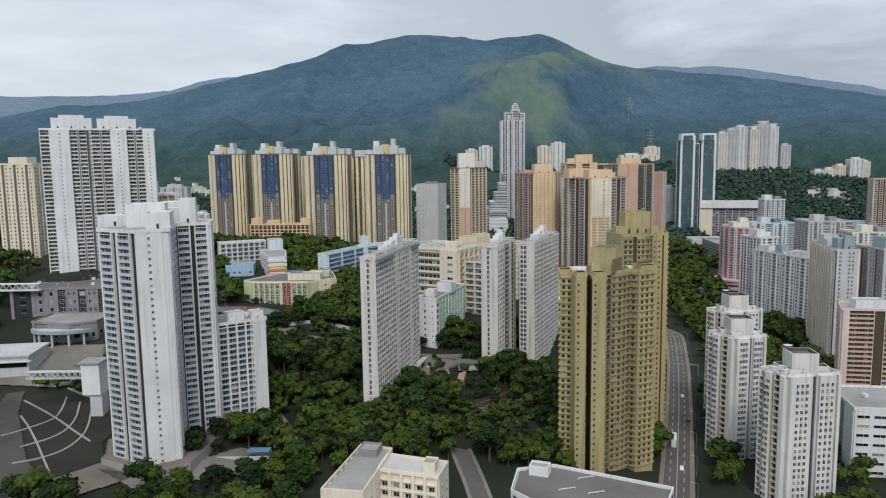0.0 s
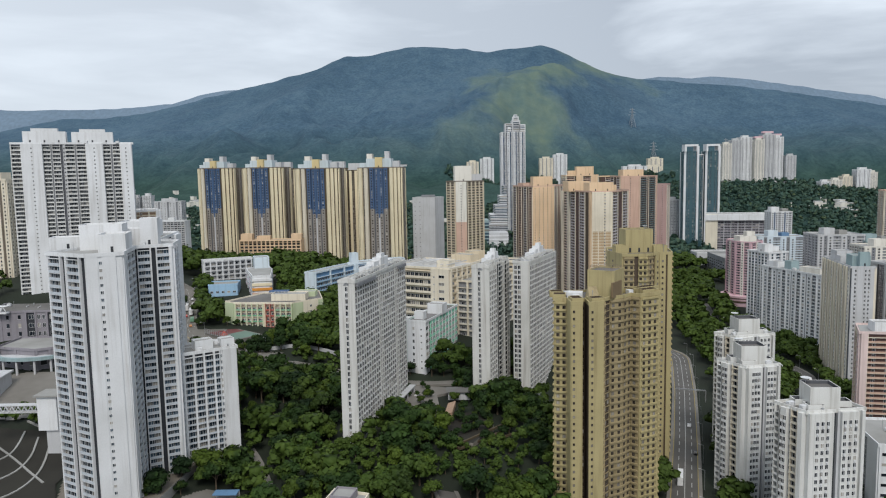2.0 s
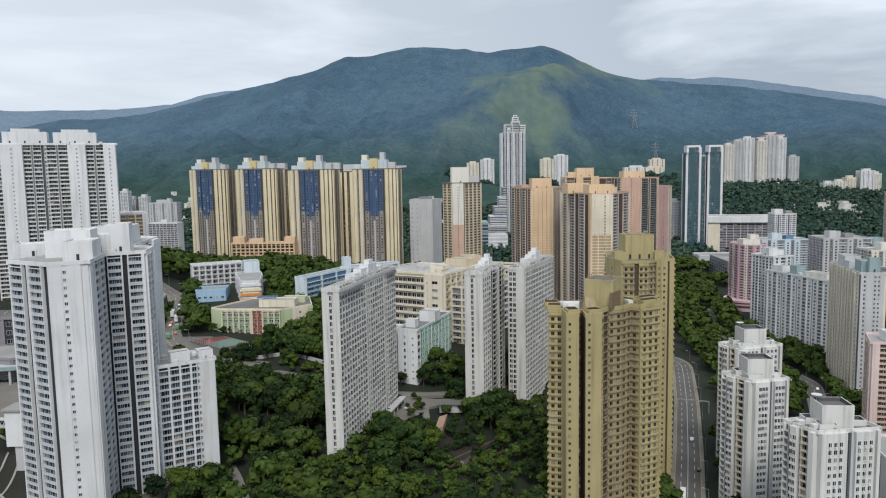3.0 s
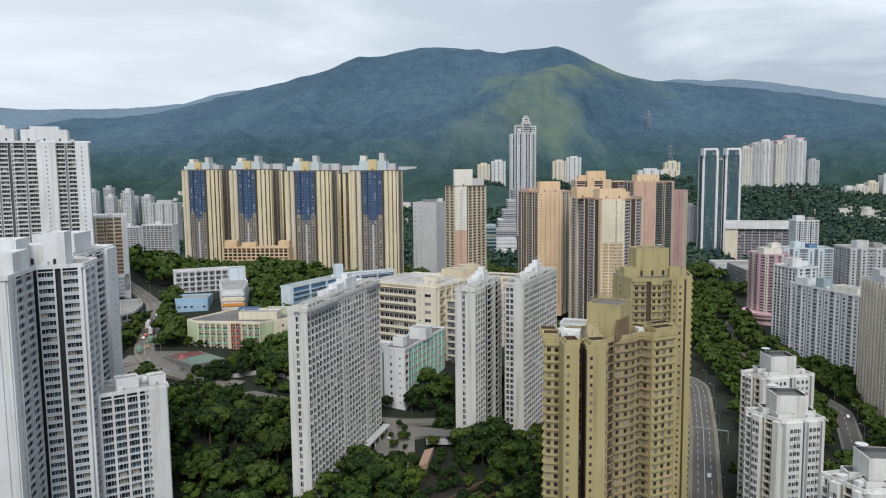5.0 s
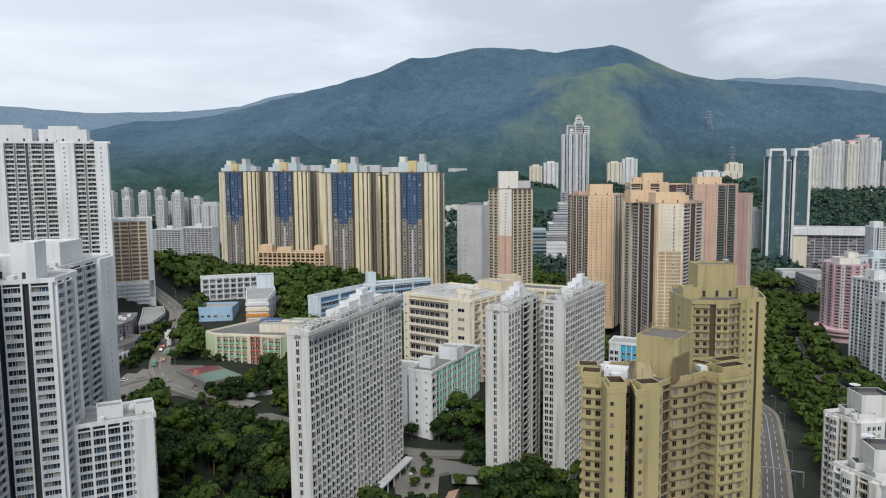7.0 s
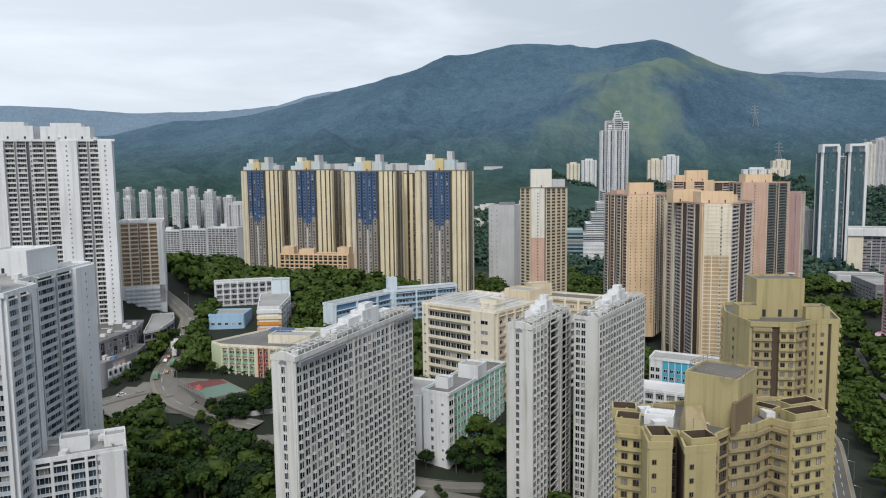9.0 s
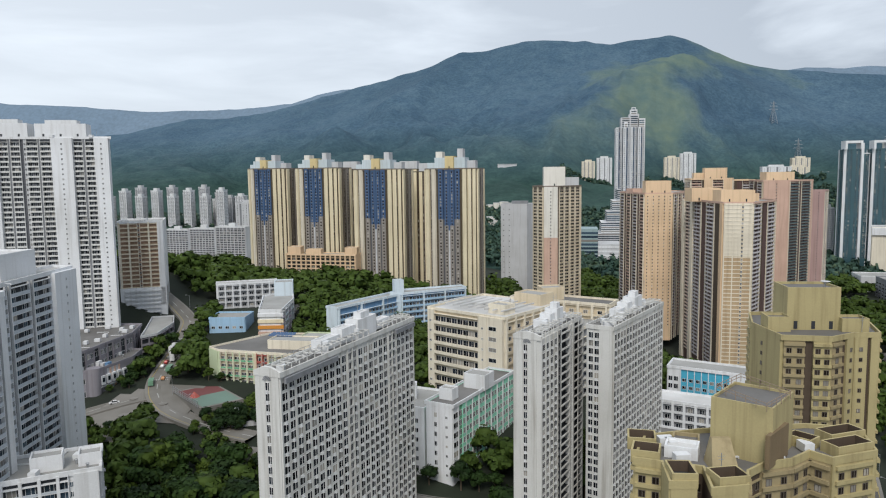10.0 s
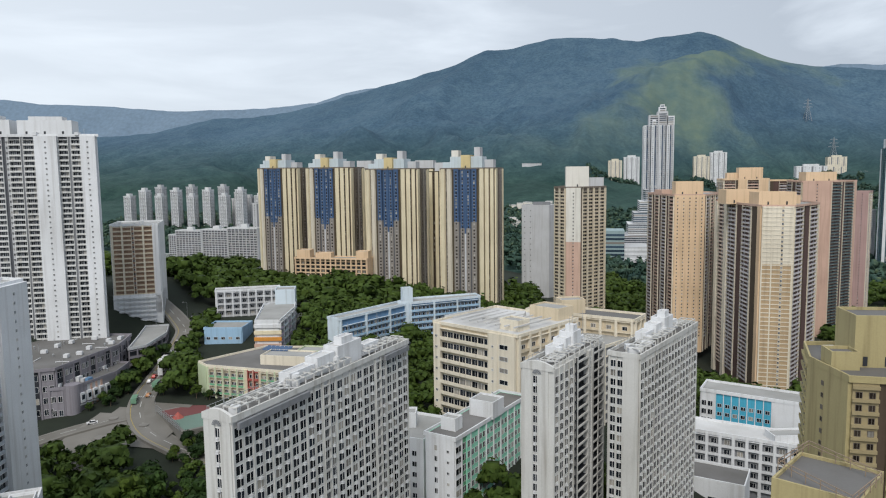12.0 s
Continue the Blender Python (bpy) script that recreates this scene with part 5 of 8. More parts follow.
ob, at, H = tower("data_block", "plain pale grey block with small square windows", "building", N1, -8, 89, [[lines(3, 0.3, PALE_GREY), lines(3, 0.3, PALE_GREY), col(4, 0.3, PALE_GREY), col(4, 0.3, PALE_GREY)], [col(1, 0.3, PALE_GREY)], [col(1, 0.3, PALE_GREY)], [lines(2, 0.3, PALE_GREY)] * 3],
                  core=PALE_GREY, fh=6.0, seed=58, parapet=PALE_GREY)
roof_box(ob, at, -15, 992, 89, 18, 10, 3, 0, GREY)

# ---------------------------------------------------------------- far towers
gl = [col(1.0, 1.6, WHITE, 1, 0.9, 1.4), col(0.8, 0.2, NAVY, 1, 1.9, 2.4), col(0.9, 1.2, PALE_GREY, 1, 1.2, 1.5), col(0.7, 0.1, SLATE, 1, 1.6, 2.4), col(1.3, 1.8, WHITE, 1, 1.3, 1.5), col(0.8, 0.2, NAVY, 1, 1.9, 2.4), col(1.0, 1.4, PALE_GREY, 1, 1.2, 1.5)]
G1 = [(121, 1470), (145, 1455), (171, 1470), (171, 1505), (121, 1505)]
ob, at, H = tower("skyscraper", "slender silver-white skyscraper with stepped crown", "skyscraper", G1, -12, 201, [gl, gl, gl, gl, gl], core=GREY, fh=3.2, glass=GLASS_BLUE, seed=61, parapet=PALE_GREY)
for x, y, z, w, d, h in ((138, 1482, 201, 17, 26, 17), (152, 1484, 201, 17, 26, 23), (165, 1484, 201, 12, 26, 15), (152, 1484, 224, 12, 14, 8), (152, 1484, 232, 7, 8, 4), (138, 1468, 201, 6, 5, 9)):
    crown = roof_box(ob, at, x, y, z, w, d, h, 0, WHITE if w < 16 else PALE_GREY, CONC, "crown_tier", 0)
    band = Shape()
    for k in range(int(h / 3.4)):
        band.box(-w * 0.36, w * 0.36, -d / 2 - 0.08, -d / 2 + 0.05, 1.0 + 3.4 * k, 2.9 + 3.4 * k, GLASS_BLUE)
    if band.f:
        part("crown_glazing", band, crown)
tier = Shape()
for k in range(6):
    tier.box(-70 + 9 * k, -20, -110 + 5 * k, -30, 18 * k, 18 * k + 17, PALE_GREY if k % 2 else WHITE)
    for j in range(5):
        tier.box(-70.3 + 9 * k, -20, -110.3 + 5 * k, -30, 18 * k + 2 + 3.2 * j, 18 * k + 3.6 + 3.2 * j, GLASS_BLUE)
part("stepped_terrace_wing", tier, ob, kind="stuff")
pod2 = Shape()
pod3 = Shape()
pod2.box(-90, -25, -170, -110, 0, 24, PALE_GREY)
pod3.box(-92, -60, -172, -120, 0, 48, PALE_TEAL)
for j in range(7):
    pod3.box(-92.3, -60, -172.3, -120, 4 + 6 * j, 7.4 + 6 * j, GLASS_BLUE)
for j in range(3):
    pod2.box(-60, -24.5, -170.4, -110, 4 + 7 * j, 7 + 7 * j, WHITE)
part("podium", pod2, ob, kind="stuff")
part("podium_wing", pod3, ob, kind="stuff")

tl = [col(1.2, 1.0, WHITE, 0, ), col(2.4, 0.4, TEAL, 2, 1.5, 1.9), col(1.2, 0.9, TEAL), col(2.4, 0.4, TEAL, 2, 1.5, 1.9)]
for x in (433.5, 471.5):
    HP = [(x, 1305), (x + 24, 1300), (x + 26, 1325), (x + 2, 1330)]
    ob, at, H = tower("apartment_tower", "slim teal-glass tower under a white portal frame", "apartment block", HP, -8, 152, [tl, tl, tl, tl], core=TEAL, fh=3.0, glass=GLASS_BLUE, group="teal towers", seed=62 + x, parapet=TEAL)
    pf = Shape()
    for a in (0.5, 21):
        pf.box(x + a - at.x, x + a + 3 - at.x, 1299 - at.y, 1316 - at.y, H, H + 9, WHITE)
    pf.box(x + 0.5 - at.x, x + 24 - at.x, 1299 - at.y, 1316 - at.y, H + 9, H + 12.5, WHITE)
    pf.box(x + 22 - at.x, x + 25.5 - at.x, 1298 - at.y, 1312 - at.y, -10, H + 9, WHITE)
    part("portal_frame", pf, ob, "white portal frame over the roof")
HP = [(457.5, 1310), (471.5, 1309), (471.5, 1330), (457.5, 1330)]
tower("apartment_tower", "recessed teal-glass link between twin towers", "apartment block", HP, -8, 146, [tl[1:], tl, tl, tl], core=TEAL, fh=3.0, glass=GLASS_BLUE, group="teal towers", seed=66)


def far_tower(x, y, w, d, z0, z1, m, seed, dark=GREY, label="pale grey housing tower on the far hillside", n=3, fh=2.9, group="far towers"):
    z0 = min(z0, land(x, y) - 1.0)
    f = []
    for i in range(n):
        f += [col(1.6, 1.0, m, 1, 1.0, 1.3), col(0.7, 0.0), col(1.2, 0.5, m, 1, 1.0, 1.2)]
    ob, at, H = tower("apartment_tower", label, "apartment block", [(x - w / 2, y), (x + w / 2, y), (x + w / 2, y + d), (x - w / 2, y + d)], z0, z1, [f, f, [dots(4, 0.3, m)] * 2, f],
                      core=dark, fh=fh, group=group, seed=seed, parapet=m)
    roof_box(ob, at, x, y + d / 2, z1, w * 0.5, d * 0.5, 5, 0, m)


for i, (x, z1, w) in enumerate(((804, 190, 26), (834, 200, 30), (864, 208, 34), (895, 200, 28), (925, 214, 36), (955, 207, 30))):
    far_tower(x, 2050 + 8 * (i % 3), w, 30, 74, z1, (WHITE_WARM, PALE_GREY, WHITE)[i % 3], 70 + i, label="clustered white and pink towers on the far hill")
    if i > 2:
        roofp = thing("roof_crown", "pink stepped roof crown on a far tower", "roof", x, 2058 + 8 * (i % 3), z1 + 5)
        s = Shape()
        s.prism([(-w * 0.4, 0), (w * 0.4, 0), (w * 0.4, 14), (-w * 0.4, 14)], 0, 5, PINK)
        part("crown", s, roofp)
far_tower(987, 2055, 30, 24, 74, 154, PALE_GREY, 77)
far_tower(435, 1360, 20, 20, -10, 64, PALE_GREY, 78)
for i, (x, y, w, z0, z1) in enumerate(((100, 2400, 40, 95, 158), (148, 2410, 46, 95, 168), (372, 2600, 48, 130, 170), (424, 2610, 50, 130, 182), (735, 2500, 52, 110, 160), (585, 2200, 74, 90, 133), (680, 2350, 60, 90, 132))):
    far_tower(x, y, w, 24, z0, z1, (CREAM_PALE, WHITE)[i % 2], 80 + i, label="cream housing block among the far trees", fh=3.2)
for i, (x, w, z1) in enumerate(((1005, 26, 82), (1034, 30, 86), (1062, 26, 95), (1104, 38, 112), (1130, 20, 104))):
    far_tower(x, 1900, w, 24, 26, z1, (WHITE, WHITE_WARM, CREAM_PALE)[i % 3], 90 + i, label="cream hillside housing block", fh=3.0)
for i in range(15):
    far_tower(-930 + 18.5 * i, 1550 + 30 * (i % 2), 17, 20, 5, 86 + 6 * ((i * 5) % 4), (WHITE, PALE_GREY)[i % 2], 100 + i, label="pale grey housing tower in a distant cluster")
for i in range(3):
    far_tower(-705 + 26 * i, 1600, 20, 22, 5, 78 + 3 * i, (WHITE, PALE_GREY)[i % 2], 110 + i, label="pale grey housing tower in a distant cluster")
for i, (x, y, w, z1) in enumerate(((-412, 1000, 36, 60), (-354, 960, 40, 65), (-460, 1020, 38, 57), (-500, 1060, 30, 48), (-440, 900, 40, 40))):
    f = [col(0.4, 0.9, PALE_GREY)] + [col(2.4, 0.8, PALE_GREY, 2, 1.4, 1.5, "balcony"), col(0.2, 0.8, PALE_GREY)] * 8
    ob, at, H = tower("housing_block", "long grey housing slab with gallery corridors", "apartment block", [(x - w / 2, y), (x + w / 2, y - 4), (x + w / 2 + 2, y + 12), (x - w / 2, y + 16)], 6, z1, [f, [col(1, 0.3, WHITE)], f, [col(1, 0.3, WHITE)]],
                      core=GREY, seed=115 + i, group="grey slabs", parapet=WHITE)
    roof_box(ob, at, x, y + 6, z1, 8, 6, 4, 0, WHITE)
far_tower(-335, 560, 30, 26, 36, 122, CREAM_PALE, 120, TAUPE, "cream housing tower at the edge of the estate", 3, group="")
far_tower(-458, 800, 22, 22, 20, 109, WHITE, 121, group="")
far_tower(-352, 622, 20, 20, 36, 84, STRIPE, 122, OCHRE, "straw-yellow housing block with balconies", 2, group="")
far_tower(-490, 1300, 50, 24, 0, 80, PALE_GREY, 123, group="")

# ---------------------------------------------------------------- eastern town
LP = [(438, 1205), (537, 1183), (550, 1215), (451, 1240)]
ob, at, H = tower("hospital_block", "large white-framed block with dark glazed front", "building", LP, -28, 46, [[col(2.8, 2.6, CREAM_PALE)] + [col(1.5, 0.3, LILAC_GREY, 2, 4.6, 1.5), col(0.12, 0.6, PALE_GREY)] * 7 + [col(1.0, 2.6, CREAM_PALE)], [col(1, 0.4, WHITE)], [col(1, 0.4, WHITE)], [col(1, 0.4, CREAM_PALE)]],
                  core=DARK_GREY, fh=4.2, seed=130, parapet=WHITE, top_blank=10)
lid = Shape()
P3, Q3 = Vector(LP[0]) - at.to_2d(), Vector(LP[1]) - at.to_2d()
e3 = (Q3 - P3).normalized()
lid.slab(P3, e3, Vector((e3.y, -e3.x)), 0, 122, 0.2, 2.4, H - 10, H - 0.4, WHITE)
part("fascia", lid, ob)
ob, at, H = tower("car_park", "low grey multi-storey podium beside trees", "car park", [(395, 1010), (455, 990), (470, 1080), (400, 1090)], -28, -4, [[col(1, 0.6, GREY, 8, 5, 1.6)]] * 4, core=DARK_GREY, fh=4, seed=131, parapet=GREY)
ob, at, H = tower("footbridge_hall", "pale flat-roofed station hall", "station", [(395, 1120), (450, 1115), (452, 1150), (397, 1155)], -28, -8, [[col(1, 0.4, PALE_GREY, 6, 4, 3)]] * 4, core=GREY, fh=8, seed=132)
pk = [col(2.6, 1.0, PINK, 1, 1.6, 1.7, "balcony", m2=PINK, rail=1.1, sill=0.5), col(1.4, 1.3, WHITE_WARM, 1, 0.9, 1.2), col(2.6, 1.0, PINK, 1, 1.6, 1.7, "balcony", m2=PINK, rail=1.1, sill=0.5), col(1.2, 1.3, PINK)]
PK = [(318, 812), (320, 790), (332, 776), (350, 790), (348, 818), (326, 824)]
ob, at, H = tower("apartment_tower", "pink tiled block with rounded base", "apartment block", PK, -27, 42, [pk, pk, pk, pk, pk, pk], core=LILAC_GREY, seed=133, parapet=PINK, group="eastern blocks")
roof_box(ob, at, 334, 800, 42, 18, 16, 5, 0, WHITE_WARM)
roof_box(ob, at, 341, 806, 42, 9, 9, 9, 0, WHITE_WARM, CONC, "lift_tower", 1)
rd = Shape()
rd.tube(334 - at.x, 800 - at.y, 0, 11, 24, PINK, 24)
rd.tube(334 - at.x, 800 - at.y, 4, 6, 24.4, BROWN, 24)
rd.tube(334 - at.x, 800 - at.y, 8, 9, 24.4, BROWN, 24)
part("round_podium", rd, ob)
yw = [col(0.5, 0.9, WHITE)] + [col(2.0, 0.3, WHITE, 1, 2.0, 1.75), col(0.3, 0.8, WHITE), col(2.0, 0.7, WHITE, 1, 1.8, 1.8, "balcony", m2=WHITE, rail=0.7), col(0.3, 0.8, WHITE), col(2.0, 0.3, WHITE, 1, 2.0, 1.75), col(0.4, 0.2, GREY)] * 4
YA = [(287, 652), (305, 583), (326, 589), (308, 658)]
ob, at, H = tower("apartment_slab", "long white estate slab with close windows and bay ribs", "apartment block", YA, -27, 34.6, [yw, yw[:7], yw, yw[:7]], core=SLATE, fine=(0,), glass=GLASS_BLUE, seed=134, parapet=WHITE, group="eastern blocks")
for x, y, w, d, h, m in ((297, 645, 14, 9, 4.5, WHITE), (302, 628, 8, 8, 6.5, PALE_TEAL), (309, 604, 22, 9, 3.6, WHITE_WARM), (314, 592, 8, 8, 5.2, WHITE)):
    roof_box(ob, at, x, y, 34.6, w, d, h, -75, m)
roof_clutter(ob, at, YA, 34.6, 137, 8)
YB = [(301, 716), (309, 688), (332, 696), (324, 724)]
ob, at, H = tower("apartment_tower", "white stepped tower with arched roof rooms", "apartment block", YB, -27, 41, [yw[:13], yw[:7], yw[:13], yw[:7]], core=SLATE, glass=GLASS_BLUE, seed=138, parapet=WHITE, group="eastern blocks")
roof_box(ob, at, 313, 704, 41, 10, 9, 7, -75, WHITE, CONC, "lift_tower", 1)
roof_box(ob, at, 322, 708, 41, 8, 8, 4, -75, WHITE)
YC = [(283, 545), (270, 486), (286.5, 483), (299, 543)]
yc = [col(0.9, 1.7, CREAM_PALE), col(1.2, 0.2, TAUPE, 1, 1.6, 1.8), col(0.9, 1.7, CREAM_PALE), col(1.3, 0.7, WHITE_WARM, 1, 1.3, 1.6), col(0.8, 0.1, SLATE)] * 5
ob, at, H = tower("apartment_slab", "cream and grey estate slab with upright ribs", "apartment block", YC, -27, 55, [yc, [col(2.2, 0.9, PALE_GREY, 1, 1.1, 1.4), col(1.4, 0.9, PALE_GREY), col(2.2, 0.9, PALE_GREY, 2, 1.0, 1.4), col(1.0, 0.9, PALE_GREY)], yc, yc[:10]], core=TAUPE, fine=(0, 1), seed=135, parapet=PALE_GREY, group="eastern blocks", budget=200)
for x, y, w, d, h, m in ((282, 497, 11, 12, 6.5, PALE_TEAL), (284, 515, 10, 10, 4.0, PALE_GREY), (289, 530, 10, 14, 6.0, PALE_GREY), (281, 489, 6, 4, 9.0, PALE_TEAL)):
    roof_box(ob, at, x, y, 55, w, d, h, -12, m, CONC, "lift_tower", 1)
roof_clutter(ob, at, YC, 55, 237, 8)
YD = [(294, 506), (298, 477), (348, 470), (352, 508)]
yd = [col(0.6, 0.9, PALE_GREY), col(2.2, 0.3, PALE_GREY, 2, 1.0, 1.5), col(0.7, 0.1, SLATE), col(2.2, 0.5, LILAC_GREY, 2, 1.0, 1.5)] * 4
ob, at, H = tower("apartment_slab", "lilac-grey estate slab with rows of dark windows", "apartment block", YD, -27, 56, [yd[:8], yd, yd[:8], yd[:8]], core=SLATE, fine=(0, 1), seed=136, parapet=PALE_GREY, group="eastern blocks", budget=120)
roof_box(ob, at, 308, 490, 56, 12, 12, 7, 8, PALE_TEAL, CONC, "lift_tower", 2)
roof_box(ob, at, 328, 488, 56, 16, 14, 6, 8, PALE_GREY)
for i, (x, y, w, d, z1, m, lb) in enumerate(((400, 860, 52, 20, 40, SKYBLUE, "pale blue town block with rooftop rooms"), (448, 850, 40, 20, 36, PALE_GREY, "grey town block with rooftop rooms"),
                                          (415, 760, 46, 30, 50, PALE_GREY, "grey-green town block with stepped roof"), (452, 748, 34, 30, 44, PALE_TEAL, "pale teal town block with stepped roof"),
                                          (485, 1040, 28, 22, 58, WHITE, "white and navy striped tower"), (430, 700, 50, 24, 44, WHITE_WARM, "cream town block with rooftop clutter"), (500, 690, 50, 30, 30, PALE_GREY, "grey town block with rooftop clutter"),
                                          (385, 640, 40, 30, 30, PALE_GREY, "grey town block with rooftop clutter"), (440, 600, 46, 30, 34, WHITE_WARM, "cream town block with rooftop clutter"), (480, 880, 40, 22, 30, WHITE_WARM, "cream town block with rooftop clutter"))):
    f = [col(1, 0.8, m, 1, 1.6, 1.5), col(0.6, 0.2, NAVY if m is WHITE else GREY, 1, 0.8, 1.3), col(1, 0.8, m, 1, 1.6, 1.5), col(1.4, 0.5, m, 1, 1.3, 1.4, "balcony")] * 2
    pp = [(x - w / 2, y), (x + w / 2, y - 6), (x + w / 2 + 3, y + d), (x - w / 2 + 3, y + d + 6)]
    ob, at, H = tower("apartment_block", lb, "apartment block", pp, -27, z1, [f, f, f, f], core=GREY, seed=140 + i, parapet=m, group="eastern blocks")
    roof_box(ob, at, x - 6, y + d / 2, z1, 12, 9, 6, 5, m)
    roof_box(ob, at, x + 9, y + d / 2, z1, 9, 8, 3.5, 5, BLUE if i in (0, 1) else CONC)
    roof_clutter(ob, at, pp, z1, 150 + i, 5)
ob, at, H = tower("apartment_tower", "salmon and cream tower at the town edge", "apartment block", [(548, 905), (572, 900), (580, 925), (555, 930)], -20, 90, [side1, side1, side1, side1], core=PLUM, seed=160, parapet=SALMON)
P9 = [(239, 424), (228.5, 402), (276, 393), (286, 416)]
pr = [col(1, 1.2, PALE_PINK), rows(4, SALMON), col(1.6, 0.2, BROWN), rows(4, SALMON), col(1, 1.2, PALE_PINK), col(2, 0.8, PALE_PINK, 1, 0.8, 1.0)]
ob, at, H = tower("apartment_block", "pink and brown apartment block with white roof rooms", "apartment block", P9, -27, 31.5, [pr, pr, pr, pr], core=PLUM, fine=(0, 1), seed=161, parapet=PALE_PINK, group="eastern blocks", budget=200)
roof_box(ob, at, 247, 407, 31.5, 16, 9, 4.5, -10, WHITE)
OF = [(192, 345), (186, 312), (236, 303), (242, 338)]
ribbon = [col(1, 0.6, WHITE, 7, 5.2, 1.3, sill=1.4, ledge=None)]
ob, at, H = tower("office_block", "white office block with dark ribbon windows", "office", OF, -27, 5, [[col(3, 0.6, WHITE), col(1, 0.1, GREY, 1, 1.4, 2.6), col(2, 0.6, WHITE)], ribbon, ribbon, ribbon], core=DARK_GREY, fh=4.4, fine=(0, 1), seed=162, parapet=WHITE, ac=0)
roof_clutter(ob, at, OF, 5, 163, 12)

# ---------------------------------------------------------------- schools


def corridor(k, m, rail, w=3.0, n=1, ww=2.2, wh=1.7):
    out = [col(0.5, 1.3, m)]
    for i in range(k):
        out += [col(w, 1.2, m, n, ww, wh, "balcony", m2=rail, rail=1.1, sill=1.0), col(0.35, 1.3, m)]
    return out


def school(label, pts, z0, z1, fac, core, seed, roof=CONC, fh=3.7, fine=(0, 1), par=None, budget=60):
    return tower("school_block", label, "school", pts, z0, z1, fac, core=core, roof=roof, fh=fh, fine=fine, seed=seed, parapet=par, budget=budget, ac=0.0, group="school blocks")


VP = [(-31, 520), (10.7, 495.5), (35, 536), (-7, 562)]
ob, at, H = school("cream school block with long open galleries", VP, 10, 57, [[col(3, 1.6, CREAM_PALE, 1, 1.2, 1.0)] + [col(22, 1.6, CREAM_PALE, 8, 3.0, 2.9, "balcony", m2=CREAM_PALE, rail=1.5, sill=0.6)] + [col(4, 1.8, CREAM_PALE, 1, 0.9, 0.9), col(5, 1.6, CREAM_PALE, 1, 4.2, 1.8), col(2, 1.8, CREAM_PALE)],
                   corridor(6, CREAM_PALE, CREAM), corridor(5, CREAM_PALE, CREAM), corridor(5, CREAM_PALE, CREAM)], CREAM, 170, CONC_PALE, 5.0, par=CREAM_PALE)
vs = Shape()
for k in range(9):
    a = Vector((-25 + 4.2 * k - at.x, 523 - 2.5 * k - at.y))
    vs.beam((a.x, a.y, H + 2.4), (a.x + 14, a.y + 23, H + 2.4), 0.3, CONC_PALE)
vs.box(-10, 8, -4, 14, H, H + 2.2, CONC_PALE)
part("roof_canopy", vs, ob, "bright ribbed roof canopy")
roof_box(ob, at, 8, 512, 57, 10, 8, 4, -31, CREAM_PALE)
roof_box(ob, at, 22, 540, 57, 16, 12, 5, -31, CREAM)
VB = [(8, 560), (60, 540), (66, 556), (14, 577)]
ob, at, H = school("cream school wing behind the gallery block", VB, 10, 56, [corridor(7, CREAM_PALE, CREAM), corridor(2, CREAM_PALE, CREAM), corridor(5, CREAM_PALE, CREAM), None], CREAM, 171, CONC_DARK, 5.0, (0,), CREAM_PALE)
roof_box(ob, at, 30, 560, 56, 12, 10, 6, 20, CREAM)
VC = [(8, 508), (30, 496), (62, 545), (40, 556)]
school("pale cream school link with stacked galleries", VC, 10, 48, [corridor(3, CREAM_PALE, WHITE_WARM), corridor(6, CREAM_PALE, WHITE_WARM), None, None], GREY, 172, CONC, 4.2, (0,), CREAM_PALE)
WP = rect(-4.3, 440.5, 20.5, 13.2, 56.4)
mint_bays = [col(2.2, 0.5, MINT, 1, 1.6, 2.2)] + [col(0.4, 0.7, WHITE), col(2.2, 0.3, MINT, 1, 1.7, 2.0), col(2.2, 0.3, MINT, 1, 1.7, 2.0)] * 8
ob, at, H = school("white and mint-green school block with square windows", WP, 4, 33.4, [[col(3, 0.5, WHITE), col(1, 0.3, WHITE, 1, 1.6, 1.8), col(3, 0.5, WHITE), col(1.2, 0.4, WHITE, 1, 0.9, 0.9), col(1.5, 0.5, WHITE)],
                   [col(3, 0.3, WHITE, 1, 3.4, 2.2), col(0.6, 0.6, WHITE), col(2.4, 0.2, GREEN, 1, 2.2, 2.2)] + mint_bays, mint_bays, mint_bays], WHITE, 173, CONC_DARK, 3.9, (0, 1), WHITE, 160)
roof_box(ob, at, 2, 470, 33.4, 10, 9, 5.5, -20, WHITE)
roof_box(ob, at, -8, 452, 33.4, 6, 5, 4, -20, WHITE)
WL = [(-46, 452), (-17, 446), (-10, 470), (-40, 478)]
ob, at, H = school("low white school wing with a green roof terrace", WL, 4, 30, [[col(1, 0.4, WHITE, 4, 1.7, 1.8)], None, None, [col(1, 0.4, WHITE, 4, 1.7, 1.8)]], WHITE, 174, CONC, 3.9, (0,), WHITE)
roof_box(ob, at, -28, 462, 30, 9, 7, 5, 10, WHITE)
UP = [(-102.5, 574), (-93, 570), (-66, 624), (-75, 630)]
ublue = [col(0.5, 1.3, SKYBLUE)] + [col(12, 1.2, SKYBLUE, 6, 1.8, 1.7, "balcony", m2=HALL_BLUE, rail=1.2, sill=1.0), col(0.4, 1.3, SKYBLUE)] * 3
ob, at, H = school("pale blue school wing with blue gallery rails", UP, 16, 46, [[col(1, 0.6, SKYBLUE)], ublue, [col(1, 0.5, SKYBLUE)], ublue], BLUE, 175, CONC, 3.7, (1,), SKYBLUE)
UQ = [(-75, 621), (-66, 617), (-28, 646), (-33, 656), (-72, 632)]
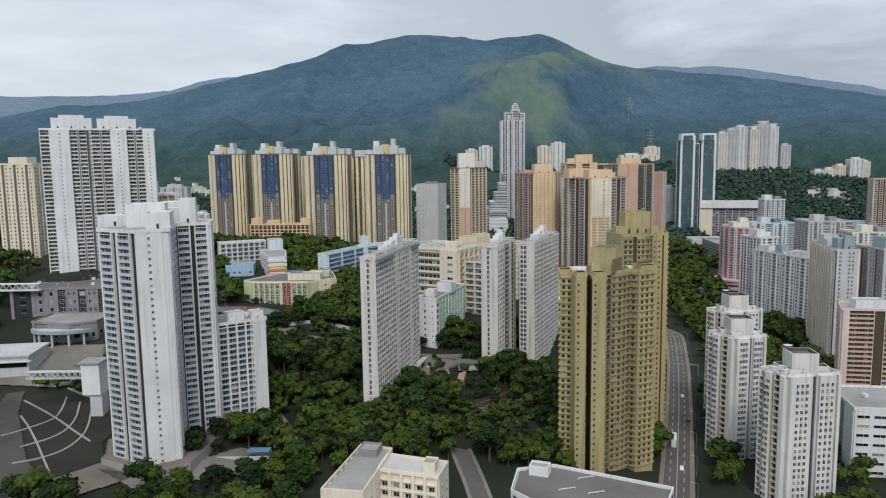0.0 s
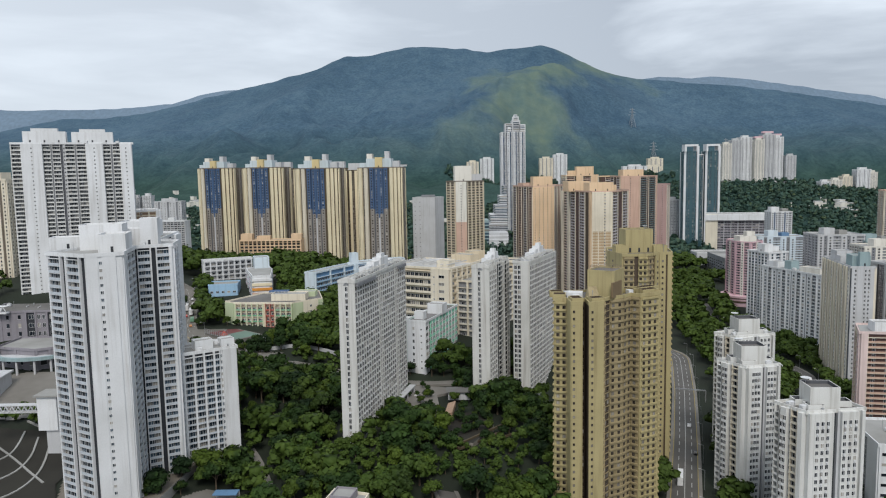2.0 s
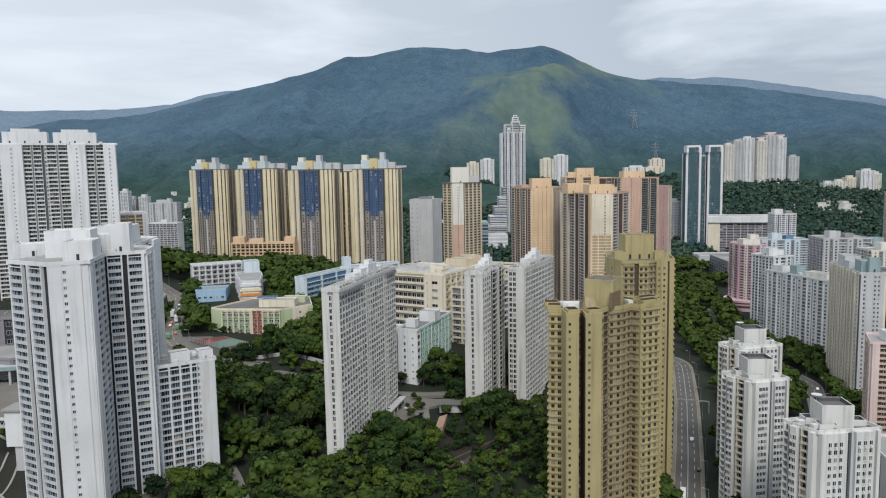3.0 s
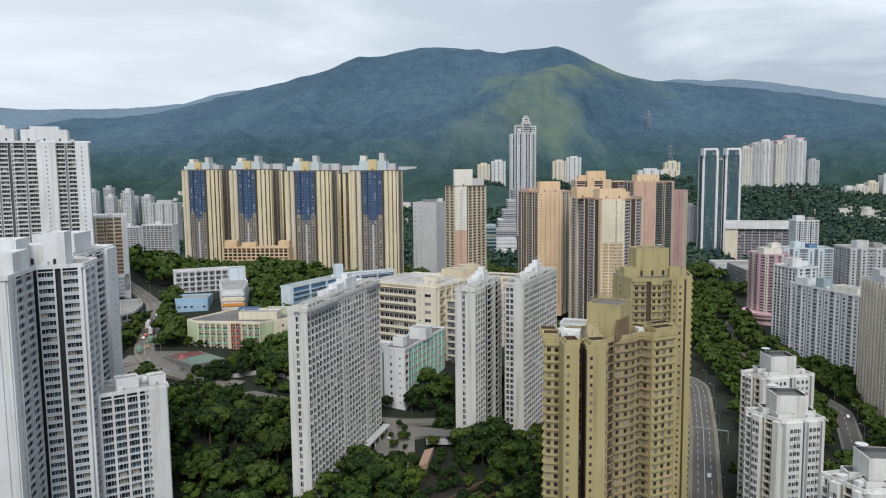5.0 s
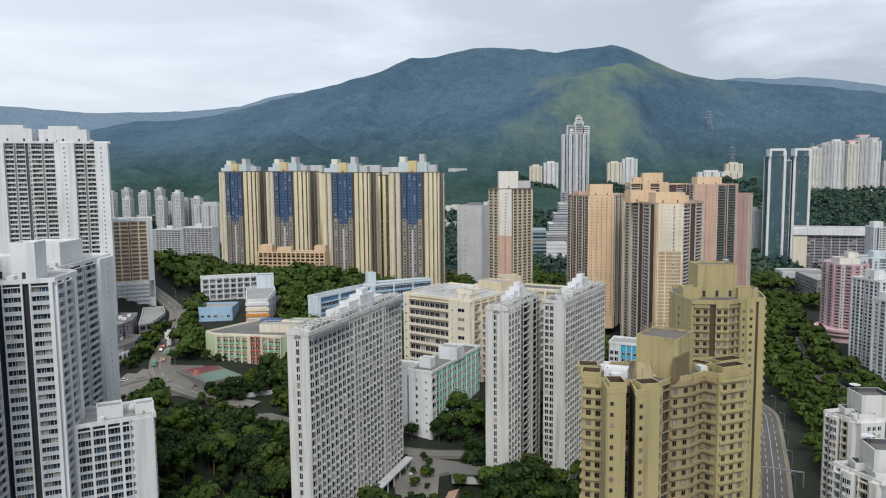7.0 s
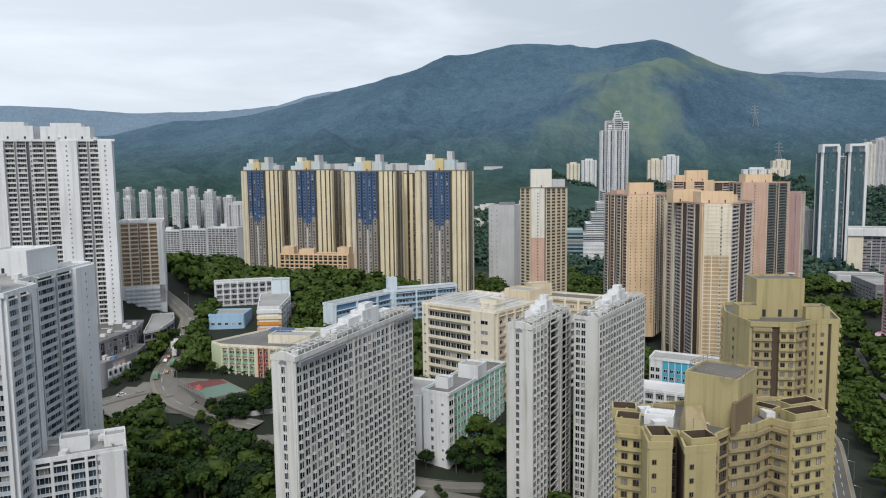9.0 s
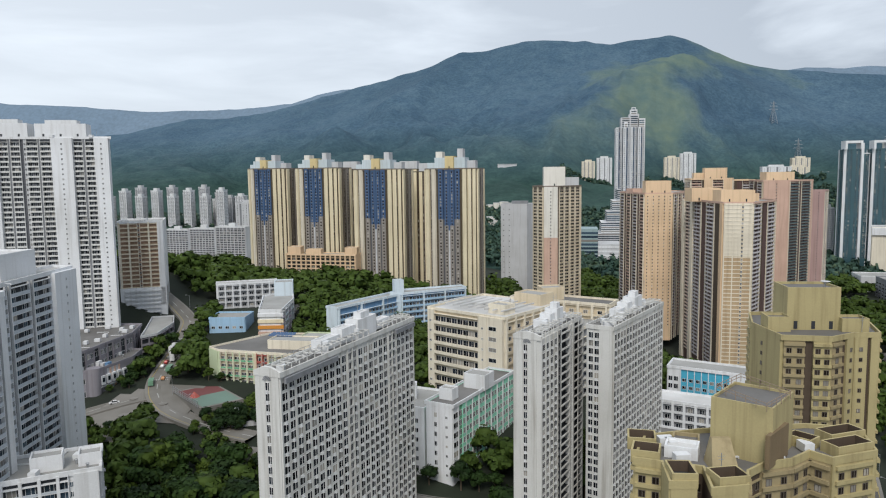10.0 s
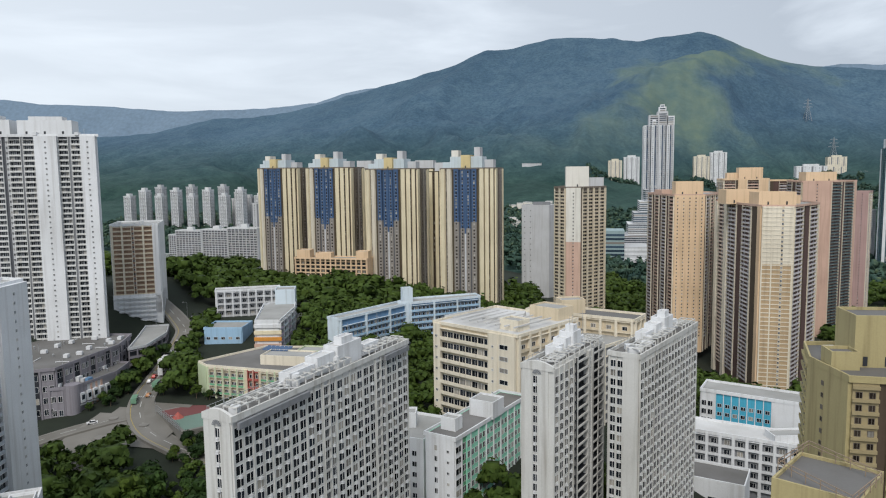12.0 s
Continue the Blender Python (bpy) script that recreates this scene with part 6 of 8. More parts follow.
ob, at, H = school("blue school wing at an angle", UQ, 16, 47, [[col(1, 0.6, SKYBLUE, 1, 1.5, 1.5)], ublue, [col(1, 0.5, SKYBLUE)], [col(1, 0.5, SKYBLUE)], None], BLUE, 176, CONC, 3.7, (1,), SKYBLUE)
roof_box(ob, at, -70, 624, 47, 6, 6, 8, 30, SKYBLUE)
GP = [(-147, 517), (-139, 511), (-98, 507), (-80, 524), (-88, 556), (-128, 552)]
gfr = [col(1.0, 1.4, LIME)]
for k in range(5):
    gfr += [col(3.4, 1.2, CREAM_PALE, 2, 1.5, 1.3, "balcony", m2=GREEN), col(0.5, 1.4, LIME)]
gfr += [col(1.5, 1.4, CREAM), col(2.8, 1.2, RED, 1, 1.6, 1.6, "balcony", m2=RED), col(0.5, 1.4, SALMON), col(2.8, 1.2, RED, 1, 1.6, 1.6, "balcony", m2=RED), col(0.8, 1.4, CREAM)]
for k in range(3):
    gfr += [col(3.4, 1.2, CREAM_PALE, 2, 1.5, 1.3, "balcony", m2=GREEN), col(0.5, 1.4, LIME)]
ob, at, H = school("lime and cream primary school with green gallery rails", GP, 13, 34, [[col(1, 1.2, LIME)], gfr, [col(2, 1.0, LIME), col(3, 1.1, CREAM_PALE, 1, 1.4, 1.4), col(1, 1.0, LIME)], None, None, None], CREAM, 177, CONC_DARK, 4.0, (1, 2), CREAM_PALE)
roof_box(ob, at, -103, 525, 34, 24, 12, 4, 0, CREAM_PALE)
roof_box(ob, at, -95, 540, 34, 16, 10, 3, 0, LIME)
for i in range(6):
    for j in range(3):
        pv = Shape()
        pv.hexa([(-6 + 2.3 * i + dx, 2 + 2.4 * j + dy, H + 4.2 + dz + (0.8 if dy else 0.0)) for dz in (0.0, 0.1) for dx, dy in ((0, 0), (2, 0), (2, 2), (0, 2))], NAVY)
        part("solar_panel", pv, ob)
SP = [(-197, 622), (-160, 640), (-165, 650), (-202, 632)]
ob, at, H = school("white school block with pastel galleries", SP, 30, 50.5, [corridor(8, WHITE, PALE_GREY) , [col(1, 0.5, SKYBLUE)], corridor(8, WHITE, LILAC), [col(1, 0.5, WHITE)]], GREY, 178, CONC, 3.9, (0,), WHITE)
SO = [(-158, 610), (-140, 563), (-126, 566), (-134, 604), (-146, 634)]
past = [col(2, 1.2, WHITE, 2, 1.2, 1.4, "balcony", m2=LILAC), col(0.4, 1.2, WHITE), col(2, 1.2, WHITE, 2, 1.2, 1.4, "balcony", m2=SKYBLUE), col(0.4, 1.2, WHITE)]
ob, at, H = school("pastel school tower with orange and lilac bands", SO, 22, 45, [past * 2, [col(1, 0.6, WHITE)], past * 2, past, None], GREY, 179, CONC, 3.6, (0, 1), WHITE)
P5, Q5 = Vector(SO[1]) - at.to_2d(), Vector(SO[2]) - at.to_2d()
e5 = (Q5 - P5).normalized()
for k, m in enumerate((MINT, LILAC, SALMON, ORANGE, STRIPE, WHITE)):
    bands = Shape()
    bands.slab(P5, e5, Vector((e5.y, -e5.x)), -0.2, 14.8, -0.3, 0.7, 1.5 + 3.6 * k, 3.5 + 3.6 * k, m)
    part("painted_band", bands, ob)
roof_box(ob, at, -148, 622, 45, 12, 14, 8.5, 20, SKYBLUE)
SB = [(-178, 575), (-156, 579), (-159, 598), (-181, 594)]
ob, at, H = school("sky-blue school hall with balcony windows", SB, 18, 37, [[col(1, 0.5, HALL_BLUE, 5, 2.0, 1.4)], [col(1, 0.5, HALL_BLUE)], None, [col(1, 0.5, HALL_BLUE)]], HALL_BLUE, 180, CONC, 6, (0,), HALL_BLUE)

# blue-glazed school beside the mustard towers
XB = [(88, 537), (126, 522), (131, 537), (93, 552)]
ob, at, H = school("white school with turquoise glazing", XB, 0, 26.5, [[col(4, 0.6, WHITE, 2, 1.9, 2.2), col(0.8, 0.8, WHITE)] + [col(2.2, 0.2, CYAN, 1, 1.7, 1.5), col(0.25, 0.5, WHITE)] * 7 + [col(8, 0.7, WHITE)], [col(1, 0.5, WHITE)], None, [col(1, 0.5, WHITE, 3, 1.5, 1.5)]], BLUE, 181, CONC, 3.8, (0,), WHITE)
XA = [(76, 508), (130, 490), (134, 505), (80, 523)]
ob, at, H = school("white school wing with arched galleries", XA, -2, 18.5, [[col(0.5, 1.2, WHITE)] + [col(2.6, 1.1, WHITE, 1, 2.0, 1.9, "balcony"), col(0.4, 1.2, WHITE)] * 11, [col(1, 0.5, WHITE)], None, [col(1, 0.5, WHITE)]], GREY, 182, CONC_PALE, 3.9, (0,), WHITE)
roof_box(ob, at, 116, 503, 18.5, 14, 8, 2.2, 15, WHITE)
XC = [(74, 480), (95, 473), (100, 489), (79, 496)]
school("low white hall with a dark sloping roof", XC, -4, 10, [[col(1, 0.4, WHITE, 3, 3, 1.4)], [col(1, 0.4, WHITE)], None, [col(1, 0.4, WHITE)]], WHITE, 183, CONC_DARK, 6, (0,), WHITE)

# school and car park under the start of the flight
S1 = [(-46, 246), (-30, 243), (-22, 282), (-36, 287)]
ob, at, H = school("beige school block with a brown stair tower", S1, -22, 1.2, [[col(1, 0.4, CREAM_PALE, 2, 2, 1.6)], [col(1, 0.4, CREAM_PALE, 6, 1.8, 1.6)], None, corridor(7, CREAM_PALE, WHITE_WARM)], CREAM_PALE, 184, CONC, 3.8, (0, 1, 3), CREAM_PALE)
roof_box(ob, at, -31, 279, 1.2, 8, 8, 2.4, -12, LILAC_GREY)
S2 = [(-27, 264), (-3, 256), (1, 270), (-24, 279)]
ob, at, H = school("beige school wing with a bare roof", S2, -22, 0.4, [corridor(5, CREAM_PALE, CREAM_PALE), [col(1, 0.4, CREAM_PALE, 2, 2, 1.6)], None, None], CREAM_PALE, 185, CONC_PALE, 3.8, (0, 1), CREAM_PALE)
roof_box(ob, at, -6, 264, 0.4, 5, 6, 3.4, -15, CREAM_PALE)
yard = thing("school_yard", "pale concrete school yard deck", "yard", -14, 243, -22)
s = Shape()
s.box(-16, 14, -14, 16, -6, 10, CONC_PALE)
part("deck", s, yard)
PLOTS.append([(-50, 225), (2, 225), (4, 290), (-50, 290)])
CPK = [(22, 232), (30, 222), (70, 216), (78, 232), (40, 252), (26, 249)]
ob, at, H = tower("car_park", "white multi-storey car park with open decks", "car park", CPK, -24, 6.5, [[col(1, 1.0, WHITE, 0, kind="balcony", rail=1.3)], [col(1, 1.0, WHITE, 0, kind="balcony", rail=1.3)], None, [col(1, 1.0, WHITE, 0, kind="balcony", rail=1.3)] * 3,
                  [col(1, 1.0, WHITE, 0, kind="balcony", rail=1.3)] * 2, [col(1, 1.0, WHITE, 0, kind="balcony", rail=1.3)]], core=DARK_GREY, roof=CONC_DARK, fh=3.3, fine=(0, 4, 5), seed=186, parapet=WHITE)
roof_box(ob, at, 34, 246, 6.5, 7, 5, 3, -20, WHITE)
roof_clutter(ob, at, CPK, 6.5, 187, 5)

# ---------------------------------------------------------------- roads and open spaces
ROADS = []


def ribbon(name, label, path, width, m=ASPHALT, lift=0.35, kerb=True, category="road", foot=1.5):
    """A road that follows the land along a line of points, with raised kerbs."""
    pts = []
    for (x0, y0), (x1, y1) in zip(path, path[1:]):
        k = max(1, int(math.hypot(x1 - x0, y1 - y0) / 5))
        pts += [(x0 + (x1 - x0) * i / k, y0 + (y1 - y0) * i / k) for i in range(k)]
    pts.append(path[-1])
    for _ in range(3):
        pts = [pts[0]] + [((a[0] + 2 * b[0] + c[0]) / 4, (a[1] + 2 * b[1] + c[1]) / 4) for a, b, c in zip(pts, pts[1:], pts[2:])] + [pts[-1]]
    ROADS.append((pts, width))
    zs = [max(land(x, y), land(x + width / 2, y), land(x - width / 2, y)) + lift for x, y in pts]
    zs = [sum(zs[max(0, i - 2):i + 3]) / len(zs[max(0, i - 2):i + 3]) + 0.15 for i in range(len(zs))]
    rows_ = []
    for i, (x, y) in enumerate(pts):
        a, b = pts[max(0, i - 1)], pts[min(len(pts) - 1, i + 1)]
        d = Vector((b[0] - a[0], b[1] - a[1])).normalized()
        rows_.append((Vector((x, y)), Vector((d.y, -d.x)), zs[i]))
    s = Shape()
    prof = [(-width / 2 - foot - 0.1, -4, PAVING), (-width / 2 - foot, 0.15, PAVING), (-width / 2, 0.15, PAVING), (-width / 2, 0.0, PAVING), (width / 2, 0.0, m), (width / 2, 0.15, PAVING), (width / 2 + foot, 0.15, PAVING), (width / 2 + foot + 0.1, -4, PAVING)] if kerb else \
        [(-width / 2 - 0.3, -3, m), (-width / 2, 0, m), (width / 2, 0, m), (width / 2 + 0.3, -3, m)]
    for p, n, z in rows_:
        for off, h, _ in prof:
            q = p + n * off
            s.v.append((q.x, q.y, z + h))
    c = len(prof)
    for i in range(len(rows_) - 1):
        for j in range(c - 1):
            s.f.append((i * c + j, i * c + j + 1, (i + 1) * c + j + 1, (i + 1) * c + j))
            s.mi.append(s.slot(prof[j + 1][2]))
    ob = tagged(new(name, s.mesh(name)), label, category, kind="structure")
    return ob, rows_


def dashes(rows_, off, m, dash=2, gap=2, w=0.18, name="lane_marking"):
    s = Shape()
    i = 0
    while i < len(rows_) - 1:
        (p, n, z), (q, n2, z2) = rows_[i], rows_[min(len(rows_) - 1, i + 1)]
        a, b, c, d = p + n * (off - w), p + n * (off + w), q + n2 * (off + w), q + n2 * (off - w)
        s.hexa([(a.x, a.y, z - 0.02), (b.x, b.y, z - 0.02), (c.x, c.y, z2 - 0.02), (d.x, d.y, z2 - 0.02), (a.x, a.y, z + 0.03), (b.x, b.y, z + 0.03), (c.x, c.y, z2 + 0.03), (d.x, d.y, z2 + 0.03)], m)
        i += 1 if gap == 0 else 2
    return s


main_road, mr = ribbon("road", "dual carriageway in the eastern valley", [(64, 190), (109, 320), (138, 405), (164.5, 486), (182, 545), (191, 577), (188, 597), (170, 614), (140, 628)], 12.5)
for off, m, gap in ((0.0, LINE, 0), (-3.1, LINE, 1), (3.1, LINE, 1), (-6.0, LINE_Y, 0), (6.0, LINE_Y, 0)):
    part("lane_marking", dashes(mr, off, m, gap=gap), main_road)
hill_road, hr = ribbon("road", "busy road climbing to the estate", [(-96, 458), (-120, 463), (-146, 474), (-162, 490), (-171, 507), (-177, 528), (-183, 549), (-192, 572), (-202, 597), (-222, 616), (-262, 630)], 8.6, ROAD_PALE)
part("lane_marking", dashes(hr, 0.0, LINE, gap=1), hill_road)
part("lane_marking", dashes(hr, -4.0, LINE_Y, gap=0), hill_road)
west_road, wr = ribbon("road", "side road below the mall", [(-162, 490), (-176, 478), (-190, 464), (-204, 436), (-212, 404)], 7.4, ROAD_PALE)
part("lane_marking", dashes(wr, 0.0, LINE, gap=1), west_road)
low_road, lr = ribbon("road", "quiet road at the foot of the wood", [(20, 236), (12, 290), (4, 318)], 7)
east_road, er = ribbon("road", "town street between the pencil towers and slabs", [(205, 360), (232, 450), (262, 520), (258, 600), (262, 700), (290, 800)], 9)
part("lane_marking", dashes(er, 0.0, LINE, gap=1), east_road)
drive, dr = ribbon("road", "drive behind the white slab", [(-96, 452), (-70, 446), (-45, 438), (-12, 430), (20, 432)], 6, ROAD_PALE)
upper, ur = ribbon("road", "ramp between the school and the wood", [(-126, 566), (-138, 596), (-146, 640), (-150, 690)], 6, PAVING, kerb=False)
track, tr = ribbon("path", "earth track down through the trees", [(-90, 362), (-80, 345), (-72, 326), (-60, 298)], 4.5, PAVING, kerb=False, category="path")

cross = Shape()
for k in range(9):
    p, n, z = hr[len(hr) * 3 // 8 - 1]
    d = Vector((-n.y, n.x))
    q = p + n * (-4.4 + 1.1 * k)
    cross.hexa([(q.x + a * n.x + b * d.x, q.y + a * n.y + b * d.y, z + h) for h in (-0.05, 0.05) for a, b in ((-0.3, -2), (0.3, -2), (0.3, 2), (-0.3, 2))], LINE)
part("zebra_crossing", cross, hill_road)

plaza = tagged(new("pavement"), "pale paved forecourt with planted terraces", "pavement", kind="structure")
plaza.location = (4, 385, -1.2)
s = Shape()
s.prism([(-22, 26), (-14, -12), (-6, -18), (0, -4), (-2, 24), (16, 34), (-14, 42)], -4, 0.4, PAVING)
part("forecourt", s, plaza)
s = Shape()
s.prism([(-6, -22), (8, -46), (15, -48), (26, -26), (20, -8), (2, -4)], -9, 0.6, STONE, SOIL)
part("planted_terrace", s, plaza)
for k in range(3):
    s = Shape()
    a, b = Vector((-6 - 1.5 * k, -23 - 1.6 * k)), Vector((9, -49 - 2.2 * k))
    s.beam((a.x, a.y, 0.9 - 1.6 * k), (b.x, b.y, 0.9 - 1.6 * k), 0.45, OCHRE)
    s.beam((b.x, b.y, 0.9 - 1.6 * k), (30 + 2 * k, -26 - 2 * k, 0.9 - 1.6 * k), 0.45, OCHRE)
    part("terrace_wall", s, plaza)
PLOTS.append([(-20, 366), (4, 372), (8, 345), (20, 335), (34, 360), (24, 380), (8, 430), (-18, 430)])
shed = thing("garden_pavilion", "small grey flat-roofed market stall shed", "shed", 14, 404, -1)
s = Shape()
s.box(-6, 6, -4, 4, 0, 4.2, PALE_GREY)
part("wall", s, shed)
s = Shape()
s.box(-7, 7, -5, 5, 4.2, 4.6, CONC_DARK)
part("roof", s, shed)
slide = thing("playground_slide", "red playground roof among shrubs", "playground", 8, 378, -1)
s = Shape()
s.hexa([(-2, -8, 1), (2, -8, 1), (4, 8, 1), (0, 8, 1), (-2, -8, 2.4), (2, -8, 3.6), (4, 8, 4.2), (0, 8, 3.0)], TERRACOTTA)
part("roof", s, slide)
for dx, dy in ((-1.5, -7), (1.5, -7), (3.2, 7), (0.6, 7)):
    s = Shape()
    s.tube(dx, dy, -1, 1.2, 0.15, STEEL, 6)
    part("post", s, slide)

court = tagged(new("sports_court"), "red and green school ball court", "court", kind="structure")
court.matrix_world = pose(-133, 488.5, 17.9, 0, 0, -40)
PLOTS.append([(-153, 495), (-122, 467), (-112, 480), (-142, 509)])
for nm, q, m in (("slab", (-17.5, 17, -10.5, 10.5, -8, 0.0), PAVING), ("red_half", (-16, -2, -9, 9.5, 0.004, 0.03), COURT_RED), ("green_half", (-1.8, 15.5, -9, 9.5, 0.004, 0.03), COURT_GREEN)):
    s = Shape()
    s.box(*q, m)
    part(nm, s, court)
for k in range(14):
    s = Shape()
    a = math.pi * (1.0 + 0.5 * k / 13)
    s.box(-16.5 + 2.4 * k, -16.3 + 2.4 * k, -11.0, -10.8, 0, 3.2, STEEL)
    part("fence_post", s, court)
s = Shape()
for h in (0.3, 1.2, 2.1, 3.1):
    s.beam((-16.5, -10.9, h), (15, -10.9, h), 0.05, STEEL)
part("fence_rail", s, court)
s = Shape()
s.tube(-2, -6, 0, 2.6, 2.6, RED, 8, 0.2)
part("parasol", s, court)

junction = tagged(new("pavement"), "wide asphalt road junction with traffic islands", "pavement", kind="structure")
junction.location = (-156, 474, 0)
s = Shape()
for i in range(9):
    for j in range(9):
        q = [(-30 + 5.6 * (i + a), -30 + 6.4 * (j + b)) for a, b in ((0, 0), (1, 0), (1, 1), (0, 1))]
        mx, my = q[0][0] + 2.8, q[0][1] + 3.2
        if (mx / 25) ** 2 + (my / 28) ** 2 < 1 and not (mx > 2 and my < -8):
            s.poly([(x, y, land(x - 156, y + 474) + 0.42) for x, y in q], ROAD_PALE)
part("carriageway", s, junction)
for x, y, r in ((-8, -6, 3.0), (4, 6, 2.2), (-14, 10, 2.0)):
    s = Shape()
    z = land(x - 156, y + 474) + 0.3
    s.tube(x, y, z, z + 0.5, r, PAVING, 12)
    part("traffic_island", s, junction)
PLOTS.append([(-176, 452), (-158, 448), (-150, 462), (-136, 470), (-140, 494), (-160, 502), (-178, 488)])

# terraced slope, lift tower and footbridge in the west
steps_ = thing("terraced_slope", "bare dark slope crossed by pale stepped paths", "slope", -195, 345, 0, kind="structure")


def cover(name, zone, m, lift, parent, label=""):
    """A thin skin of another ground over the land within a zone."""
    s = Shape()
    x0, x1, y0, y1 = min(p[0] for p in zone), max(p[0] for p in zone), min(p[1] for p in zone), max(p[1] for p in zone)
    k = 1.0
    for i in range(int((x1 - x0) / k) + 1):
        for j in range(int((y1 - y0) / k) + 1):
            x, y = x0 + k * i, y0 + k * j
            if inside(x + k / 2, y + k / 2, zone):
                s.poly([(a + 195, b - 345, land(a, b) + lift) for a, b in ((x, y), (x + k, y), (x + k, y + k), (x, y + k))], m)
    return part(name, s, parent, label)


SLOPE = [(-226, 372), (-162, 362), (-160, 318), (-150, 300), (-166, 284), (-184, 300), (-216, 348)]
APRON = [(-236, 372), (-228, 374), (-217, 349), (-184, 299), (-166, 282), (-182, 276), (-226, 318)]
LANE = [(-176, 266), (-164, 284), (-150, 299), (-158, 320), (-152, 330), (-144, 300), (-132, 284), (-150, 268)]
cover("bare_soil", SLOPE, SOIL, 0.5, steps_, "bare dark soil")
cover("apron", APRON, SPRAYED, 0.6, steps_, "pale sprayed concrete")
cover("earth_lane", LANE, EARTH, 0.8, steps_, "pale earth lane")
FOOT = [(-150, 292), (-128, 276), (-96, 290), (-78, 297), (-78, 316), (-96, 318), (-110, 300), (-126, 287)]
cover("paved_foot", FOOT, PAVING, 0.8, steps_, "pale paved strip")
PLAZA = [(-266, 426), (-258, 384), (-214, 378), (-200, 384), (-212, 436), (-240, 436)]
cover("plaza", PLAZA, PAVING, 0.7, steps_, "pale paved plaza")
PLOTS += [SLOPE, APRON, LANE, FOOT, PLAZA]
LOW_BANKS = [[(-54, 318), (-24, 312), (-14, 344), (-28, 348), (-52, 348)], [(-6, 320), (14, 310), (36, 308), (46, 345), (20, 348), (0, 348)], [(-118, 464), (-50, 462), (-40, 422), (-112, 432)]]
for path in (((-222, 363), (-195, 344), (-166, 319)), ((-212, 326), (-199, 338), (-195, 344), (-197, 354), (-201, 366)), ((-196, 314), (-185, 324), (-183, 339), (-191, 360)),
             ((-190, 298), (-179, 303), (-172, 313), (-173, 331), (-182, 354)), ((-206, 377), (-185, 364)), ((-214, 346), (-200, 331), (-168, 288))):
    for _ in range(2):
        path = [path[0]] + [q for a, b in zip(path, path[1:]) for q in ((a[0] * 0.75 + b[0] * 0.25, a[1] * 0.75 + b[1] * 0.25), (a[0] * 0.25 + b[0] * 0.75, a[1] * 0.25 + b[1] * 0.75))] + [path[-1]]
    s = Shape()
    for a, b in zip(path, path[1:]):
        k = max(1, int(math.hypot(b[0] - a[0], b[1] - a[1]) / 2.5))
        for i in range(k):
            p, q = Vector(a).lerp(Vector(b), i / k), Vector(a).lerp(Vector(b), (i + 1) / k)
            s.beam((p.x + 195, p.y - 345, land(p.x, p.y) + 0.5), (q.x + 195, q.y - 345, land(q.x, q.y) + 0.5), 0.42, CONC)
    part("stepped_path", s, steps_)
wall_line = thing("garden_wall", "pale curved garden wall below the school", "wall", -90, 470, 0, kind="structure")
s = Shape()
curve = [(-118, 462), (-100, 469), (-89, 476), (-72, 471), (-56, 461)]
for _ in range(3):
    curve = [curve[0]] + [q for a, b in zip(curve, curve[1:]) for q in ((a[0] * 0.75 + b[0] * 0.25, a[1] * 0.75 + b[1] * 0.25), (a[0] * 0.25 + b[0] * 0.75, a[1] * 0.25 + b[1] * 0.75))] + [curve[-1]]
for a, b in zip(curve, curve[1:]):
    za, zb = land(*a), land(*b)
    d = Vector((b[1] - a[1], a[0] - b[0])).normalized() * 0.3
    q = [(a[0] + d.x + 90, a[1] + d.y - 470), (b[0] + d.x + 90, b[1] + d.y - 470), (b[0] - d.x + 90, b[1] - d.y - 470), (a[0] - d.x + 90, a[1] - d.y - 470)]
    s.hexa([(q[0][0], q[0][1], za - 3), (q[1][0], q[1][1], zb - 3), (q[2][0], q[2][1], zb - 3), (q[3][0], q[3][1], za - 3),
            (q[0][0], q[0][1], za + 2.2), (q[1][0], q[1][1], zb + 2.2), (q[2][0], q[2][1], zb + 2.2), (q[3][0], q[3][1], za + 2.2)], PALE_GREY)
part("wall", s, wall_line)
bridge = thing("footbridge", "white steel truss footbridge with lift tower", "footbridge", -176, 348, 0)
s = Shape()
s.box(-5, 4, -4, 5, 6, 22, WHITE)
s.box(-2, 4, -3, 4, -12, 6, PALE_GREY)
part("lift_tower", s, bridge)
s = Shape()
s.box(-6, 5, -5, 6, 22, 22.8, CONC)
part("roof", s, bridge)
s = Shape()
s.box(-34, -5, -1.6, 1.6, 13.6, 14.1, PALE_GREY)
part("deck", s, bridge)
s = Shape()
s.box(-34, -5, -1.9, 1.9, 17.0, 17.3, PALE_GREY)
part("canopy", s, bridge)
for side_y in (-1.6, 1.6):
    s = Shape()
    for k in range(10):
        x = -34 + 2.9 * k
        s.beam((x, side_y, 14.1), (x + 1.45, side_y, 17.0), 0.12, WHITE)
        s.beam((x + 1.45, side_y, 17.0), (x + 2.9, side_y, 14.1), 0.12, WHITE)
    part("truss", s, bridge)
hall = thing("sports_hall", "low hall with a pale grey flat roof", "building", -262, 404, 6, 8)
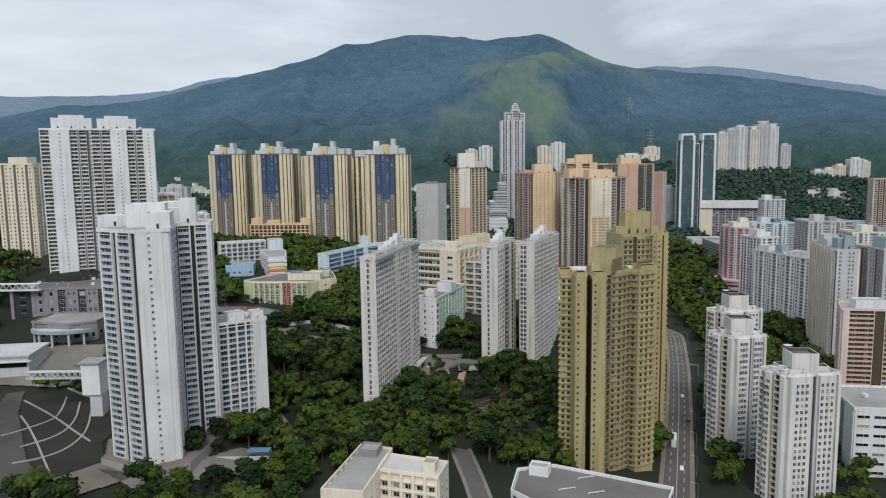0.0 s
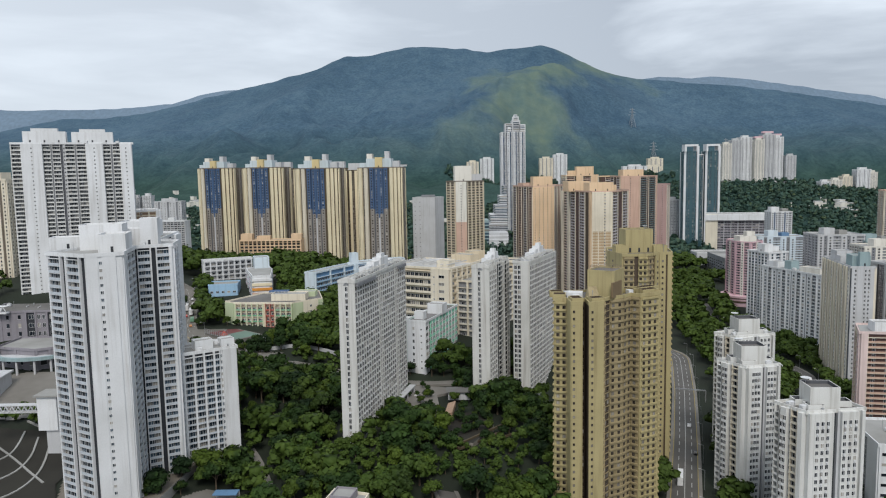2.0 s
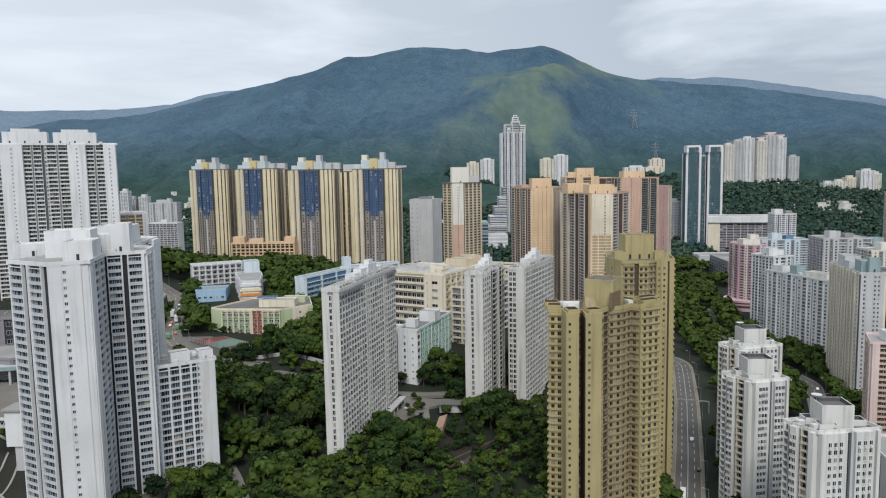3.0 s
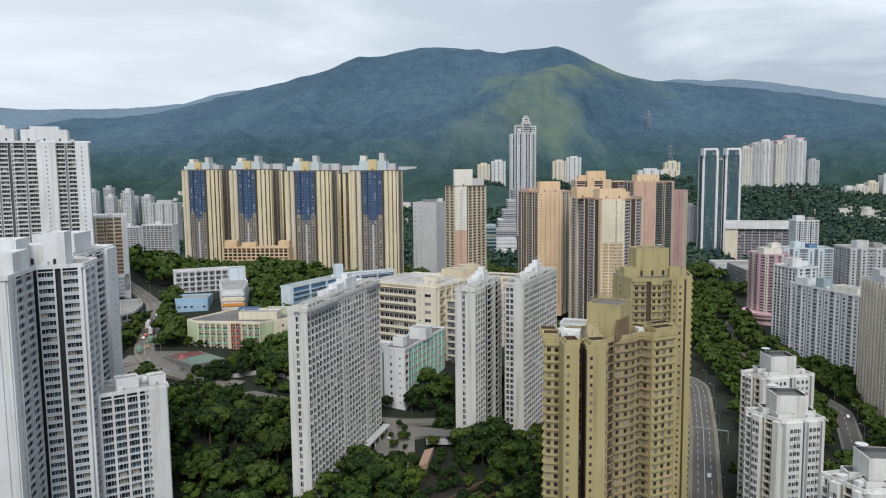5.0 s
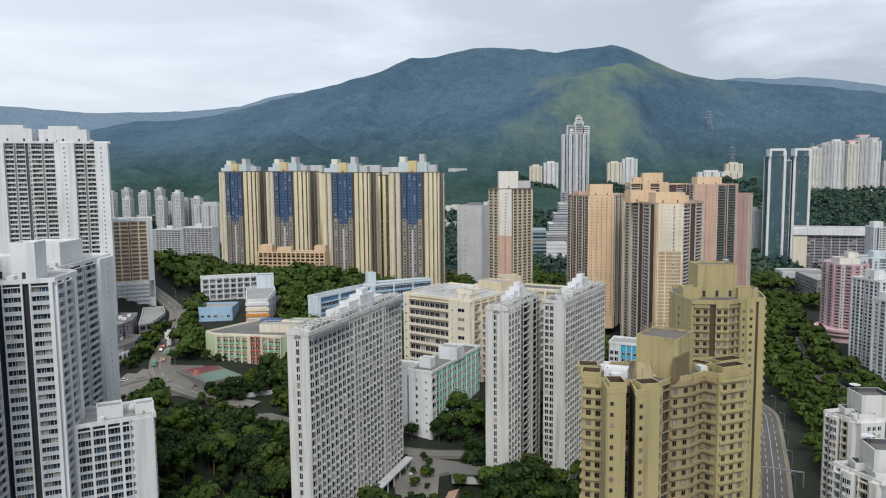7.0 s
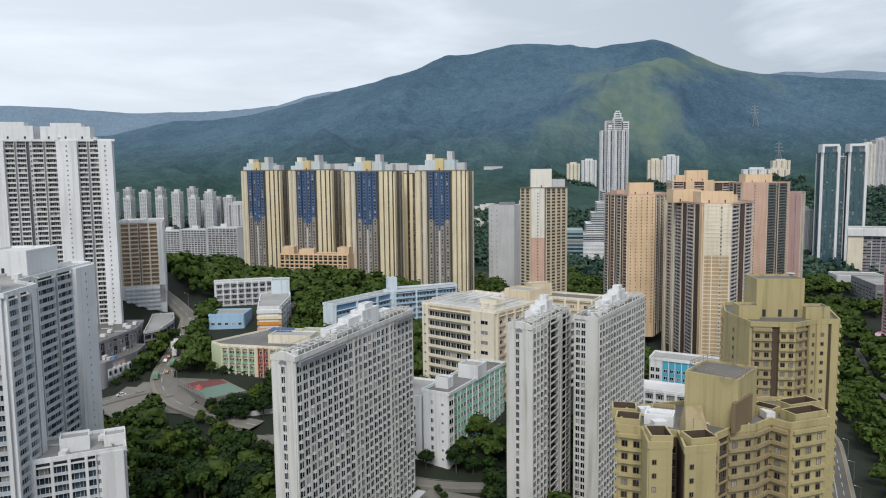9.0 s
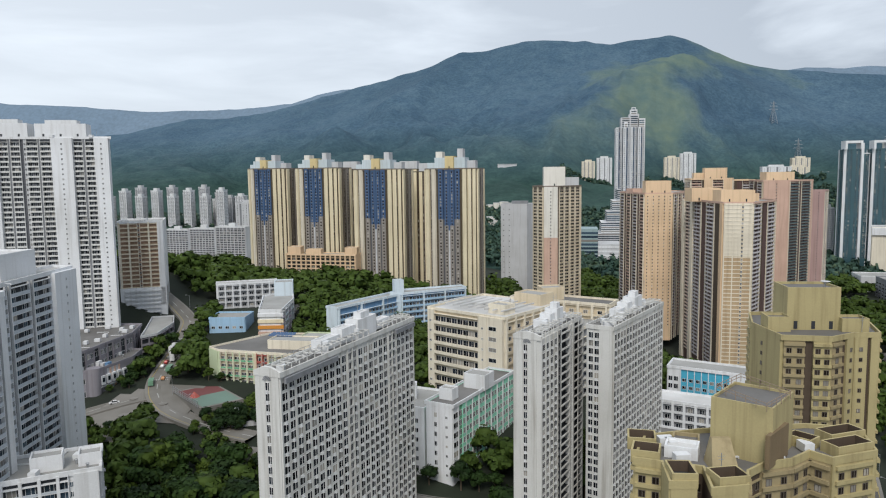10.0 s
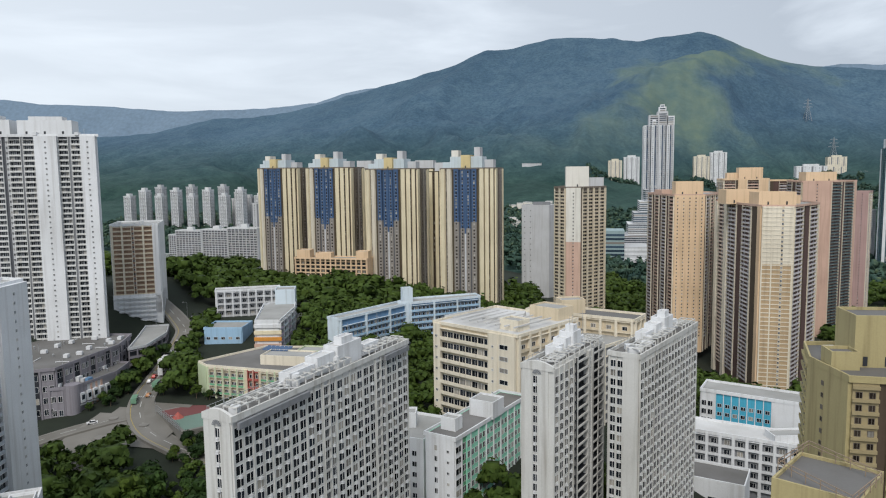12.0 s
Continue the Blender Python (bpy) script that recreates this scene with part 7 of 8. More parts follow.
for nm, q, m in (("wall", (-30, 24, -14, 14, -20, 7), PALE_GREY), ("roof", (-31, 25, -15, 15, 7, 8), PALE_GREY), ("eaves", (-32, 26, -16.5, -14.5, 4.2, 4.8), WHITE), ("glazed_band", (-29, 23, -14.3, -14, 1.0, 4.0), GLASS)):
    s = Shape()
    s.box(*q, m)
    part(nm, s, hall)
PLOTS.append([(-296, 386), (-232, 390), (-232, 424), (-296, 424)])
walk2 = thing("footbridge", "covered walkway leading to the mall", "footbridge", -300, 470, 38)
s = Shape()
s.box(-40, 30, -2, 2, -0.5, 0.4, WHITE)
part("deck", s, walk2)
s = Shape()
for k in range(16):
    s.beam((-40 + 4.4 * k, -2, 0.4), (-37.8 + 4.4 * k, -2, 4), 0.15, WHITE)
    s.beam((-37.8 + 4.4 * k, -2, 4), (-35.6 + 4.4 * k, -2, 0.4), 0.15, WHITE)
s.box(-40, 30, -2.4, 2.4, 4, 4.3, WHITE)
part("truss", s, walk2)
garden = thing("ball_court_wall", "low wall and blue shelter by the garden", "wall", -88, 306, -13)
for nm, q, m in (("wall", (-22, 14, -0.3, 0.3, -4, 2.0), PALE_GREY), ("shelter_roof", (-2, 8, 2, 7, 3, 3.3), BLUE), ("shelter_wall", (-2, 8, 6.5, 7, -4, 3), PALE_GREY)):
    s = Shape()
    s.box(*q, m)
    part(nm, s, garden)
gantry = thing("sign_gantry", "grey gantry across the carriageway", "gantry", 163, 470, -26.5, -19)
for nm, a, b in (("post", (-9, 0, -1), (-9, 0, 7)), ("post", (9, 0, -1), (9, 0, 7)), ("beam", (-9, 0, 7), (9, 0, 7))):
    s = Shape()
    s.beam(a, b, 0.3, STEEL)
    part(nm, s, gantry)

# ---------------------------------------------------------------- vehicles


def vehicle(name, label, x, y, turn, L, W, H, m, bus=False, z=None):
    z = land(x, y) + 0.7 if z is None else z
    ob = thing(name, label, "bus" if bus else "car", x, y, z, turn, group="vehicles on the roads")
    s = Shape()
    if bus:
        s.box(-L / 2, L / 2, -W / 2, W / 2, 0.35, H, m)
    else:
        s.box(-L / 2, L / 2, -W / 2, W / 2, 0.3, H * 0.56, m)
        s.hexa([(-L * 0.34, -W * 0.46, H * 0.56), (L * 0.24, -W * 0.46, H * 0.56), (L * 0.24, W * 0.46, H * 0.56), (-L * 0.34, W * 0.46, H * 0.56),
                (-L * 0.24, -W * 0.40, H), (L * 0.10, -W * 0.40, H), (L * 0.10, W * 0.40, H), (-L * 0.24, W * 0.40, H)], m)
    part("body", s, ob)
    s = Shape()
    if bus:
        for q in (0.34, 0.70):
            s.box(-L / 2 + 0.3, L / 2 - 0.1, -W / 2 - 0.02, W / 2 + 0.02, H * q, H * q + 0.75, GLASS)
        s.box(L / 2 - 0.05, L / 2 + 0.03, -W / 2 + 0.15, W / 2 - 0.15, H * 0.3, H * 0.9, GLASS)
    else:
        s.hexa([(-L * 0.33, -W * 0.47, H * 0.6), (L * 0.235, -W * 0.47, H * 0.6), (L * 0.235, W * 0.47, H * 0.6), (-L * 0.33, W * 0.47, H * 0.6),
                (-L * 0.25, -W * 0.415, H * 0.94), (L * 0.12, -W * 0.415, H * 0.94), (L * 0.12, W * 0.415, H * 0.94), (-L * 0.25, W * 0.415, H * 0.94)], GLASS)
    part("glazing", s, ob)
    for wx in (-L * 0.32, L * 0.32):
        for wy in (-W / 2 + 0.1, W / 2 - 0.1):
            s = Shape()
            k = 10
            for i in range(k):
                a0, a1 = i * 2 * math.pi / k, (i + 1) * 2 * math.pi / k
                s.poly([(wx + 0.36 * math.cos(a0), wy - 0.14, 0.36 + 0.36 * math.sin(a0)), (wx + 0.36 * math.cos(a1), wy - 0.14, 0.36 + 0.36 * math.sin(a1)),
                        (wx + 0.36 * math.cos(a1), wy + 0.14, 0.36 + 0.36 * math.sin(a1)), (wx + 0.36 * math.cos(a0), wy + 0.14, 0.36 + 0.36 * math.sin(a0))], RUBBER)
            for e in (-0.14, 0.14):
                s.poly([(wx + 0.36 * math.cos(i * 2 * math.pi / k), wy + e, 0.36 + 0.36 * math.sin(i * 2 * math.pi / k)) for i in range(k)], RUBBER)
            part("wheel", s, ob)


CAR_PAINT = {"white": plain("car_white", (0.7, 0.7, 0.7), 0.3), "silver": plain("car_silver", (0.42, 0.43, 0.44), 0.3, 0.4), "red": plain("car_red", (0.45, 0.05, 0.04), 0.3),
             "black": plain("car_black", (0.03, 0.03, 0.03), 0.3), "green": plain("minibus_green", (0.16, 0.30, 0.20), 0.35), "orange": plain("barrier_orange", (0.42, 0.20, 0.08), 0.5)}


def on_road(rows_, k, off):
    i = min(len(rows_) - 2, int(k * (len(rows_) - 1)))
    p, n, z = rows_[i]
    q = p + n * off
    return q.x, q.y, math.degrees(math.atan2(n.x, -n.y)), z


for rows_, k, off, kind, colour in ((mr, 0.22, -5, "bus", "white"), (mr, 0.30, 2, "car", "white"), (mr, 0.19, 2, "car", "silver"), (mr, 0.36, -2, "bus", "white"), (mr, 0.44, 5, "car", "black"), (mr, 0.52, 2, "car", "white"),
                                    (mr, 0.12, -5, "car", "white"), (hr, 0.46, 1.5, "bus", "white"), (hr, 0.56, 2, "car", "white"), (hr, 0.60, 2, "car", "silver"), (hr, 0.42, -2, "car", "white"), (hr, 0.36, 2, "car", "orange"),
                                    (hr, 0.33, -3, "minibus", "green"), (wr, 0.2, 1.5, "car", "white"), (hr, 0.64, -2, "car", "black"), (er, 0.35, 2, "car", "white"), (er, 0.42, -2, "car", "silver"), (er, 0.48, 2, "car", "black"), (er, 0.6, -2, "car", "white"),
                                    (er, 0.66, 2, "car", "red"), (tr, 0.98, 0, "car", "white"), (hr, 0.50, -2, "bus", "white"), (hr, 0.53, 2, "car", "white"), (hr, 0.57, -2, "car", "silver"), (hr, 0.40, 3, "minibus", "green"), (hr, 0.44, -1.5, "car", "red"), (wr, 0.45, -1.5, "car", "white")):
    x, y, tu, z = on_road(rows_, k, off)
    if kind == "car":
        vehicle("car", f"{colour} saloon car on the road", x, y, tu, 4.6, 1.8, 1.5, CAR_PAINT[colour], z=z)
    else:
        vehicle(kind, f"{colour} {'double-deck bus' if kind == 'bus' else 'public light bus'} on the road", x, y, tu, 11 if kind == "bus" else 7, 2.5, 4.2 if kind == "bus" else 2.7, CAR_PAINT[colour], True, z)


vehicle("car", "white saloon car parked on the forecourt", -9, 408, 70, 4.6, 1.8, 1.5, CAR_PAINT["white"], z=-0.75)
vehicle("car", "black saloon car parked on the forecourt", -5, 413, 75, 4.6, 1.8, 1.5, CAR_PAINT["black"], z=-0.75)


def street_lamp(x, y, z, turn):
    ob = thing("street_lamp", "tall grey street lamp beside the road", "street lamp", x, y, z, turn, group="street lamps")
    s = Shape()
    s.tube(0, 0, -0.5, 9, 0.12, STEEL, 6, 0.07)
    part("pole", s, ob)
    s = Shape()
    s.beam((0, 0, 9), (2.2, 0, 9.5), 0.05, STEEL)
    part("arm", s, ob)
    s = Shape()
    s.box(1.9, 2.8, -0.15, 0.15, 9.4, 9.6, PALE_GREY)
    part("lantern", s, ob)


for rows_, step in ((mr, 6), (hr, 5), (er, 7)):
    for i in range(2, len(rows_) - 2, step):
        p, n, z = rows_[i]
        q = p + n * (8.6 if rows_ is mr else 6.4)
        street_lamp(q.x, q.y, z, math.degrees(math.atan2(n.y, n.x)) + 180)

# ---------------------------------------------------------------- pylons and hill villages


def pylon(x, y, h):
    ob = thing("transmission_tower", "grey steel lattice pylon on the hillside", "pylon", x, y, land(x, y), 15, group="pylons")
    for sx in (-1, 1):
        for sy in (-1, 1):
            s = Shape()
            s.beam((sx * h * 0.14, sy * h * 0.14, -2), (sx * h * 0.035, sy * h * 0.035, h * 0.62), 0.5, STEEL)
            s.beam((sx * h * 0.035, sy * h * 0.035, h * 0.62), (0, 0, h), 0.4, STEEL)
            part("leg", s, ob)
    for k, w in ((0.62, 0.22), (0.76, 0.18), (0.9, 0.14)):
        s = Shape()
        s.beam((-h * w, 0, h * k), (h * w, 0, h * k), 0.42, STEEL)
        s.beam((-h * w, 0, h * k), (0, 0, h * k + h * 0.05), 0.3, STEEL)
        s.beam((h * w, 0, h * k), (0, 0, h * k + h * 0.05), 0.3, STEEL)
        part("cross_arm", s, ob)
    s = Shape()
    for i in range(6):
        a, b = i / 6, (i + 1) / 6
        for sx, sy in ((1, 1), (-1, 1), (-1, -1), (1, -1)):
            r0, r1 = h * (0.14 - 0.105 * a), h * (0.14 - 0.105 * b)
            s.beam((sx * r0, sy * r0, h * 0.62 * a), (-sy * r1, sx * r1, h * 0.62 * b), 0.25, STEEL)
    part("lattice", s, ob)


pylon(848, 3250, 88)
pylon(872, 3000, 92)
pylon(763, 2800, 58)
pylon(1190, 3050, 70)

vr = random.Random(77)
PLOTS_HILL = []
hut = None
for cx_, cy_, sx_, sy_, k in ((-520, 1750, 110, 160, 26), (-40, 1700, 90, 120, 22), (560, 2350, 150, 140, 26), (-330, 1900, 120, 90, 14), (880, 1650, 90, 60, 14), (1300, 2300, 160, 150, 14), (1250, 1800, 160, 100, 14), (-730, 2100, 120, 120, 12), (-905, 1930, 70, 50, 18), (-85, 1940, 80, 40, 18)):
    for i in range(k):
        x, y = vr.gauss(cx_, sx_ * 0.6), vr.gauss(cy_, sy_ * 0.6)
        PLOTS_HILL.append((x, y))
        if hut is None:
            hut = thing("village_house", "small white flat-roofed house on the hillside", "house", x, y, land(x, y), 0, group="hill village")
            s = Shape()
            s.box(-5, 5, -5, 5, -6, 8.4, WHITE_WARM)
            part("wall", s, hut)
            s = Shape()
            s.box(-5.3, 5.3, -5.3, 5.3, 8.4, 9.2, CONC_PALE)
            part("roof", s, hut)
        else:
            copy_thing(hut, pose(x, y, land(x, y), 0, 0, vr.uniform(-40, 40)) @ Matrix.Scale(vr.uniform(0.9, 1.7), 4))
lodge = thing("hillside_villa", "long white building in a forest clearing", "building", -150, 2440, land(-150, 2440))
s = Shape()
s.box(-30, 30, -6, 6, -8, 6, PALE_GREY)
part("wall", s, lodge)
s = Shape()
s.box(-31, 31, -7, 7, 6, 6.8, CONC_PALE)
part("roof", s, lodge)

# ---------------------------------------------------------------- trees


def ball(r, c, squash=0.8):
    """A rounded lump of six quads, the dim heart of a leafy lobe."""
    v = [(c[0] + a * r * 0.62, c[1] + b * r * 0.62, c[2] + d * r * 0.62 * squash) for a in (-1, 1) for b in (-1, 1) for d in (-1, 1)]
    return v, [(0, 1, 3, 2), (4, 6, 7, 5), (0, 4, 5, 1), (2, 3, 7, 6), (0, 2, 6, 4), (1, 5, 7, 3)]


def crown_arrays(seed, r, h, lobes, clumps, leaf):
    """A crown of several lobes, each covered with small leaf clumps; returns corners and quads."""
    rnd = random.Random(seed)
    V, F = [], []
    spots = [(0, 0, h * 0.80, r * 0.58)]
    for i in range(lobes - 1):
        a, d = i * 2 * math.pi / (lobes - 1) + rnd.uniform(-0.4, 0.4), r * rnd.uniform(0.42, 0.66)
        q = rnd.uniform(0.26, 0.52)
        spots.append((d * math.cos(a), d * math.sin(a), h * rnd.uniform(0.46, 0.82), r * q))
    for x, y, z, q in spots:
        v, f = ball(q * 0.92, (x, y, z))
        k = len(V)
        V += v
        F += [tuple(k + i for i in g) for g in f]
        for _ in range(clumps):
            n = Vector((rnd.gauss(0, 1), rnd.gauss(0, 1), rnd.gauss(0.35, 0.8))).normalized()
            c = Vector((x, y, z)) + Vector((n.x, n.y, n.z * 0.8)) * q * rnd.uniform(0.74, 1.22)
            t = (n + Vector((rnd.uniform(-1, 1), rnd.uniform(-1, 1), rnd.uniform(-0.4, 1))) * 0.7).normalized()
            u = t.cross(Vector((rnd.uniform(-1, 1), rnd.uniform(-1, 1), 0.3))).normalized()
            w = t.cross(u)
            s = leaf * rnd.uniform(0.6, 1.25)
            k = len(V)
            V += [tuple(c - u * s - w * s * 0.6 - t * s * 0.3), tuple(c + u * s * 0.9 - w * s * 0.7 - t * s * 0.2), tuple(c + u * s + w * s * 0.6 + t * s * 0.1), tuple(c - u * s * 0.8 + w * s * 0.8)]
            F.append((k, k + 1, k + 2, k + 3))
    return np.array(V), np.array(F)


def quads_mesh(name, V, F, m):
    me = bpy.data.meshes.new(name)
    me.vertices.add(len(V))
    me.vertices.foreach_set("co", np.asarray(V, dtype=np.float32).ravel())
    me.loops.add(4 * len(F))
    me.loops.foreach_set("vertex_index", np.asarray(F, dtype=np.int32).ravel())
    me.polygons.add(len(F))
    me.polygons.foreach_set("loop_start", np.arange(0, 4 * len(F), 4, dtype=np.int32))
    me.materials.append(m)
    me.update(calc_edges=True)
    me.validate()
    return me


def trunk_mesh(seed, r, h):
    rnd = random.Random(seed)
    s = Shape()
    s.tube(0, 0, -1.5, h * 0.55, r * 0.075, BARK, 7, r * 0.045)
    for i in range(5):
        a = i * 1.26 + rnd.uniform(-0.3, 0.3)
        s.beam((0, 0, h * (0.28 + 0.05 * i)), (r * 0.5 * math.cos(a), r * 0.5 * math.sin(a), h * rnd.uniform(0.55, 0.68)), r * 0.022, BARK)
    return s.mesh("trunk")


TREES = []
for i, (r, h) in enumerate(((4.6, 11), (5.4, 12), (3.8, 9.5), (6.2, 13), (4.4, 13), (5.0, 10))):
    V, F = crown_arrays(500 + i, r, h, 11, 62, 0.52)
    TREES.append((r, trunk_mesh(i, r, h), quads_mesh("crown", V, F, LEAF)))
HILL = [crown_arrays(800 + i, r, h, 3, 8, 1.6) for i, (r, h) in enumerate(((5.0, 9), (5.6, 10), (4.6, 8), (6.0, 10)))]
DIST = [crown_arrays(700 + i, r, h, 4, 11, 1.25) for i, (r, h) in enumerate(((4.8, 10), (5.4, 11), (4.2, 9), (5.8, 12)))]
FAR = [crown_arrays(600 + i, r, h, 5, 22, 0.92) for i, (r, h) in enumerate(((4.6, 10), (5.4, 11), (3.8, 9), (5.8, 12)))]


def free(x, y, grow):
    if y > 1150:
        return not any(abs(a - x) < 9 and -14 < b - y < 40 for a, b in PLOTS_HILL)
    for pts in PLOTS:
        if inside(x, y, pts, grow):
            return False
    for pts, w in ROADS:
        for px_, py_ in pts[::2]:
            if abs(px_ - x) < w / 2 + 8 and math.hypot(px_ - x, py_ - y) < w / 2 + 3.0 + grow * 0.3:
                return False
    return True


class Spread:
    """Places kept a set distance from one another."""

    def __init__(self, gap):
        self.gap, self.cells = gap, {}

    def take(self, x, y):
        i, j = int(x // self.gap), int(y // self.gap)
        for a in (i - 1, i, i + 1):
            for b in (j - 1, j, j + 1):
                for p in self.cells.get((a, b), ()):
                    if math.hypot(p[0] - x, p[1] - y) < self.gap:
                        return False
        self.cells.setdefault((i, j), []).append((x, y))
        return True


tr_rnd = random.Random(2024)
near_spread, count = Spread(5.4), 0
first_tree = {}
for zone, tries, cap in (([(-118, 292), (-60, 286), (-46, 296), (46, 296), (52, 330), (58, 420), (60, 470), (10, 446), (-40, 448), (-112, 452), (-128, 430)], 7000, 215),
                         ([(-165, 255), (-60, 240), (-55, 286), (-112, 284), (-165, 290)], 700, 34),
                         ([(-112, 470), (-75, 452), (-72, 500), (-100, 504)], 300, 14)):
    got = 0
    for _ in range(tries):
        x, y = tr_rnd.uniform(min(p[0] for p in zone), max(p[0] for p in zone)), tr_rnd.uniform(min(p[1] for p in zone), max(p[1] for p in zone))
        if got >= cap or not inside(x, y, zone) or not free(x, y, 2.6) or not near_spread.take(x, y):
            continue
        got += 1
        k = tr_rnd.randrange(len(TREES))
        size = tr_rnd.uniform(0.8, 1.4) * (0.5 if any(inside(x, y, z_) for z_ in LOW_BANKS) else 1.0)
        m = pose(x, y, land(x, y) - 0.3, 0, 0, tr_rnd.uniform(0, 360)) @ Matrix.Scale(size, 4)
        if k not in first_tree:
            t = thing("tree", "leafy green broadleaf tree in dense woodland", "tree", group="woodland trees")
            t.matrix_world = m
            part("trunk", TREES[k][1], t)
            part("crown", TREES[k][2], t)
            first_tree[k] = t
        else:
            copy_thing(first_tree[k], m)

shrub_rnd = random.Random(31)
got = 0
for x0, x1, y0, y1, k in ((-2, 30, 340, 384, 44), (-12, 6, 372, 384, 6), (8, 24, 396, 420, 8), (-150, -122, 508, 512, 5), (-176, -140, 440, 462, 10), (-188, -180, 490, 512, 14), (-192, -186, 512, 534, 12), (-196, -190, 536, 560, 10), (-16, 2, 384, 424, 12), (-126, -104, 456, 472, 22), (-112, -100, 470, 492, 12), (-166, -160, 508, 540, 8)):
    for _ in range(k):
        x, y = shrub_rnd.uniform(x0, x1), shrub_rnd.uniform(y0, y1)
        q = shrub_rnd.uniform(0.22, 0.5) * (1.4 if x < -100 else 1.0)
        sh = copy_thing(first_tree[shrub_rnd.choice(list(first_tree))], pose(x, y, max(land(x, y), -0.8 if x > -20 else -99) - 1.2 * q, 0, 0, shrub_rnd.uniform(0, 360)) @ Matrix.Scale(q, 4))
        sh.name = "shrub"
        tagged(sh, "small green shrub beside paving and terraces", "shrub", "terrace shrubs")

far_spread, wide_spread, hill_spread = Spread(5.8), Spread(7.6), Spread(11.5)
Vs, Fs, base_k = [], [], 0
Vh, Fh, base_h = [], [], 0
for zone, tries, gap_ok in (([(-118, 292), (60, 296), (66, 470), (-40, 452), (-128, 440)], 9000, 1), ([(-235, 655), (-165, 655), (-120, 575), (-62, 650), (-30, 668), (10, 690), (20, 772), (-60, 780), (-146, 778), (-225, 782), (-300, 800), (-300, 700)], 7000, 1),
                            ([(170, 430), (235, 470), (262, 545), (266, 640), (250, 640), (300, 760), (330, 900), (420, 990), (300, 1000), (240, 960), (225, 700), (205, 560)], 5200, 1), ([(120, 300), (128, 300), (170, 410), (160, 420)], 500, 1),
                            ([(60, 560), (130, 545), (175, 600), (195, 700), (130, 690), (60, 740)], 2200, 1), ([(20, 668), (120, 620), (140, 690), (90, 780), (20, 770)], 1500, 1),
                            ([(-98, 470), (-30, 462), (-25, 560), (-60, 650), (-118, 570)], 2200, 1), ([(-182, 532), (-152, 505), (-150, 520), (-178, 560), (-190, 556)], 300, 1), ([(-184, 560), (-178, 560), (-188, 612), (-200, 616)], 400, 1),
                            ([(-290, 290), (-180, 285), (-160, 330), (-195, 400), (-250, 345), (-290, 345)], 240, 1), ([(-195, 395), (-130, 405), (-125, 440), (-165, 446), (-196, 425)], 900, 1), ([(-184, 500), (-178, 520), (-184, 543), (-192, 545), (-186, 530), (-182, 512)], 300, 1), ([(-168, 512), (-150, 500), (-148, 516), (-162, 540), (-172, 540)], 300, 1), ([(-172, 440), (-150, 440), (-140, 462), (-158, 470)], 120, 1),
                            ([(-75, 650), (-20, 668), (0, 780), (-20, 960), (-60, 960)], 1500, 1), ([(20, 900), (90, 880), (150, 1000), (240, 1080), (60, 1150), (10, 1050)], 1500, 1),
                            ([(-520, 640), (-300, 640), (-290, 780), (-320, 940), (-560, 980)], 3500, 1), ([(-560, 300), (-300, 290), (-300, 520), (-380, 640), (-560, 640)], 1800, 1),
                            ([(250, 1010), (420, 1090), (430, 1300), (200, 1400), (180, 1150)], 2600, 1), ([(560, 950), (760, 900), (900, 1150), (620, 1200)], 2200, 1), ([(150, 270), (250, 280), (236, 400), (292, 460), (345, 490), (345, 600), (262, 520), (232, 440), (190, 425), (160, 350)], 1500, 1), ([(104, 300), (112, 330), (128, 380), (118, 372), (100, 340)], 200, 1), ([(290, 430), (330, 440), (330, 495), (290, 500)], 150, 1), ([(215, 470), (262, 480), (300, 560), (286, 655), (284, 740), (262, 700), (235, 520)], 2600, 1), ([(300, 1155), (1250, 1155), (1500, 2000), (330, 2000)], 9000, 1), ([(-1000, 1300), (-300, 1155), (300, 1155), (300, 1900), (-1100, 1900)], 9000, 1)):
    x0, x1, y0, y1 = min(p[0] for p in zone), max(p[0] for p in zone), min(p[1] for p in zone), max(p[1] for p in zone)
    for _ in range(tries):
        x, y = tr_rnd.uniform(x0, x1), tr_rnd.uniform(y0, y1)
        if not inside(x, y, zone) or not free(x, y, 3.0) or not (far_spread if y < 640 else wide_spread if y < 1150 else hill_spread).take(x, y):
            continue
        if x > -120 and x < 62 and y < 470 and (not near_spread.take(x, y) or any(inside(x, y, z_) for z_ in LOW_BANKS)):
            continue
        V, F = (FAR if y < 640 else DIST if y < 1150 else HILL)[tr_rnd.randrange(4)]
        a, size = tr_rnd.uniform(0, 6.28), tr_rnd.uniform(0.75, 1.4) * (1.0 if y < 640 else 1.25 if y < 1150 else 1.55)
        R = np.array(((math.cos(a), -math.sin(a), 0), (math.sin(a), math.cos(a), 0), (0, 0, 1))) * size
        spot = V @ R.T + np.array((x, y, land(x, y) - 0.6))
        if y < 1150:
            Vs.append(spot)
            Fs.append(F + base_k)
            base_k += len(V)
        else:
            Vh.append(spot)
            Fh.append(F + base_h)
            base_h += len(V)
low_spread = Spread(3.4)
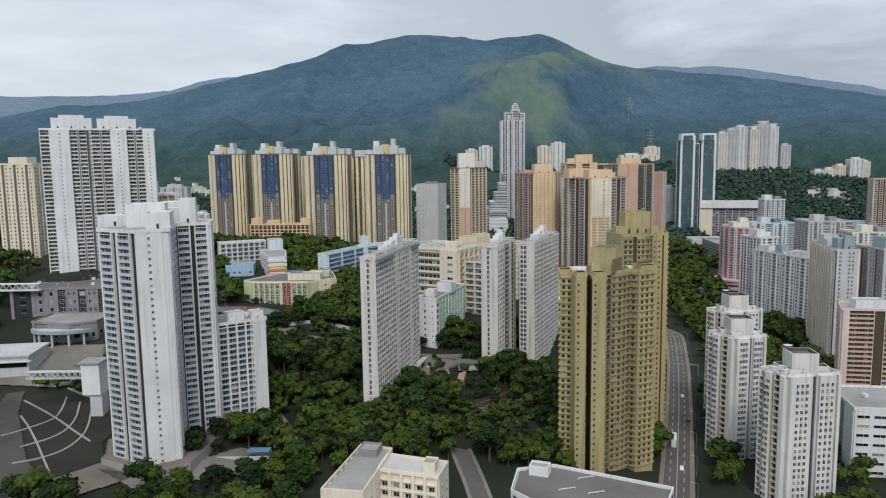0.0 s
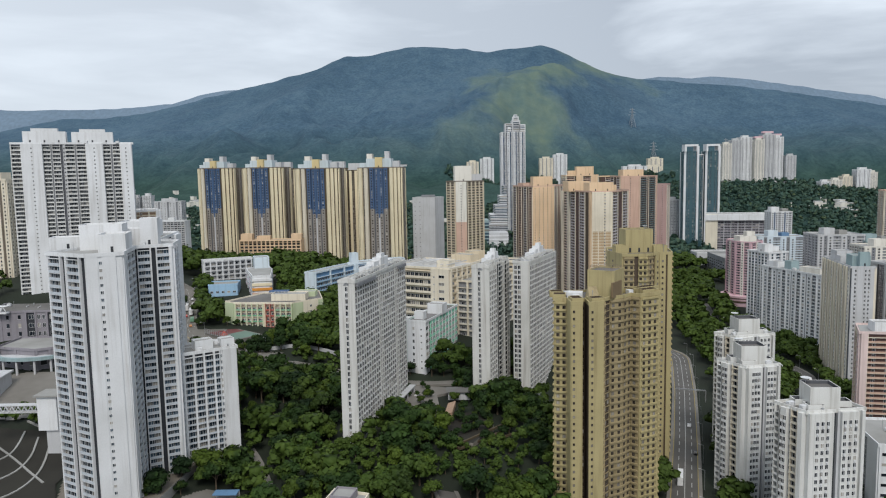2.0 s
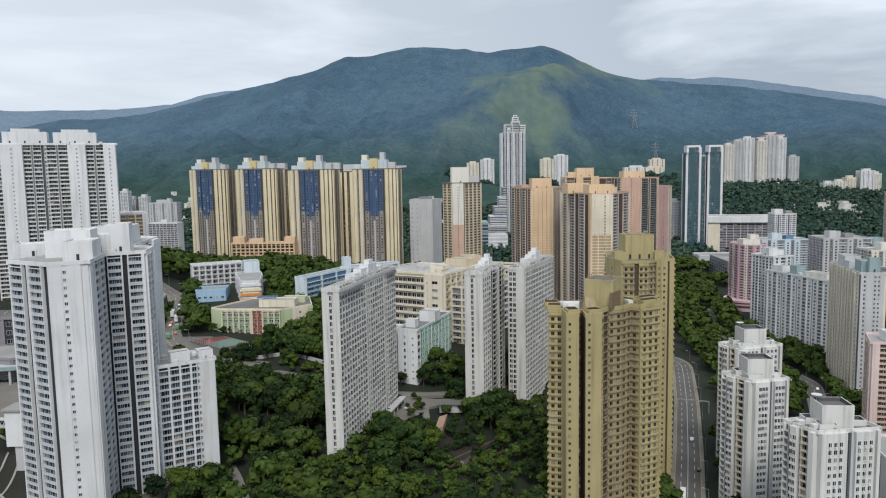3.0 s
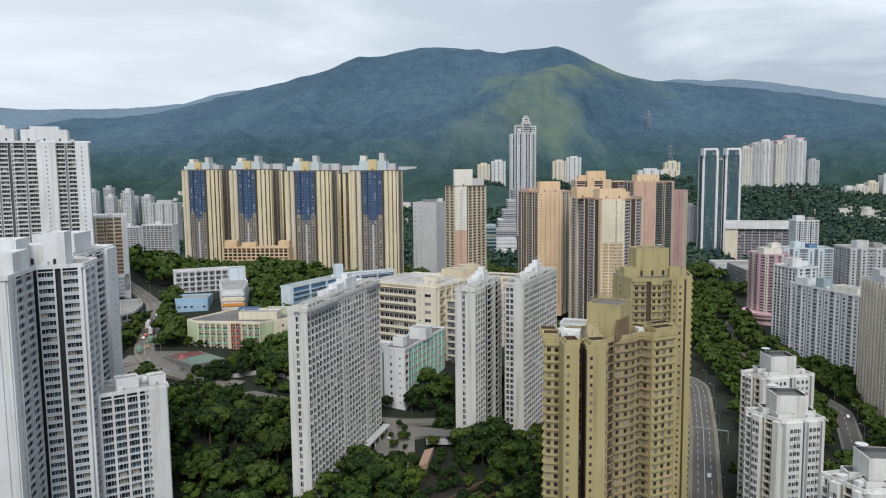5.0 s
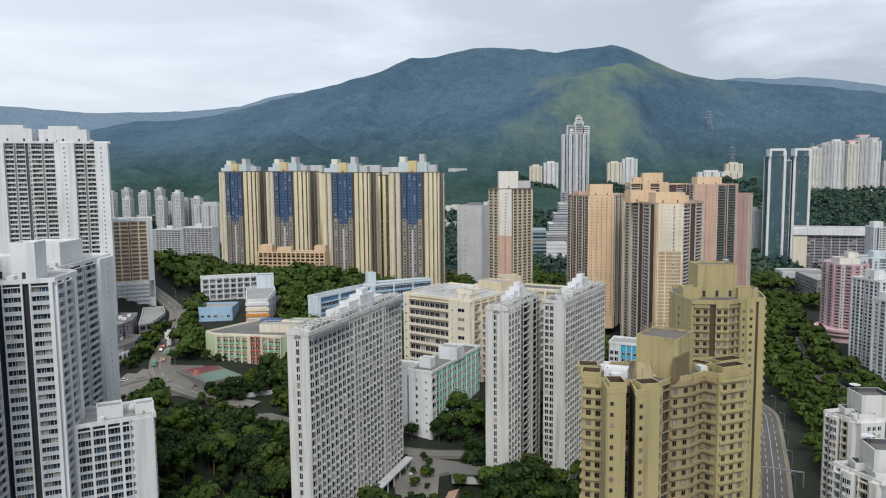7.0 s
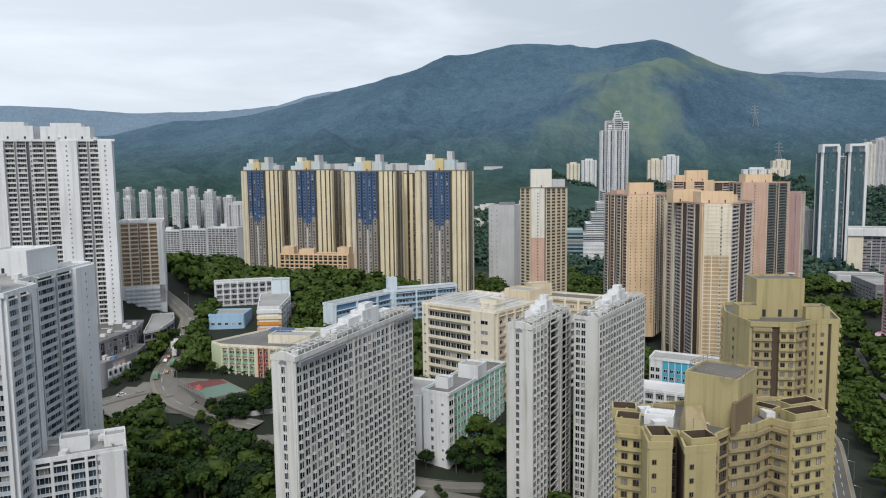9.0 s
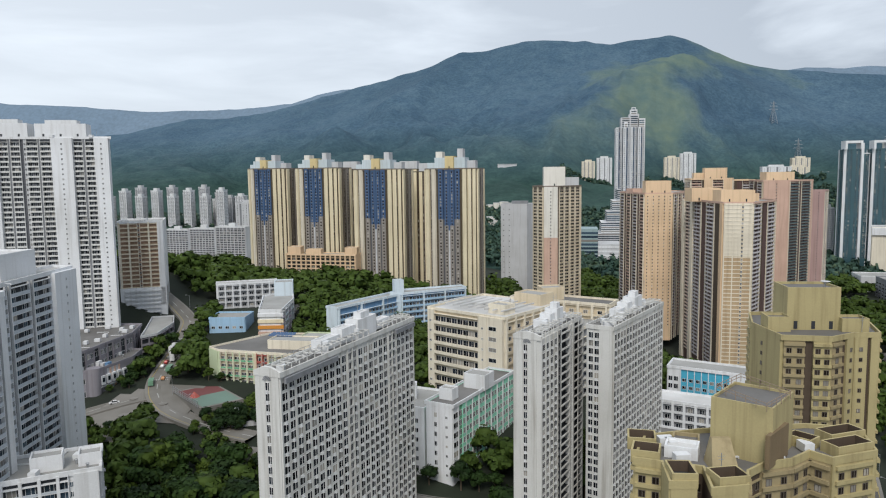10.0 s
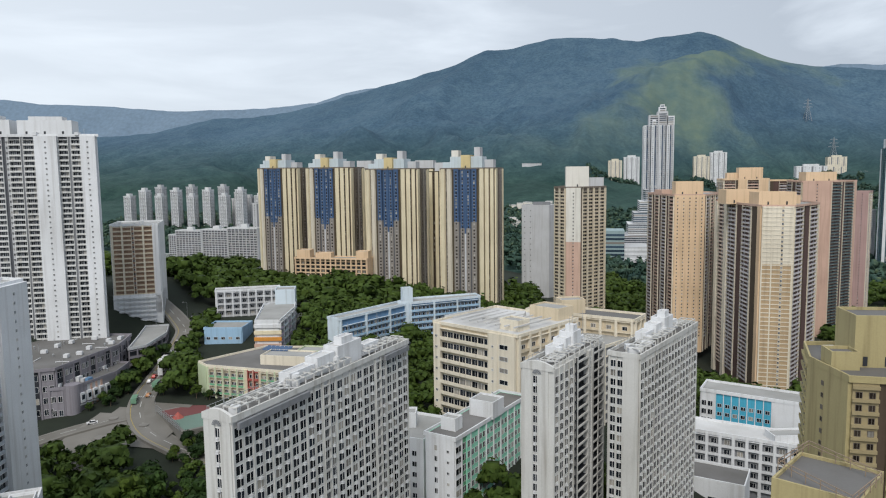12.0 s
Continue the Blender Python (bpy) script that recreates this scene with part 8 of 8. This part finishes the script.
for zone in LOW_BANKS:
    for _ in range(400):
        x, y = tr_rnd.uniform(min(p[0] for p in zone), max(p[0] for p in zone)), tr_rnd.uniform(min(p[1] for p in zone), max(p[1] for p in zone))
        if not inside(x, y, zone) or not free(x, y, 1.0) or not low_spread.take(x, y):
            continue
        V, F = FAR[tr_rnd.randrange(4)]
        a, size = tr_rnd.uniform(0, 6.28), tr_rnd.uniform(0.36, 0.60)
        R = np.array(((math.cos(a), -math.sin(a), 0), (math.sin(a), math.cos(a), 0), (0, 0, 1))) * size
        Vs.append(V @ R.T + np.array((x, y, land(x, y) - 0.9)))
        Fs.append(F + base_k)
        base_k += len(V)
wood = new("woodland", quads_mesh("woodland", np.vstack(Vs), np.vstack(Fs), LEAF_WOOD))
tagged(wood, "dense green woodland canopy between the estates", "woodland", kind="stuff")
# groves about the housing blocks on the mountain's foot
grove_spread = Spread(12.0)
for cx_, cy_, sx_, sy_ in ((124, 2370, 120, 50), (400, 2570, 120, 50), (735, 2470, 90, 45), (585, 2170, 110, 45), (680, 2320, 90, 45)):
    for _ in range(420):
        x, y = cx_ + sx_ * tr_rnd.uniform(-1, 1), cy_ + sy_ * tr_rnd.uniform(-1, 0.5)
        if ((x - cx_) / sx_) ** 2 + ((y - cy_) / sy_) ** 2 > 1 or not grove_spread.take(x, y):
            continue
        V, F = HILL[tr_rnd.randrange(4)]
        a, size = tr_rnd.uniform(0, 6.28), tr_rnd.uniform(1.2, 2.2)
        R = np.array(((math.cos(a), -math.sin(a), 0), (math.sin(a), math.cos(a), 0), (0, 0, 1))) * size
        Vh.append(V @ R.T + np.array((x, y, land(x, y) - 2.0 * size)))
        Fh.append(F + base_h)
        base_h += len(V)
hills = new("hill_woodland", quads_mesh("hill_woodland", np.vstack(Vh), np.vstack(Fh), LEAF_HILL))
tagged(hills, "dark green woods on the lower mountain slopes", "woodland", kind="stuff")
